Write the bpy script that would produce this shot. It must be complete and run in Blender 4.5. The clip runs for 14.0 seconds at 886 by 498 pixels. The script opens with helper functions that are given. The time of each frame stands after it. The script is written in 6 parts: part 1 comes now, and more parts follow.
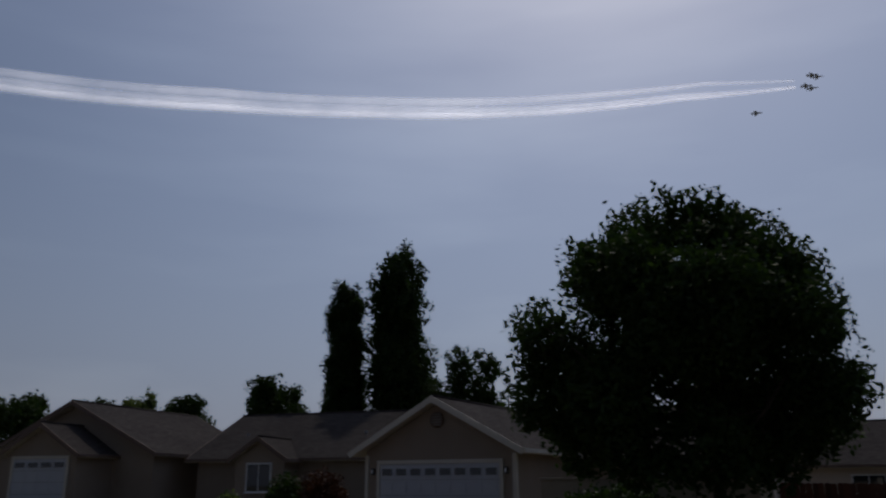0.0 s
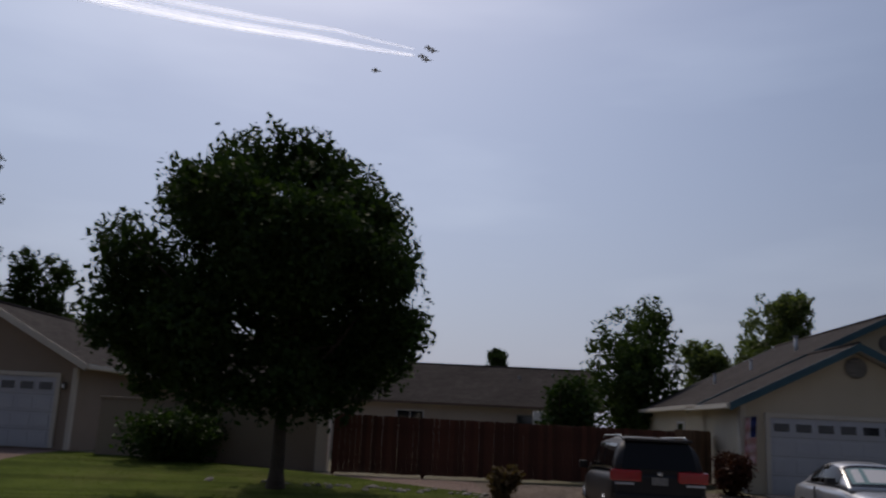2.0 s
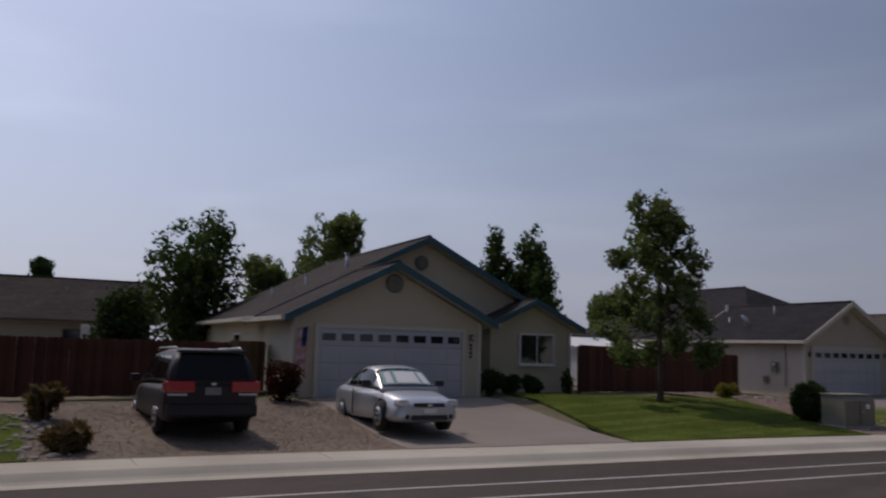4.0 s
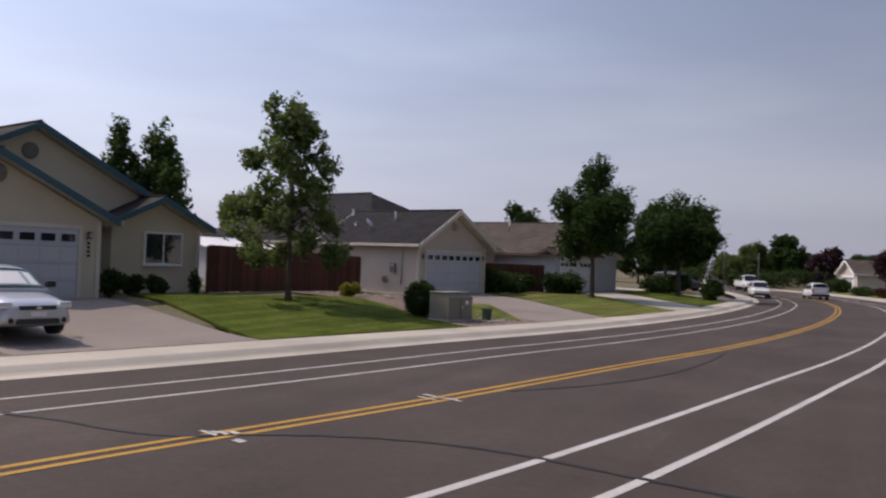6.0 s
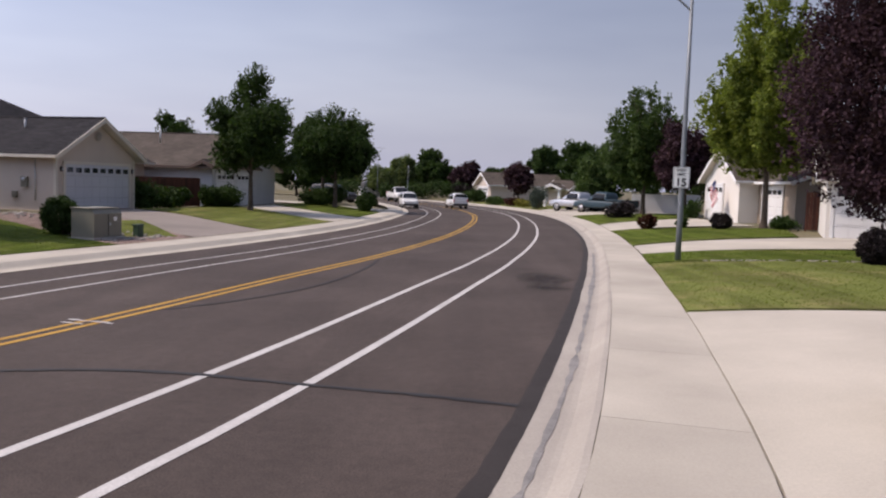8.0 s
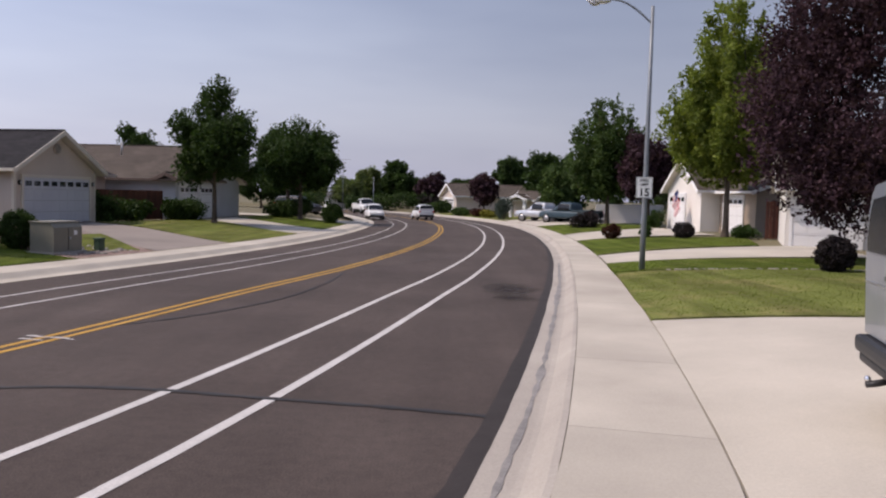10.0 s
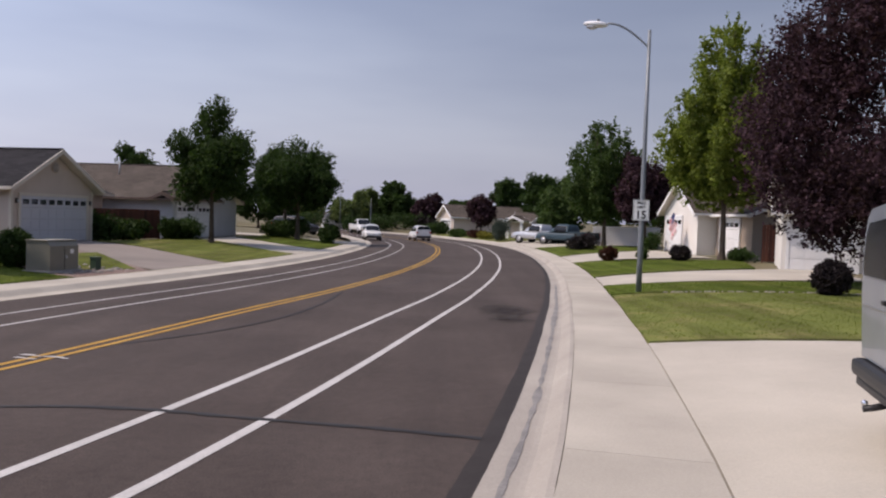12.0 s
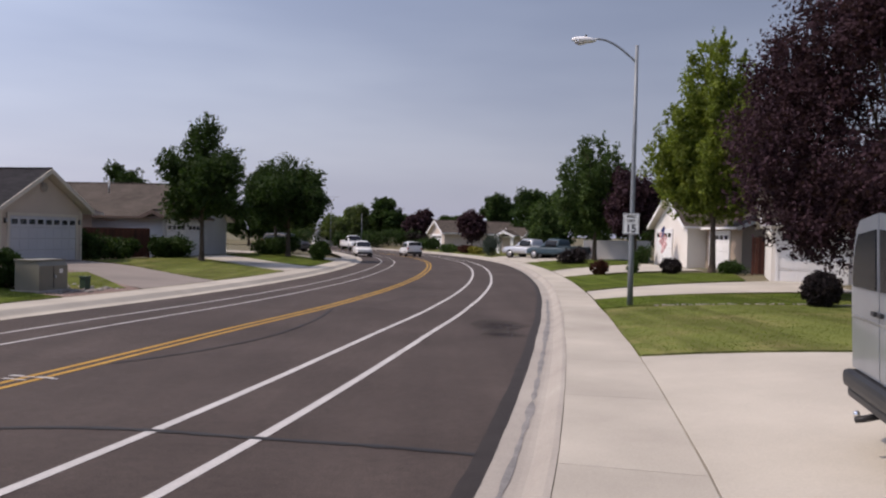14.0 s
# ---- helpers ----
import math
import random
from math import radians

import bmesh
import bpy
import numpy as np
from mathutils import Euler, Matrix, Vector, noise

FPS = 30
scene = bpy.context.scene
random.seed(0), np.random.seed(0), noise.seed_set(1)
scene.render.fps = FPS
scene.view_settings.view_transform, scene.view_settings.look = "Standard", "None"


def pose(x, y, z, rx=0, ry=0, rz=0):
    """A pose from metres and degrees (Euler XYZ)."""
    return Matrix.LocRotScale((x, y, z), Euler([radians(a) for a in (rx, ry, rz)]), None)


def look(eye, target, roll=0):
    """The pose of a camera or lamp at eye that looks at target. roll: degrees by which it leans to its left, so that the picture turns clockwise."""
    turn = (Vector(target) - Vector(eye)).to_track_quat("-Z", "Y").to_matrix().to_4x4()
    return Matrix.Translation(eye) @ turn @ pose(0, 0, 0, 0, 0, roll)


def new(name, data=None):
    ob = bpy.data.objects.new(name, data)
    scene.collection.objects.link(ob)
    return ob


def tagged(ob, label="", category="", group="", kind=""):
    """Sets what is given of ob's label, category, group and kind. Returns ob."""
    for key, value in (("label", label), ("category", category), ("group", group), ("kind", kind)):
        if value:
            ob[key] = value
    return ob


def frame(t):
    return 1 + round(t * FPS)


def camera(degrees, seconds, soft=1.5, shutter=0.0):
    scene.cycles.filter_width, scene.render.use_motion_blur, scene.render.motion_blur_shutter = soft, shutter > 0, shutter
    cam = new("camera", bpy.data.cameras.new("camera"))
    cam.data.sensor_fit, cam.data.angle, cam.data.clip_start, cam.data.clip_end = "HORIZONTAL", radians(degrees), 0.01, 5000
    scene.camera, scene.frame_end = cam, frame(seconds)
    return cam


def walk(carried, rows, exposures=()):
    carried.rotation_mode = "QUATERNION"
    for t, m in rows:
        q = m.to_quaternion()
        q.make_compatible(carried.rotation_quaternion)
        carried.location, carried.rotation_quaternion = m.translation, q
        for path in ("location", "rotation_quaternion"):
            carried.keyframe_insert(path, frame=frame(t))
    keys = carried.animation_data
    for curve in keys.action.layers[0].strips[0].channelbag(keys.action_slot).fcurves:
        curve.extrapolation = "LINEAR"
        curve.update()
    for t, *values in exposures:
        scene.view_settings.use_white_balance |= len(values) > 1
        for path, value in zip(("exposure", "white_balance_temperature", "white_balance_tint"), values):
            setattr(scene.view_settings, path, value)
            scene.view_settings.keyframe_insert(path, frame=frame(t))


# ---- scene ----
cam = camera(56.5, 14.0, soft=2.2, shutter=0.25)
PATH = [
    (0.0, pose(0, 0, 2.2, 105.99, 0.09, 109.47)),
    (0.5, pose(0, 0, 2.2, 104.70, -0.85, 102.78)),
    (1.0, pose(0, 0, 2.2, 103.60, -1.74, 96.42)),
    (1.5, pose(0, 0, 2.2, 102.48, -2.47, 88.24)),
    (2.0, pose(0, 0, 2.2, 101.72, -2.74, 80.74)),
    (2.5, pose(0, 0, 2.2, 100.93, -2.23, 73.41)),
    (3.0, pose(0, 0, 2.2, 99.97, -1.81, 66.72)),
    (3.5, pose(0, 0, 2.2, 98.47, -1.57, 58.74)),
    (6.0, pose(0, 0, 2.2, 90.76, -2.13, 25.84)),
    (6.5, pose(0, 0, 2.2, 89.19, -2.59, 20.36)),
    (7.0, pose(0, 0, 2.2, 86.95, -2.94, 15.13)),
    (7.5, pose(0, 0, 2.2, 85.66, -2.13, 8.58)),
    (8.0, pose(0, 0, 2.2, 85.53, -1.89, 2.46)),
    (10.5, pose(0, 0, 2.2, 86.84, -1.73, -0.11)),
    (11.0, pose(0, 0, 2.2, 87.38, -2.01, -0.32)),
    (11.5, pose(0, 0, 2.2, 87.77, -1.97, -0.42)),
    (12.0, pose(0, 0, 2.2, 87.85, -1.94, -0.11)),
    (12.5, pose(0, 0, 2.2, 87.98, -1.66, 0.07)),
    (13.0, pose(0, 0, 2.2, 88.28, -1.46, 0.11)),
    (13.5, pose(0, 0, 2.2, 88.64, -1.24, 0.22)),
    (14.0, pose(0, 0, 2.2, 88.95, -1.36, -0.75)),
]
walk(cam, PATH, exposures=((0.0, -2.52, 6550, 12), (1.0, -2.22, 6700, 13), (2.0, -1.84, 6950, 14), (3.0, -1.64, 7000, 15), (3.7, -1.62, 7000, 16), (5.8, -0.80, 7250, 18), (7.0, -0.46, 7250, 18), (8.0, -0.44, 7200, 19), (14.0, -0.58, 7150, 18)))

# ---- light ----
SUN_AZ, SUN_EL = radians(94), radians(52)
world = bpy.data.worlds.new("sky")
scene.world = world
world.use_nodes = True
wn = world.node_tree.nodes
sky = wn.new("ShaderNodeTexSky")
sky.sky_type = "NISHITA"
sky.sun_disc = False
sky.sun_elevation, sky.sun_rotation = SUN_EL, -SUN_AZ
sky.air_density, sky.dust_density, sky.ozone_density = 1.0, 1.3, 3.0
haze = wn.new("ShaderNodeMix")
haze.data_type = "RGBA"
haze.inputs[7].default_value = (4.95, 5.6, 7.75, 1)
veil = wn.new("ShaderNodeTexNoise")
veil.inputs["Scale"].default_value, veil.inputs["Detail"].default_value = 2.2, 4.0
stretch = wn.new("ShaderNodeMapping")
stretch.inputs["Scale"].default_value = (0.7, 0.7, 3.5)
cirrus = wn.new("ShaderNodeValToRGB")
cirrus.color_ramp.elements[0].position, cirrus.color_ramp.elements[1].position = 0.48, 0.72
cirrus.color_ramp.elements[0].color, cirrus.color_ramp.elements[1].color = (1, 1, 1, 1), (1.20, 1.18, 1.13, 1)
tone = wn.new("ShaderNodeMix")
tone.data_type, tone.blend_type = "RGBA", "MULTIPLY"
tone.inputs[0].default_value = 1.0
wl = world.node_tree.links
# dry summer haze scatters forward: the sky is brighter on the sun's side, smoothly all round
sun_dir = Vector((-math.sin(SUN_AZ) * math.cos(SUN_EL), math.cos(SUN_AZ) * math.cos(SUN_EL), math.sin(SUN_EL)))
toward = wn.new("ShaderNodeVectorMath")
toward.operation = "DOT_PRODUCT"
toward.inputs[1].default_value = sun_dir
half, square, forward = (wn.new("ShaderNodeMath") for _ in range(3))
half.operation, square.operation, forward.operation = "MULTIPLY_ADD", "POWER", "MULTIPLY_ADD"
half.inputs[1].default_value = half.inputs[2].default_value = 0.5
square.inputs[1].default_value = 3.4
forward.inputs[1].default_value, forward.inputs[2].default_value = 2.0, 0.60
wl.new(half.outputs[0], square.inputs[0]), wl.new(square.outputs[0], forward.inputs[0])
wl.new(toward.outputs["Value"], half.inputs[0])
lit = wn.new("ShaderNodeVectorMath")
lit.operation = "SCALE"
way_out = wn.new("ShaderNodeTexCoord").outputs["Generated"]
wl.new(way_out, toward.inputs[0])
# the haze is thickest along the horizon and thins with height
upward = wn.new("ShaderNodeSeparateXYZ")
thin, deep, thick_low = (wn.new("ShaderNodeMath") for _ in range(3))
thin.operation, deep.operation, thick_low.operation = "MULTIPLY_ADD", "POWER", "MULTIPLY_ADD"
thin.use_clamp = True
thin.inputs[1].default_value, thin.inputs[2].default_value = -2.4, 1.0
deep.inputs[1].default_value = 1.6
thick_low.inputs[1].default_value, thick_low.inputs[2].default_value = 0.68, 0.20
wl.new(way_out, upward.inputs[0]), wl.new(upward.outputs[2], thin.inputs[0]), wl.new(thin.outputs[0], deep.inputs[0])
wl.new(deep.outputs[0], thick_low.inputs[0]), wl.new(thick_low.outputs[0], haze.inputs[0])
wl.new(way_out, stretch.inputs["Vector"])
wl.new(stretch.outputs[0], veil.inputs["Vector"])
wl.new(veil.outputs["Fac"], cirrus.inputs[0])
wl.new(sky.outputs[0], haze.inputs[6])
wl.new(haze.outputs[2], tone.inputs[6]), wl.new(cirrus.outputs[0], tone.inputs[7])
wl.new(tone.outputs[2], lit.inputs[0]), wl.new(forward.outputs[0], lit.inputs["Scale"])
wl.new(lit.outputs[0], wn["Background"].inputs["Color"])
wn["Background"].inputs["Strength"].default_value = 0.15
sun = new("sun", bpy.data.lights.new("sun", "SUN"))
sun.data.energy, sun.data.angle, sun.data.color = 4.4, radians(0.6), (1.0, 0.925, 0.83)
sun.matrix_world = look(sun_dir * 300, (0, 0, 0))

# ---- the plan: the road's middle line, and heights beside it ----
MIDDLE = [(-10.6, -110), (-10.4, -70), (-10.2, -40), (-9.7, -20), (-8.9, -6), (-8.25, 0), (-7.25, 5.4), (-5.75, 11.4), (-4.35, 18), (-2.75, 25.3),
          (-1.35, 34.5), (-0.5, 44), (-0.15, 55), (-0.6, 66), (-2.6, 78), (-7, 92), (-15, 108), (-28, 123), (-46, 135), (-70, 143)]


def smooth_line(points, n=24):
    p = np.array(points, float)
    out = []
    for i in range(1, len(p) - 2):
        p0, p1, p2, p3 = p[i - 1:i + 3]
        for k in range(n):
            t = k / n
            out.append(0.5 * (2 * p1 + (p2 - p0) * t + (2 * p0 - 5 * p1 + 4 * p2 - p3) * t * t + (3 * p1 - p0 - 3 * p2 + p3) * t ** 3))
    out.append(p[-2])
    return np.array(out)


LINE = smooth_line(MIDDLE)
RUN = np.concatenate([[0], np.cumsum(np.hypot(*np.diff(LINE, axis=0).T))])
RUN -= np.interp(0, LINE[:240, 1], RUN[:240])
TANGENT = np.gradient(LINE, axis=0)
TANGENT /= np.hypot(TANGENT[:, 0], TANGENT[:, 1])[:, None]


def place(s, u):
    """The plan point s metres along the road and u metres to the right of its middle."""
    x, y = np.interp(s, RUN, LINE[:, 0]), np.interp(s, RUN, LINE[:, 1])
    tx, ty = np.interp(s, RUN, TANGENT[:, 0]), np.interp(s, RUN, TANGENT[:, 1])
    h = math.hypot(tx, ty)
    return x + ty / h * u, y - tx / h * u


def ease(t):
    t = min(max(t, 0.0), 1.0)
    return t * t * (3 - 2 * t)


def narrowing(s, u):
    """How much narrower the road is than at its widest, on the right or the left."""
    if u > 0:
        return float(np.interp(s, (8, 9.9, 11, 12.5, 14.6, 18, 22, 26, 34, 42), (1.017, 1.003, 0.992, 0.981, 0.970, 0.951, 0.912, 0.872, 0.838, 0.82)))
    return 1 - 0.10 * ease((s - 10) / 32)


def true_u(s, n):
    """The offset in metres for a nominal one: 7.0 is the asphalt's right edge, 9.0 the pavement's."""
    k, lim = narrowing(s, n), 9.0 if n > 0 else 7.3
    return n * k if abs(n) <= lim else n - math.copysign(lim * (1 - k), n)


def nominal_u(s, u):
    k, lim = narrowing(s, u), 9.0 if u > 0 else 7.3
    return u / k if abs(u) <= lim * k else u + math.copysign(lim * (1 - k), u)


def along(x, y):
    d = np.array([x, y]) - LINE
    i = int(np.argmin((d ** 2).sum(1)))
    t = TANGENT[i]
    return RUN[i] + d[i] @ t, d[i] @ np.array([t[1], -t[0]])


def height(s, u):
    n = nominal_u(s, u)
    if n < -7.3:
        top = 1.05 - 0.30 * ease((s + 32) / 16) - 0.09 * ease((s + 6) / 8) - 0.24 * ease((s - 24) / 10)
        return 0.15 + (top - 0.15) * ease((-7.3 - n) / 8)
    if n > 9.0:
        return 0.15 + 0.40 * (1 - math.exp((9.0 - n) / 3.5))
    return 0.15 if n < -6.39 or n > 7.63 else 0.0


def rise(x, y):
    return height(*along(x, y))


# ---- materials ----
def shader(name, rough=0.8, metal=0.0, spec=0.5):
    m = bpy.data.materials.new(name)
    m.use_nodes = True
    b = m.node_tree.nodes["Principled BSDF"]
    b.inputs["Roughness"].default_value, b.inputs["Metallic"].default_value = rough, metal
    b.inputs["Specular IOR Level"].default_value = spec
    return m, m.node_tree.nodes, m.node_tree.links, b


def ramp(nodes, links, fac, a, b, lo=0.3, hi=0.7):
    r = nodes.new("ShaderNodeValToRGB")
    r.color_ramp.elements[0].position, r.color_ramp.elements[1].position = lo, hi
    r.color_ramp.elements[0].color, r.color_ramp.elements[1].color = (*a, 1), (*b, 1)
    links.new(fac, r.inputs[0])
    return r.outputs[0]


def noise_of(nodes, links, coord, scale, detail=4.0, rough=0.55):
    n = nodes.new("ShaderNodeTexNoise")
    n.inputs["Scale"].default_value, n.inputs["Detail"].default_value, n.inputs["Roughness"].default_value = scale, detail, rough
    links.new(coord, n.inputs["Vector"])
    return n.outputs["Fac"]


def mixed(nodes, links, fac, a, b, kind="MIX"):
    m = nodes.new("ShaderNodeMix")
    m.data_type, m.blend_type = "RGBA", kind
    if isinstance(fac, float):
        m.inputs[0].default_value = fac
    else:
        links.new(fac, m.inputs[0])
    for slot, value in ((6, a), (7, b)):
        if isinstance(value, tuple):
            m.inputs[slot].default_value = (*value, 1)
        else:
            links.new(value, m.inputs[slot])
    return m.outputs[2]


def bumped(nodes, links, b, fac, strength, distance):
    n = nodes.new("ShaderNodeBump")
    n.inputs["Strength"].default_value, n.inputs["Distance"].default_value = strength, distance
    links.new(fac, n.inputs["Height"])
    links.new(n.outputs[0], b.inputs["Normal"])


def surface(name, a, b2, big=0.4, fine=30.0, rough=0.85, metal=0.0, bump=0.3, depth=0.01, spec=0.4, per_piece=0.0, speck=0.18):
    """A surface of two colours in large patches, with a fine grain and its relief."""
    m, n, l, b = shader(name, rough, metal, spec)
    co = n.new("ShaderNodeTexCoord").outputs["Object"]
    col = ramp(n, l, noise_of(n, l, co, big, 5), a, b2)
    grain = noise_of(n, l, co, fine, 5, 0.7)
    dark = ramp(n, l, grain, (1 - speck * 2,) * 3, (1 + speck * 0.6,) * 3, 0.3, 0.75)
    col = mixed(n, l, 1.0, col, dark, "MULTIPLY")
    if per_piece:
        info = n.new("ShaderNodeObjectInfo").outputs["Random"]
        col = mixed(n, l, 1.0, col, ramp(n, l, info, (1 - per_piece,) * 3, (1 + per_piece * 0.5,) * 3, 0, 1), "MULTIPLY")
    l.new(col, b.inputs["Base Color"])
    if bump:
        bumped(n, l, b, grain, bump, depth)
    return m


def plain(name, c, rough=0.5, metal=0.0, spec=0.5, coat=0.0):
    m, n, l, b = shader(name, rough, metal, spec)
    co = n.new("ShaderNodeTexCoord").outputs["Object"]
    col = ramp(n, l, noise_of(n, l, co, 3.0, 4), tuple(x * 0.88 for x in c), tuple(min(1, x * 1.06) for x in c))
    l.new(col, b.inputs["Base Color"])
    b.inputs["Coat Weight"].default_value, b.inputs["Coat Roughness"].default_value = coat, 0.04
    return m


def shingle(name, a, b2):
    m, n, l, b = shader(name, 0.95, 0, 0.06)
    co = n.new("ShaderNodeTexCoord").outputs["Object"]
    sep = n.new("ShaderNodeSeparateXYZ")
    l.new(co, sep.inputs[0])
    add = n.new("ShaderNodeMath")
    l.new(sep.outputs[0], add.inputs[0]), l.new(sep.outputs[1], add.inputs[1])
    comb = n.new("ShaderNodeCombineXYZ")
    l.new(add.outputs[0], comb.inputs[0]), l.new(sep.outputs[2], comb.inputs[1])
    br = n.new("ShaderNodeTexBrick")
    br.inputs["Scale"].default_value = 1.0
    br.inputs["Brick Width"].default_value, br.inputs["Row Height"].default_value = 0.32, 0.062
    br.inputs["Mortar Size"].default_value, br.inputs["Mortar Smooth"].default_value = 0.006, 0.6
    br.inputs["Color1"].default_value, br.inputs["Color2"].default_value = (*a, 1), (*b2, 1)
    br.inputs["Mortar"].default_value = (*[x * 0.5 for x in a], 1)
    l.new(comb.outputs[0], br.inputs["Vector"])
    patch_tone = ramp(n, l, noise_of(n, l, co, 0.5, 4), (0.82,) * 3, (1.1,) * 3)
    grain = noise_of(n, l, co, 60, 3)
    col = mixed(n, l, 1.0, br.outputs["Color"], patch_tone, "MULTIPLY")
    col = mixed(n, l, 1.0, col, ramp(n, l, grain, (0.8,) * 3, (1.15,) * 3), "MULTIPLY")
    l.new(col, b.inputs["Base Color"])
    bumped(n, l, b, br.outputs["Fac"], -0.5, 0.01)
    return m


def leaf_material(name, a, b2, glow=0.35, rough=0.65, spec=0.16):
    """Leaves: two greens by island, with light coming through."""
    m, n, l, b = shader(name, rough, 0, spec)
    geo = n.new("ShaderNodeNewGeometry").outputs["Random Per Island"]
    co = n.new("ShaderNodeTexCoord").outputs["Object"]
    col = ramp(n, l, geo, a, b2, 0.0, 1.0)
    col = mixed(n, l, 1.0, col, ramp(n, l, noise_of(n, l, co, 0.9, 3), (0.7,) * 3, (1.25,) * 3), "MULTIPLY")
    l.new(col, b.inputs["Base Color"])
    tr = n.new("ShaderNodeBsdfTranslucent")
    l.new(mixed(n, l, 1.0, col, (1.15, 1.25, 0.6), "MULTIPLY"), tr.inputs["Color"])
    mx = n.new("ShaderNodeMixShader")
    mx.inputs[0].default_value = glow
    l.new(b.outputs[0], mx.inputs[1]), l.new(tr.outputs[0], mx.inputs[2])
    l.new(mx.outputs[0], n["Material Output"].inputs["Surface"])
    return m


def asphalt_material():
    m, n, l, b = shader("asphalt", 0.9, 0, 0.3)
    co = n.new("ShaderNodeTexCoord").outputs["Object"]
    col = ramp(n, l, noise_of(n, l, co, 0.25, 6, 0.6), (0.046, 0.034, 0.029), (0.082, 0.063, 0.055), 0.3, 0.7)
    stone = noise_of(n, l, co, 55, 4, 0.75)
    col = mixed(n, l, 1.0, col, ramp(n, l, stone, (0.42,) * 3, (1.55,) * 3, 0.3, 0.72), "MULTIPLY")
    col = mixed(n, l, 1.0, col, ramp(n, l, noise_of(n, l, co, 7.0, 5, 0.7), (0.84,) * 3, (1.13,) * 3, 0.32, 0.68), "MULTIPLY")
    mp = n.new("ShaderNodeMapping")
    mp.inputs["Scale"].default_value = (1.1, 0.05, 1)
    mp.inputs["Rotation"].default_value = (0, 0, radians(11))
    l.new(co, mp.inputs["Vector"])
    col = mixed(n, l, 1.0, col, ramp(n, l, noise_of(n, l, mp.outputs[0], 1.0, 4), (0.84,) * 3, (1.12,) * 3), "MULTIPLY")
    l.new(col, b.inputs["Base Color"])
    bumped(n, l, b, stone, 0.5, 0.006)
    return m


def lawn_material(name, a, b2, dry):
    m, n, l, b = shader(name, 0.95, 0, 0.03)
    co = n.new("ShaderNodeTexCoord").outputs["Object"]
    col = ramp(n, l, noise_of(n, l, co, 0.9, 5), a, b2)
    col = mixed(n, l, ramp(n, l, noise_of(n, l, co, 0.55, 6, 0.65), (0,) * 3, (0.75,) * 3, 0.5, 0.72), col, dry)
    mp = n.new("ShaderNodeMapping")
    mp.inputs["Rotation"].default_value, mp.inputs["Scale"].default_value = (0, 0, radians(38)), (1.9, 0.12, 1)
    l.new(co, mp.inputs["Vector"])
    col = mixed(n, l, 1.0, col, ramp(n, l, noise_of(n, l, mp.outputs[0], 1.0, 2), (0.80,) * 3, (1.18,) * 3, 0.4, 0.6), "MULTIPLY")
    fine = noise_of(n, l, co, 22, 5, 0.75)
    col = mixed(n, l, 1.0, col, ramp(n, l, fine, (0.74,) * 3, (1.2,) * 3), "MULTIPLY")
    l.new(col, b.inputs["Base Color"])
    bumped(n, l, b, fine, 0.4, 0.02)
    return m


def glass(name, c=(0.02, 0.025, 0.03), rough=0.03):
    m, n, l, b = shader(name, rough, 0, 0.6)
    b.inputs["Base Color"].default_value = (*c, 1)
    b.inputs["Coat Weight"].default_value = 0.5
    return m


ASPHALT = asphalt_material()
CONCRETE = surface("concrete", (0.365, 0.332, 0.281), (0.518, 0.476, 0.404), 0.35, 40, 0.9, bump=0.2, depth=0.004, per_piece=0.07, speck=0.07)
GUTTER = surface("gutter concrete", (0.306, 0.276, 0.242), (0.408, 0.374, 0.327), 0.5, 35, 0.9, bump=0.25, depth=0.005, speck=0.1)
CONCRETE_OLD = surface("weathered concrete", (0.255, 0.230, 0.212), (0.357, 0.332, 0.306), 0.5, 30, 0.92, bump=0.3, depth=0.006, speck=0.12)
DRIVE_TAN = surface("tan driveway concrete", (0.204, 0.174, 0.153), (0.281, 0.242, 0.212), 0.3, 30, 0.92, bump=0.25, depth=0.005, speck=0.1)
PAVER = surface("brick paver", (0.128, 0.081, 0.064), (0.187, 0.123, 0.098), 1.5, 40, 0.92, bump=0.3, per_piece=0.25)
TAR = surface("tar", (0.019, 0.017, 0.017), (0.030, 0.027, 0.025), 2, 40, 0.7, bump=0.1)
TAR_FRESH = surface("newer asphalt", (0.023, 0.018, 0.016), (0.036, 0.029, 0.027), 1.5, 45, 0.85, bump=0.3, depth=0.006)
DAMP = surface("damp concrete", (0.187, 0.178, 0.170), (0.306, 0.289, 0.272), 2, 25, 0.7, bump=0.1)
OIL = surface("oily asphalt", (0.012, 0.010, 0.010), (0.031, 0.026, 0.025), 2, 30, 0.9, bump=0.2)
on, ol = OIL.node_tree.nodes, OIL.node_tree.links
o_co = on.new("ShaderNodeTexCoord")
o_far = on.new("ShaderNodeVectorMath")
o_far.operation = "DISTANCE"
o_far.inputs[1].default_value = (0.5, 0.5, 0.5)
ol.new(o_co.outputs["Generated"], o_far.inputs[0])
o_soft = ramp(on, ol, o_far.outputs["Value"], (0.8,) * 3, (0,) * 3, 0.12, 0.5)
o_rag = ramp(on, ol, noise_of(on, ol, o_co.outputs["Object"], 3.5, 6, 0.7), (0.15,) * 3, (1.0,) * 3, 0.35, 0.6)
o_mix, o_clear = on.new("ShaderNodeMixShader"), on.new("ShaderNodeBsdfTransparent")
ol.new(mixed(on, ol, 1.0, o_soft, o_rag, "MULTIPLY"), o_mix.inputs[0])
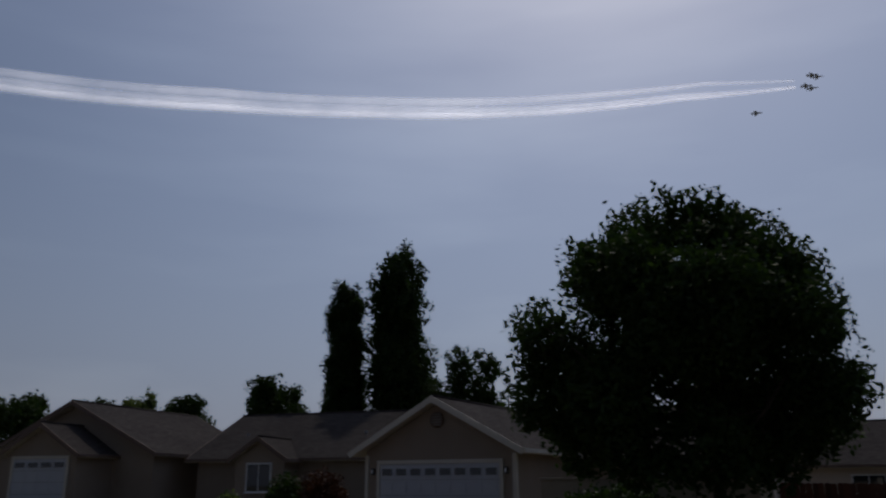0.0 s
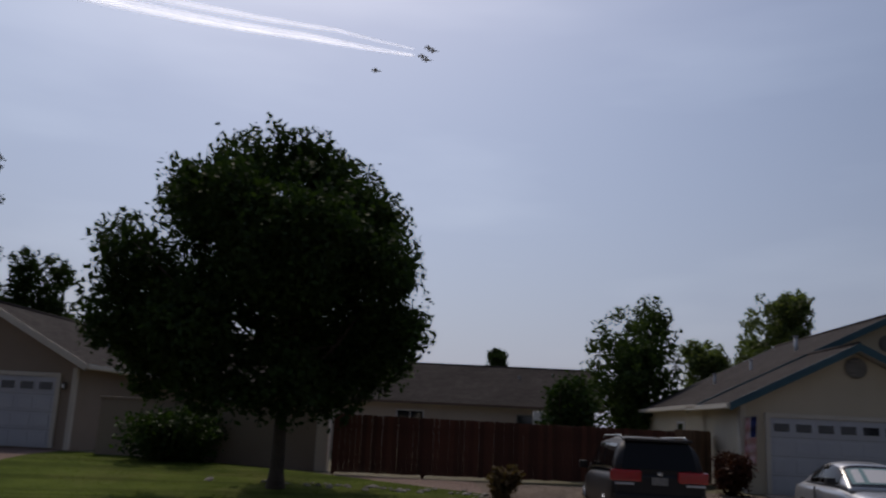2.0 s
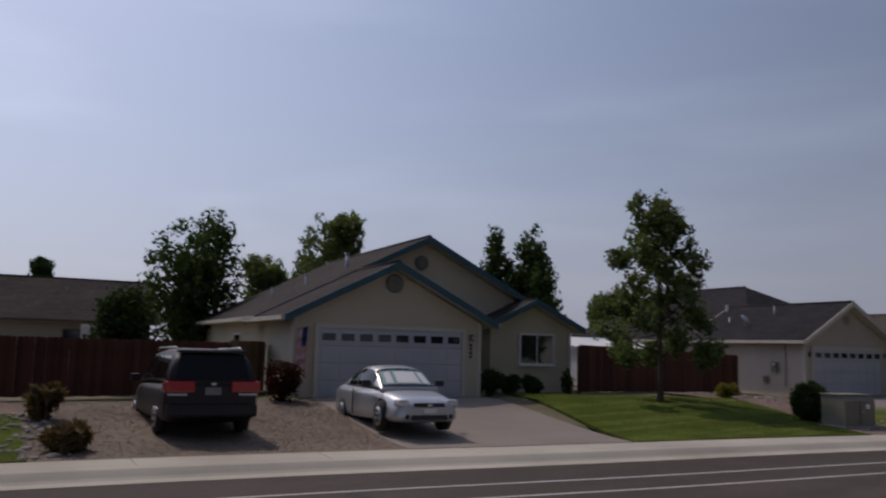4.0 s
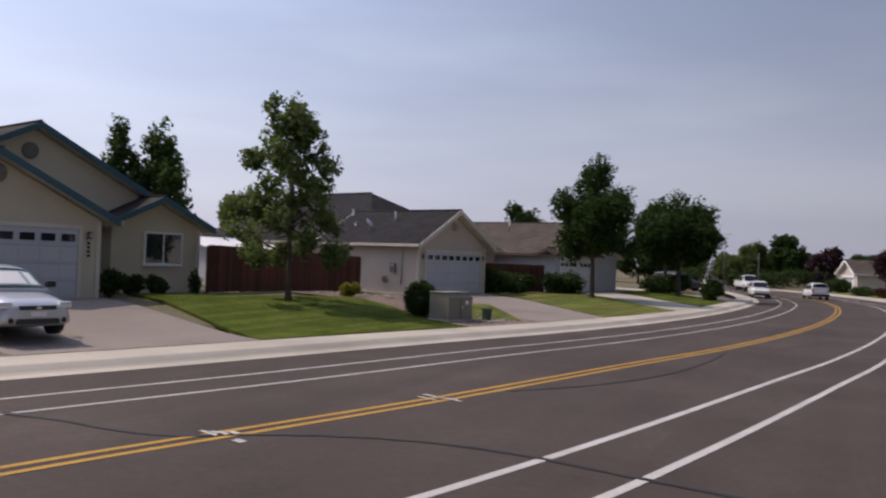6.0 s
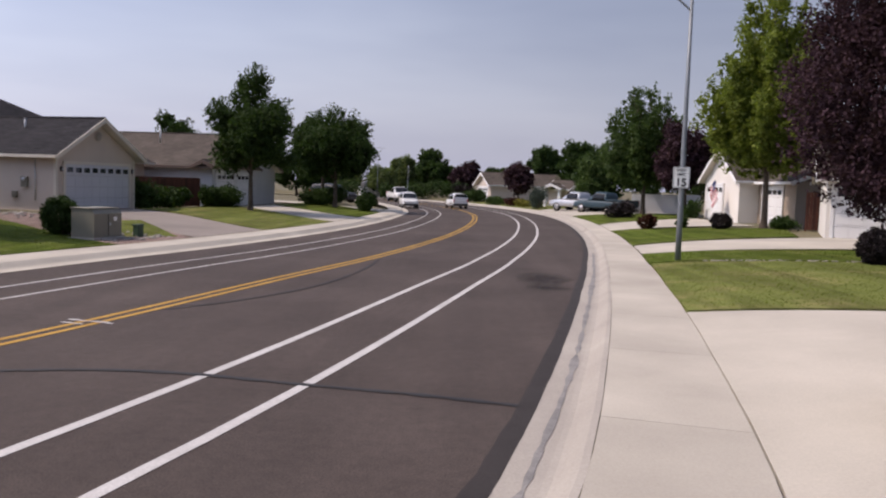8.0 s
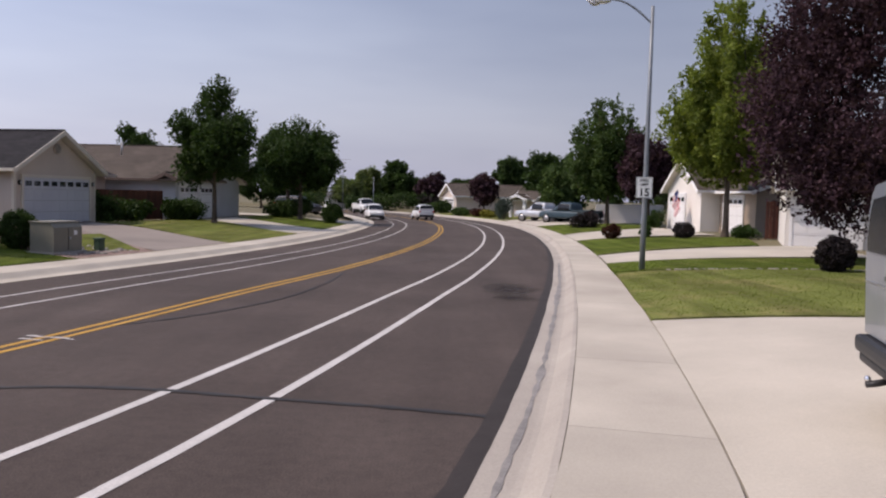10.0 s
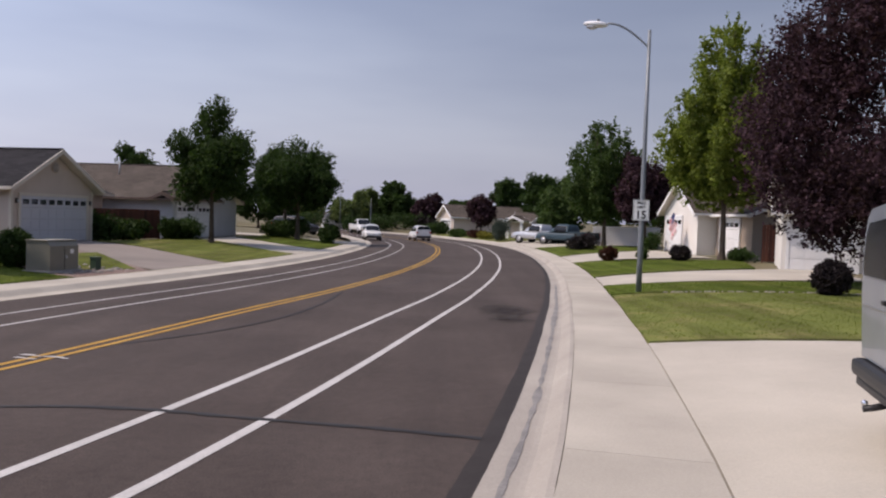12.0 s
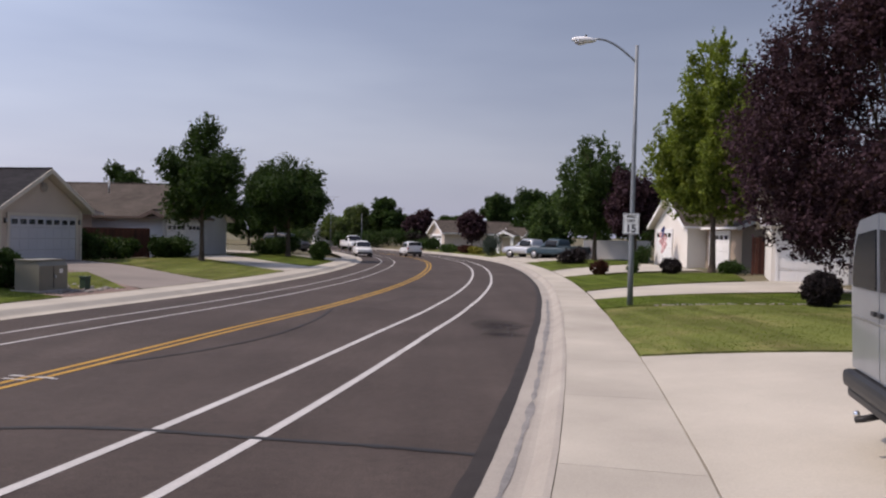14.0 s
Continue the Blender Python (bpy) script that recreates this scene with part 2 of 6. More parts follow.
ol.new(o_clear.outputs[0], o_mix.inputs[1]), ol.new(on["Principled BSDF"].outputs[0], o_mix.inputs[2])
ol.new(o_mix.outputs[0], on["Material Output"].inputs["Surface"])
WHITE_LINE = surface("white road paint", (0.468, 0.451, 0.433), (0.595, 0.578, 0.561), 1.3, 45, 0.8, bump=0.15, depth=0.003, speck=0.16)
YELLOW_LINE = surface("yellow road paint", (0.425, 0.230, 0.030), (0.527, 0.306, 0.051), 1.3, 45, 0.8, bump=0.15, depth=0.003, speck=0.16)
EARTH = surface("dry earth", (0.111, 0.102, 0.051), (0.170, 0.145, 0.085), 0.1, 6, 0.95, bump=0.5, depth=0.03)
GRAVEL = surface("gravel", (0.170, 0.128, 0.098), (0.245, 0.190, 0.150), 0.6, 28, 0.95, bump=0.6, depth=0.015, speck=0.2)
PINK_GRAVEL = surface("pink rock mulch", (0.281, 0.187, 0.153), (0.383, 0.281, 0.238), 0.8, 22, 0.95, bump=1.0, depth=0.04, speck=0.35)
ROCK = surface("pale rock", (0.255, 0.230, 0.204), (0.408, 0.383, 0.348), 3, 20, 0.92, bump=0.6, depth=0.02, per_piece=0.3)
LAWN = lawn_material("mown lawn", (0.058, 0.084, 0.015), (0.094, 0.122, 0.025), (0.125, 0.125, 0.042))
LAWN_DRY = lawn_material("patchy lawn", (0.092, 0.112, 0.030), (0.140, 0.155, 0.048), (0.23, 0.19, 0.092))
STUCCO = surface("cream stucco", (0.56, 0.49, 0.37), (0.63, 0.56, 0.44), 0.5, 45, 0.9, bump=0.2, depth=0.005, speck=0.05)
STUCCO_WHITE = surface("white stucco", (0.66, 0.63, 0.59), (0.74, 0.71, 0.67), 0.5, 45, 0.9, bump=0.2, depth=0.005, speck=0.05)
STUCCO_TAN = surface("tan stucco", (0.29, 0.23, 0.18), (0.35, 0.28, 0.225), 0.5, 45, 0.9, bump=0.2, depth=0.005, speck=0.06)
STUCCO_PINK = surface("pale beige siding", (0.52, 0.44, 0.38), (0.60, 0.52, 0.45), 0.5, 45, 0.85, bump=0.2, depth=0.005, speck=0.05)
SIDING_GREY = surface("pale grey siding", (0.52, 0.52, 0.54), (0.61, 0.61, 0.63), 0.5, 40, 0.8, bump=0.15, depth=0.004, speck=0.05)
DOOR_WHITE = surface("off white door paint", (0.50, 0.51, 0.55), (0.57, 0.58, 0.61), 0.6, 35, 0.6, bump=0.08, depth=0.002, speck=0.03)
WHITE = surface("white paint", (0.72, 0.72, 0.73), (0.80, 0.80, 0.80), 0.6, 35, 0.55, bump=0.08, depth=0.002, speck=0.03)
TRIM_BLUE = surface("teal blue trim paint", (0.035, 0.095, 0.125), (0.05, 0.125, 0.16), 1, 35, 0.6, bump=0.1, speck=0.06)
TRIM_CREAM = surface("cream trim paint", (0.60, 0.55, 0.47), (0.68, 0.63, 0.55), 1, 35, 0.6, bump=0.1, speck=0.04)
TRIM_BROWN = surface("brown trim paint", (0.16, 0.11, 0.085), (0.20, 0.14, 0.11), 1, 35, 0.7, bump=0.1, speck=0.08)
SHINGLE_GREY = shingle("grey brown shingles", (0.051, 0.044, 0.042), (0.075, 0.066, 0.062))
SHINGLE_DARK = shingle("charcoal shingles", (0.029, 0.028, 0.031), (0.044, 0.043, 0.047))
SHINGLE_TAN = shingle("tan shingles", (0.081, 0.068, 0.059), (0.115, 0.097, 0.083))
FENCE_RED = surface("red brown stained cedar", (0.10, 0.034, 0.021), (0.16, 0.056, 0.033), 1.2, 18, 0.85, bump=0.4, depth=0.006, per_piece=0.35)
FENCE_TAN = surface("weathered cedar", (0.20, 0.12, 0.07), (0.29, 0.18, 0.11), 1.2, 18, 0.88, bump=0.4, depth=0.006, per_piece=0.3)
GLASS = glass("dark window glass")
GLASS_CAR = shader("tinted car glass", 0.08, 0, 0.3)[0]
GLASS_CAR.node_tree.nodes["Principled BSDF"].inputs["Base Color"].default_value = (0.008, 0.009, 0.011, 1)
BLIND = surface("window blind", (0.22, 0.21, 0.20), (0.30, 0.29, 0.27), 1, 20, 0.7, bump=0.1)
BARK = surface("bark", (0.07, 0.052, 0.040), (0.13, 0.10, 0.08), 3, 25, 0.95, bump=1.0, depth=0.03)
LEAF_DARK = leaf_material("dark green leaves", (0.018, 0.038, 0.010), (0.045, 0.080, 0.020), 0.28)
LEAF_MID = leaf_material("green leaves", (0.060, 0.088, 0.034), (0.165, 0.205, 0.086), 0.42, 0.5)
LEAF_LIME = leaf_material("bright green leaves", (0.090, 0.126, 0.022), (0.220, 0.262, 0.060), 0.46)
LEAF_GREEN = leaf_material("deep green leaves", (0.030, 0.058, 0.016), (0.078, 0.122, 0.038), 0.32)
LEAF_PLUM = leaf_material("plum leaves", (0.024, 0.011, 0.016), (0.074, 0.042, 0.055), 0.22, 0.65, 0.08)
LEAF_GREY = leaf_material("blue grey needles", (0.045, 0.065, 0.055), (0.085, 0.110, 0.095), 0.15)
LEAF_RUST = leaf_material("rusty leaves", (0.040, 0.013, 0.009), (0.075, 0.027, 0.018), 0.25)
LEAF_DUSK = leaf_material("blackish purple leaves", (0.010, 0.008, 0.009), (0.030, 0.022, 0.024), 0.15)
LEAF_STRAW = leaf_material("straw coloured stems", (0.10, 0.066, 0.034), (0.17, 0.115, 0.058), 0.25)
LEAF_YELLOW = leaf_material("yellow green leaves", (0.13, 0.14, 0.02), (0.26, 0.22, 0.05), 0.35)
GRASS_BLADE = leaf_material("grass blades", (0.066, 0.094, 0.017), (0.108, 0.138, 0.029), 0.7, 0.9, 0.02)
GRASS_DRY = leaf_material("drying grass blades", (0.105, 0.135, 0.028), (0.165, 0.175, 0.048), 0.7, 0.9, 0.02)
STEEL = surface("galvanised steel", (0.40, 0.42, 0.44), (0.50, 0.52, 0.54), 2, 30, 0.45, 0.7, bump=0.05, speck=0.06)
POLE_GREY = surface("grey painted steel pole", (0.17, 0.19, 0.21), (0.23, 0.25, 0.27), 2, 30, 0.5, 0.3, bump=0.05, speck=0.06)
BLACK_RUBBER = plain("black rubber", (0.018, 0.018, 0.018), 0.85)
BLACK = plain("black plastic", (0.02, 0.02, 0.022), 0.5)
UTILITY = surface("grey green steel cabinet paint", (0.19, 0.18, 0.145), (0.24, 0.225, 0.18), 1, 30, 0.6, 0.1, bump=0.05, speck=0.05)
GREEN_BOX = plain("dark green plastic", (0.025, 0.06, 0.035), 0.55)
SIGN_WHITE = plain("white sign sheet", (0.78, 0.78, 0.76), 0.5)
INK = plain("black sign ink", (0.015, 0.015, 0.015), 0.6)
RED = plain("red cloth", (0.40, 0.035, 0.045), 0.9)
NAVY = plain("navy cloth", (0.03, 0.04, 0.13), 0.9)
CLOTH_WHITE = plain("white cloth", (0.72, 0.70, 0.70), 0.9)
CHROME = plain("chrome", (0.75, 0.75, 0.76), 0.12, 1.0)
LAMP_GLASS = plain("clear lamp lens", (0.55, 0.56, 0.58), 0.1, 0.2)
TAIL_RED = plain("red tail lamp lens", (0.42, 0.010, 0.012), 0.12, 0, 0.6, 0.5)

# ---- mesh helpers ----
def part(name, bm, material, parent=None, label=""):
    """Links a bmesh as one mesh object, under parent if given."""
    me = bpy.data.meshes.new(name)
    bmesh.ops.recalc_face_normals(bm, faces=bm.faces)
    bm.to_mesh(me)
    bm.free()
    me.materials.append(material)
    ob = new(name, me)
    ob.parent = parent
    return tagged(ob, label)


def raw(name, verts, faces, material, parent=None, label="", smooth=False):
    me = bpy.data.meshes.new(name)
    me.from_pydata([tuple(v) for v in verts], [], [tuple(f) for f in faces])
    me.materials.append(material)
    if smooth:
        me.polygons.foreach_set("use_smooth", [True] * len(me.polygons))
    me.update()
    ob = new(name, me)
    ob.parent = parent
    return tagged(ob, label)


def thing(name, m, label, category, group="", kind=""):
    ob = new(name)
    ob.matrix_world = m
    return tagged(ob, label, category, group, kind)


def box(bm, x0, x1, y0, y1, z0, z1, bevel=0.0):
    g = bmesh.ops.create_cube(bm, size=1, matrix=Matrix.LocRotScale(((x0 + x1) / 2, (y0 + y1) / 2, (z0 + z1) / 2), None, (x1 - x0, y1 - y0, z1 - z0)))
    if bevel:
        edges = list({e for v in g["verts"] for e in v.link_edges})
        bmesh.ops.bevel(bm, geom=edges, offset=bevel, segments=2, affect="EDGES", profile=0.6)
    return g


def boxed(x0, x1, y0, y1, z0, z1, bevel=0.0):
    bm = bmesh.new()
    box(bm, x0, x1, y0, y1, z0, z1, bevel)
    return bm


def extruded(points, vec):
    """A solid from a flat outline (list of Vectors) pushed along vec."""
    bm = bmesh.new()
    f = bm.faces.new([bm.verts.new(p) for p in points])
    g = bmesh.ops.extrude_face_region(bm, geom=[f])
    bmesh.ops.translate(bm, vec=vec, verts=[v for v in g["geom"] if isinstance(v, bmesh.types.BMVert)])
    return bm


def tube(bm, path, radii, sides=10):
    """A closed tube through the path's points."""
    rings = []
    for i, p in enumerate(path):
        a, b = Vector(path[max(i - 1, 0)]), Vector(path[min(i + 1, len(path) - 1)])
        d = (b - a).normalized()
        side = d.cross(Vector((0.3, 0.9, 0.2))).normalized() if abs(d.z) > 0.8 else d.cross(Vector((0, 0, 1))).normalized()
        up = side.cross(d)
        r = radii[i] if isinstance(radii, (list, tuple)) else radii
        rings.append([bm.verts.new(Vector(p) + (side * math.cos(k * math.tau / sides) + up * math.sin(k * math.tau / sides)) * r) for k in range(sides)])
    for a, b in zip(rings[:-1], rings[1:]):
        for k in range(sides):
            bm.faces.new((a[k], a[(k + 1) % sides], b[(k + 1) % sides], b[k]))
    bm.faces.new(rings[0]), bm.faces.new(rings[-1])
    for f in bm.faces:
        f.smooth = True
    return bm


def disc(bm, centre, axis, r, depth, sides=20):
    d = Vector(axis).normalized()
    return tube(bm, [Vector(centre) - d * depth / 2, Vector(centre) + d * depth / 2], r, sides)


# ---- the ground ----
def strip(name, s0, s1, ua, ub, material, dz=0.0, ds=1.0, nu=6, thick=0.0, parent=None, kind="structure", label="", category="", hz=None):
    """A sheet beside the road from s0 to s1 between offsets ua and ub (numbers or functions of s), lying on the ground."""
    n = max(2, int((s1 - s0) / ds) + 1)
    verts, faces = [], []
    for i in range(n):
        s = s0 + (s1 - s0) * i / (n - 1)
        a = ua(s) if callable(ua) else ua
        b = ub(s) if callable(ub) else ub
        for k in range(nu + 1):
            n_u = a + (b - a) * k / nu
            u = true_u(s, n_u)
            x, y = place(s, u)
            verts.append((x, y, (hz(s, n_u) if hz else height(s, u)) + dz))
    w = nu + 1
    for i in range(n - 1):
        for k in range(nu):
            faces.append((i * w + k, i * w + k + 1, (i + 1) * w + k + 1, (i + 1) * w + k))
    if thick:
        c = len(verts)
        rim = [k for k in range(w)] + [i * w + nu for i in range(1, n)] + [(n - 1) * w + k for k in range(nu - 1, -1, -1)] + [i * w for i in range(n - 2, 0, -1)]
        verts += [(verts[k][0], verts[k][1], verts[k][2] - thick) for k in rim]
        for j in range(len(rim)):
            j2 = (j + 1) % len(rim)
            faces.append((rim[j], c + j, c + j2, rim[j2]))
    ob = raw(name, verts, faces, material, parent, label)
    return tagged(ob, category=category, kind=kind)


def ground_sheet():
    xs = np.concatenate([[-3000, -1200, -500, -220], np.arange(-120, 90, 2.0), [120, 220, 500, 1200, 3000]])
    ys = np.concatenate([[-3000, -1200, -500, -220], np.arange(-100, 150, 2.0), [220, 500, 1200, 3000]])
    verts = []
    for y in ys:
        for x in xs:
            s, u = along(x, y)
            z = -0.25 if -9.4 < nominal_u(s, u) < 11.2 else height(s, u) - 0.06
            verts.append((x, y, z))
    w = len(xs)
    faces = [(j * w + i, j * w + i + 1, (j + 1) * w + i + 1, (j + 1) * w + i) for j in range(len(ys) - 1) for i in range(w - 1)]
    return tagged(raw("ground", verts, faces, EARTH), "dry earth and weeds under the lots", "ground", kind="structure")


ground_sheet()
strip("road", -60, 130, -5.52, 7.02, ASPHALT, 0.0, 1.0, 12, label="dark asphalt road with painted lanes, curving away", category="road")


def stripe(name, s0, s1, u, w, material, label):
    return strip(name, s0, s1, u - w / 2, u + w / 2, material, 0.006, 0.7, 1, label=label, category="road line")


stripe("road_line", -60, 128, -0.13, 0.11, YELLOW_LINE, "yellow centre line painted on asphalt")
stripe("road_line", -60, 128, 0.13, 0.11, YELLOW_LINE, "yellow centre line painted on asphalt")
stripe("road_line", -60, 128, 3.30, 0.13, WHITE_LINE, "white cycle lane line painted on asphalt")
stripe("road_line", -60, 128, 4.50, 0.13, WHITE_LINE, "white parking lane line painted on asphalt")
stripe("road_line", -60, 128, -2.76, 0.09, WHITE_LINE, "white cycle lane line painted on asphalt")
stripe("road_line", -60, 128, -3.86, 0.09, WHITE_LINE, "white cycle lane line painted on asphalt")


def gutter_height(s, n):
    w = abs(n) - (7.0 if n > 0 else 5.5)
    return 0.004 + 0.146 * ease((w - 0.34) / (0.28 if n > 0 else 0.36))


strip("gutter", -60, 128, 7.0, 7.64, GUTTER, 0.004, 1.0, 10, hz=gutter_height, label="rolled concrete kerb and gutter", category="kerb")
strip("gutter", -60, 128, -6.4, -5.5, CONCRETE, 0.004, 1.0, 10, hz=gutter_height, label="rolled concrete kerb and gutter", category="kerb")


def ribbon(name, points, width, material, dz, label, category, wobble=0.0, seed=1):
    """A thin band on the road along (s, nominal u) points."""
    rng = np.random.default_rng(seed)
    line = smooth_line([points[0]] + points + [points[-1]], 10)
    verts, faces = [], []
    for i, (q, n) in enumerate(line):
        a, b = line[max(i - 1, 0)], line[min(i + 1, len(line) - 1)]
        d = np.array(b) - np.array(a)
        d /= max(1e-6, np.hypot(*d))
        w = width / 2 * (1 + wobble * rng.normal())
        for sg in (-1, 1):
            qq, nn = q - sg * d[1] * w, n + sg * d[0] * w
            x, y = place(qq, true_u(qq, nn))
            base = gutter_height(qq, nn) if nn > 7.0 else 0.0
            verts.append((x, y, base + dz))
    faces = [(2 * i, 2 * i + 1, 2 * i + 3, 2 * i + 2) for i in range(len(line) - 1)]
    return tagged(raw(name, verts, faces, material), label, category, kind="structure")


ribbon("tar_seam", [(6.2, -3.7), (6.9, -2.2), (7.4, -0.5), (8.7, 0.6), (9.5, 1.7), (9.9, 2.9), (10.0, 4.4), (10.1, 5.8), (10.1, 6.8)], 0.105, TAR, 0.009, "black tar seam sealing a crack across the road", "road crack", 0.25)
ribbon("tar_seam", [(13.6, 0.3), (15.6, 1.0), (18, 1.3), (21, 1.05), (24, 0.4)], 0.06, TAR, 0.009, "thin tar seam in the asphalt", "road crack", 0.3, 2)
ribbon("tar_seam", [(26, 1.2), (29, 1.8), (31, 2.6)], 0.06, TAR, 0.009, "thin tar seam in the asphalt", "road crack", 0.3, 3)
ribbon("asphalt_patch", [(-20, 6.9), (0, 6.9), (6, 6.9), (10, 6.9), (15, 6.9), (22, 6.9), (30, 6.9), (40, 6.9), (60, 6.9)], 0.20, TAR_FRESH, 0.007, "darker strip of newer asphalt along the gutter", "road patch", 0.06, 4)
ribbon("gutter_stain", [(-6, 7.20), (2, 7.20), (6, 7.21), (9, 7.20), (12, 7.22), (16, 7.20), (22, 7.21), (30, 7.20)], 0.08, DAMP, 0.010, "grey damp stain along the gutter", "stain", 0.45, 5)
for q, n, a, b, sd in ((21.6, 5.85, 0.75, 1.5, 1), (19.9, 6.2, 0.6, 0.7, 2)):
    rng = np.random.default_rng(sd)
    pts = []
    for i in range(26):
        g = i * math.tau / 26
        r = 1 + 0.16 * math.sin(3 * g + sd) + 0.10 * math.sin(7 * g) + rng.uniform(-0.08, 0.08)
        x, y = place(q + b * r * math.sin(g), true_u(q, n + a * r * math.cos(g)))
        pts.append((x, y, 0.008))
    tagged(raw("oil_stain", pts, [list(range(26))], OIL), "dark oil stain on the asphalt", "stain", kind="structure")
for q, n in ((8.0, 0.22), (12.0, 0.12)):
    verts, faces = [], []
    rng = np.random.default_rng(int(q))
    for k in range(7):
        a, b = n + rng.uniform(-0.45, 0.3), q + rng.uniform(-0.16, 0.16)
        w, l = rng.uniform(0.06, 0.16), rng.uniform(0.02, 0.05)
        c = len(verts)
        for ds_, du in ((-l, -w), (-l, w), (l, w * 0.7), (l, -w * 0.8)):
            x, y = place(b + ds_, a + du)
            verts.append((x, y, 0.010 + 0.0012 * k))
        faces.append((c, c + 1, c + 2, c + 3))
    tagged(raw("paint_mark", verts, faces, WHITE_LINE), "worn white paint marks by the centre line", "road line", kind="structure")


def kerbed(corners):
    """Corners that stand on the pavement's back edge follow it where the road narrows."""
    return [(q, true_u(q, u)) if u in (-7.3, 9.0) else (q, u) for q, u in corners]


def quad(name, corners, material, dz, label, category, kind="structure", n=10, thick=0.0):
    """A sheet between four (s, u) corners, in turn round it, lying on the ground."""
    (s0, u0), (s1, u1), (s2, u2), (s3, u3) = kerbed(corners)
    verts, faces = [], []
    for i in range(n + 1):
        for k in range(n + 1):
            a, b = i / n, k / n
            s = (1 - a) * ((1 - b) * s0 + b * s1) + a * ((1 - b) * s3 + b * s2)
            u = (1 - a) * ((1 - b) * u0 + b * u1) + a * ((1 - b) * u3 + b * u2)
            x, y = place(s, u)
            verts.append((x, y, height(s, u) + dz))
    w = n + 1
    for i in range(n):
        for k in range(n):
            faces.append((i * w + k, i * w + k + 1, (i + 1) * w + k + 1, (i + 1) * w + k))
    if thick:
        c = len(verts)
        rim = list(range(w)) + [i * w + n for i in range(1, w)] + [n * w + k for k in range(n - 1, -1, -1)] + [i * w for i in range(n - 1, 0, -1)]
        verts += [(verts[k][0], verts[k][1], verts[k][2] - thick) for k in rim]
        for j in range(len(rim)):
            j2 = (j + 1) % len(rim)
            faces.append((rim[j], c + j, c + j2, rim[j2]))
    ob = raw(name, verts, faces, material)
    return tagged(ob, label, category, kind=kind)


def slabs(name, s0, s1, ua, ub, pitch_s, material, label):
    """A pavement of single slabs with open joints between them."""
    bed = strip(name, s0, s1, ua, ub, CONCRETE_OLD, -0.02, 1.0, 4, label=label, category="pavement")
    s = s0
    while s < s1 - 0.1:
        e = min(s + pitch_s, s1)
        n = 3
        verts, faces = [], []
        for i in range(n + 1):
            q = s + 0.005 + (e - s - 0.010) * i / n
            for u in (true_u(q, ua + 0.004), true_u(q, (ub(q) if callable(ub) else ub) - 0.004)):
                x, y = place(q, u)
                verts.append((x, y, height(q, u) + 0.004))
        faces = [(2 * i, 2 * i + 1, 2 * i + 3, 2 * i + 2) for i in range(n)]
        c = len(verts)
        rim = [0, 1] + [2 * i + 1 for i in range(1, n + 1)] + [2 * i for i in range(n, 0, -1)]
        verts += [(verts[k][0], verts[k][1], verts[k][2] - 0.05) for k in rim]
        faces += [(rim[j], c + j, c + (j + 1) % len(rim), rim[(j + 1) % len(rim)]) for j in range(len(rim))]
        raw("slab", verts, faces, material, bed)
        s = e
    return bed


LAWNS = []


def lawn(corners, material, blades, label, count):
    LAWNS.append((quad("lawn", corners, material, 0.025, label, "lawn", n=14, thick=0.08), corners, blades, count))


slabs("pavement", -24, 100, 7.644, 8.955, 3.05, CONCRETE, "pale concrete pavement beside the road")
slabs("pavement", -36, 100, -7.296, -6.404, 3.05, CONCRETE, "pale concrete pavement across the road")
# across the road
quad("driveway", [(-14.6, -7.3), (-8.6, -7.3), (-8.2, -19.0), (-14.2, -19.0)], PAVER, 0.0, "brick paver driveway before the tan garage", "driveway")
lawn([(-8.5, -7.3), (2.2, -7.3), (2.2, -12.3), (-8.3, -17.5)], LAWN, GRASS_BLADE, "green lawn under the large shade tree", 9000)
quad("gravel_yard", [(2.2, -7.3), (8.5, -7.3), (8.5, -14.6), (1.6, -14.2)], GRAVEL, 0.01, "brown gravel parking yard beside the drive", "gravel")
quad("rock_bed", [(-3.5, -12.1), (2.3, -12.1), (2.0, -14.2), (-3.5, -14.2)], PINK_GRAVEL, 0.02, "rock mulch bed along the fence", "rock bed")
quad("driveway", [(8.5, -7.3), (14.5, -7.3), (15.2, -15.2), (8.5, -15.0)], DRIVE_TAN, 0.015, "tan concrete driveway before the blue-trimmed garage", "driveway")
lawn([(14.55, -7.3), (22.3, -7.3), (24.8, -14.2), (17.2, -17.2)], LAWN, GRASS_BLADE, "green mown lawn with a young tree", 12000)
quad("rock_bed", [(22.4, -7.3), (26.4, -7.3), (34.4, -15.0), (24.9, -18.5)], PINK_GRAVEL, 0.012, "pinkish rock mulch bed between two lots", "rock bed")
lawn([(24.2, -8.6), (26.5, -7.5), (31.5, -11.8), (27.0, -11.8)], LAWN_DRY, GRASS_DRY, "small dry lawn beside the drive", 2500)
quad("driveway", [(26.6, -7.3), (32.1, -7.3), (41.6, -17.6), (36.0, -18.4)], DRIVE_TAN, 0.015, "tan concrete driveway before the grey garage", "driveway")
lawn([(32.2, -7.3), (41.3, -7.3), (50.6, -14.5), (41.7, -17.0)], LAWN_DRY, GRASS_DRY, "sunlit lawn with a leafy street tree", 8000)
quad("driveway", [(41.4, -7.3), (47.5, -7.3), (57.0, -14.0), (50.8, -14.5)], CONCRETE, 0.015, "pale concrete driveway", "driveway")
lawn([(47.6, -7.3), (58.0, -7.3), (70.0, -13.0), (57.2, -13.8)], LAWN, GRASS_BLADE, "shaded lawn under the far trees", 3000)
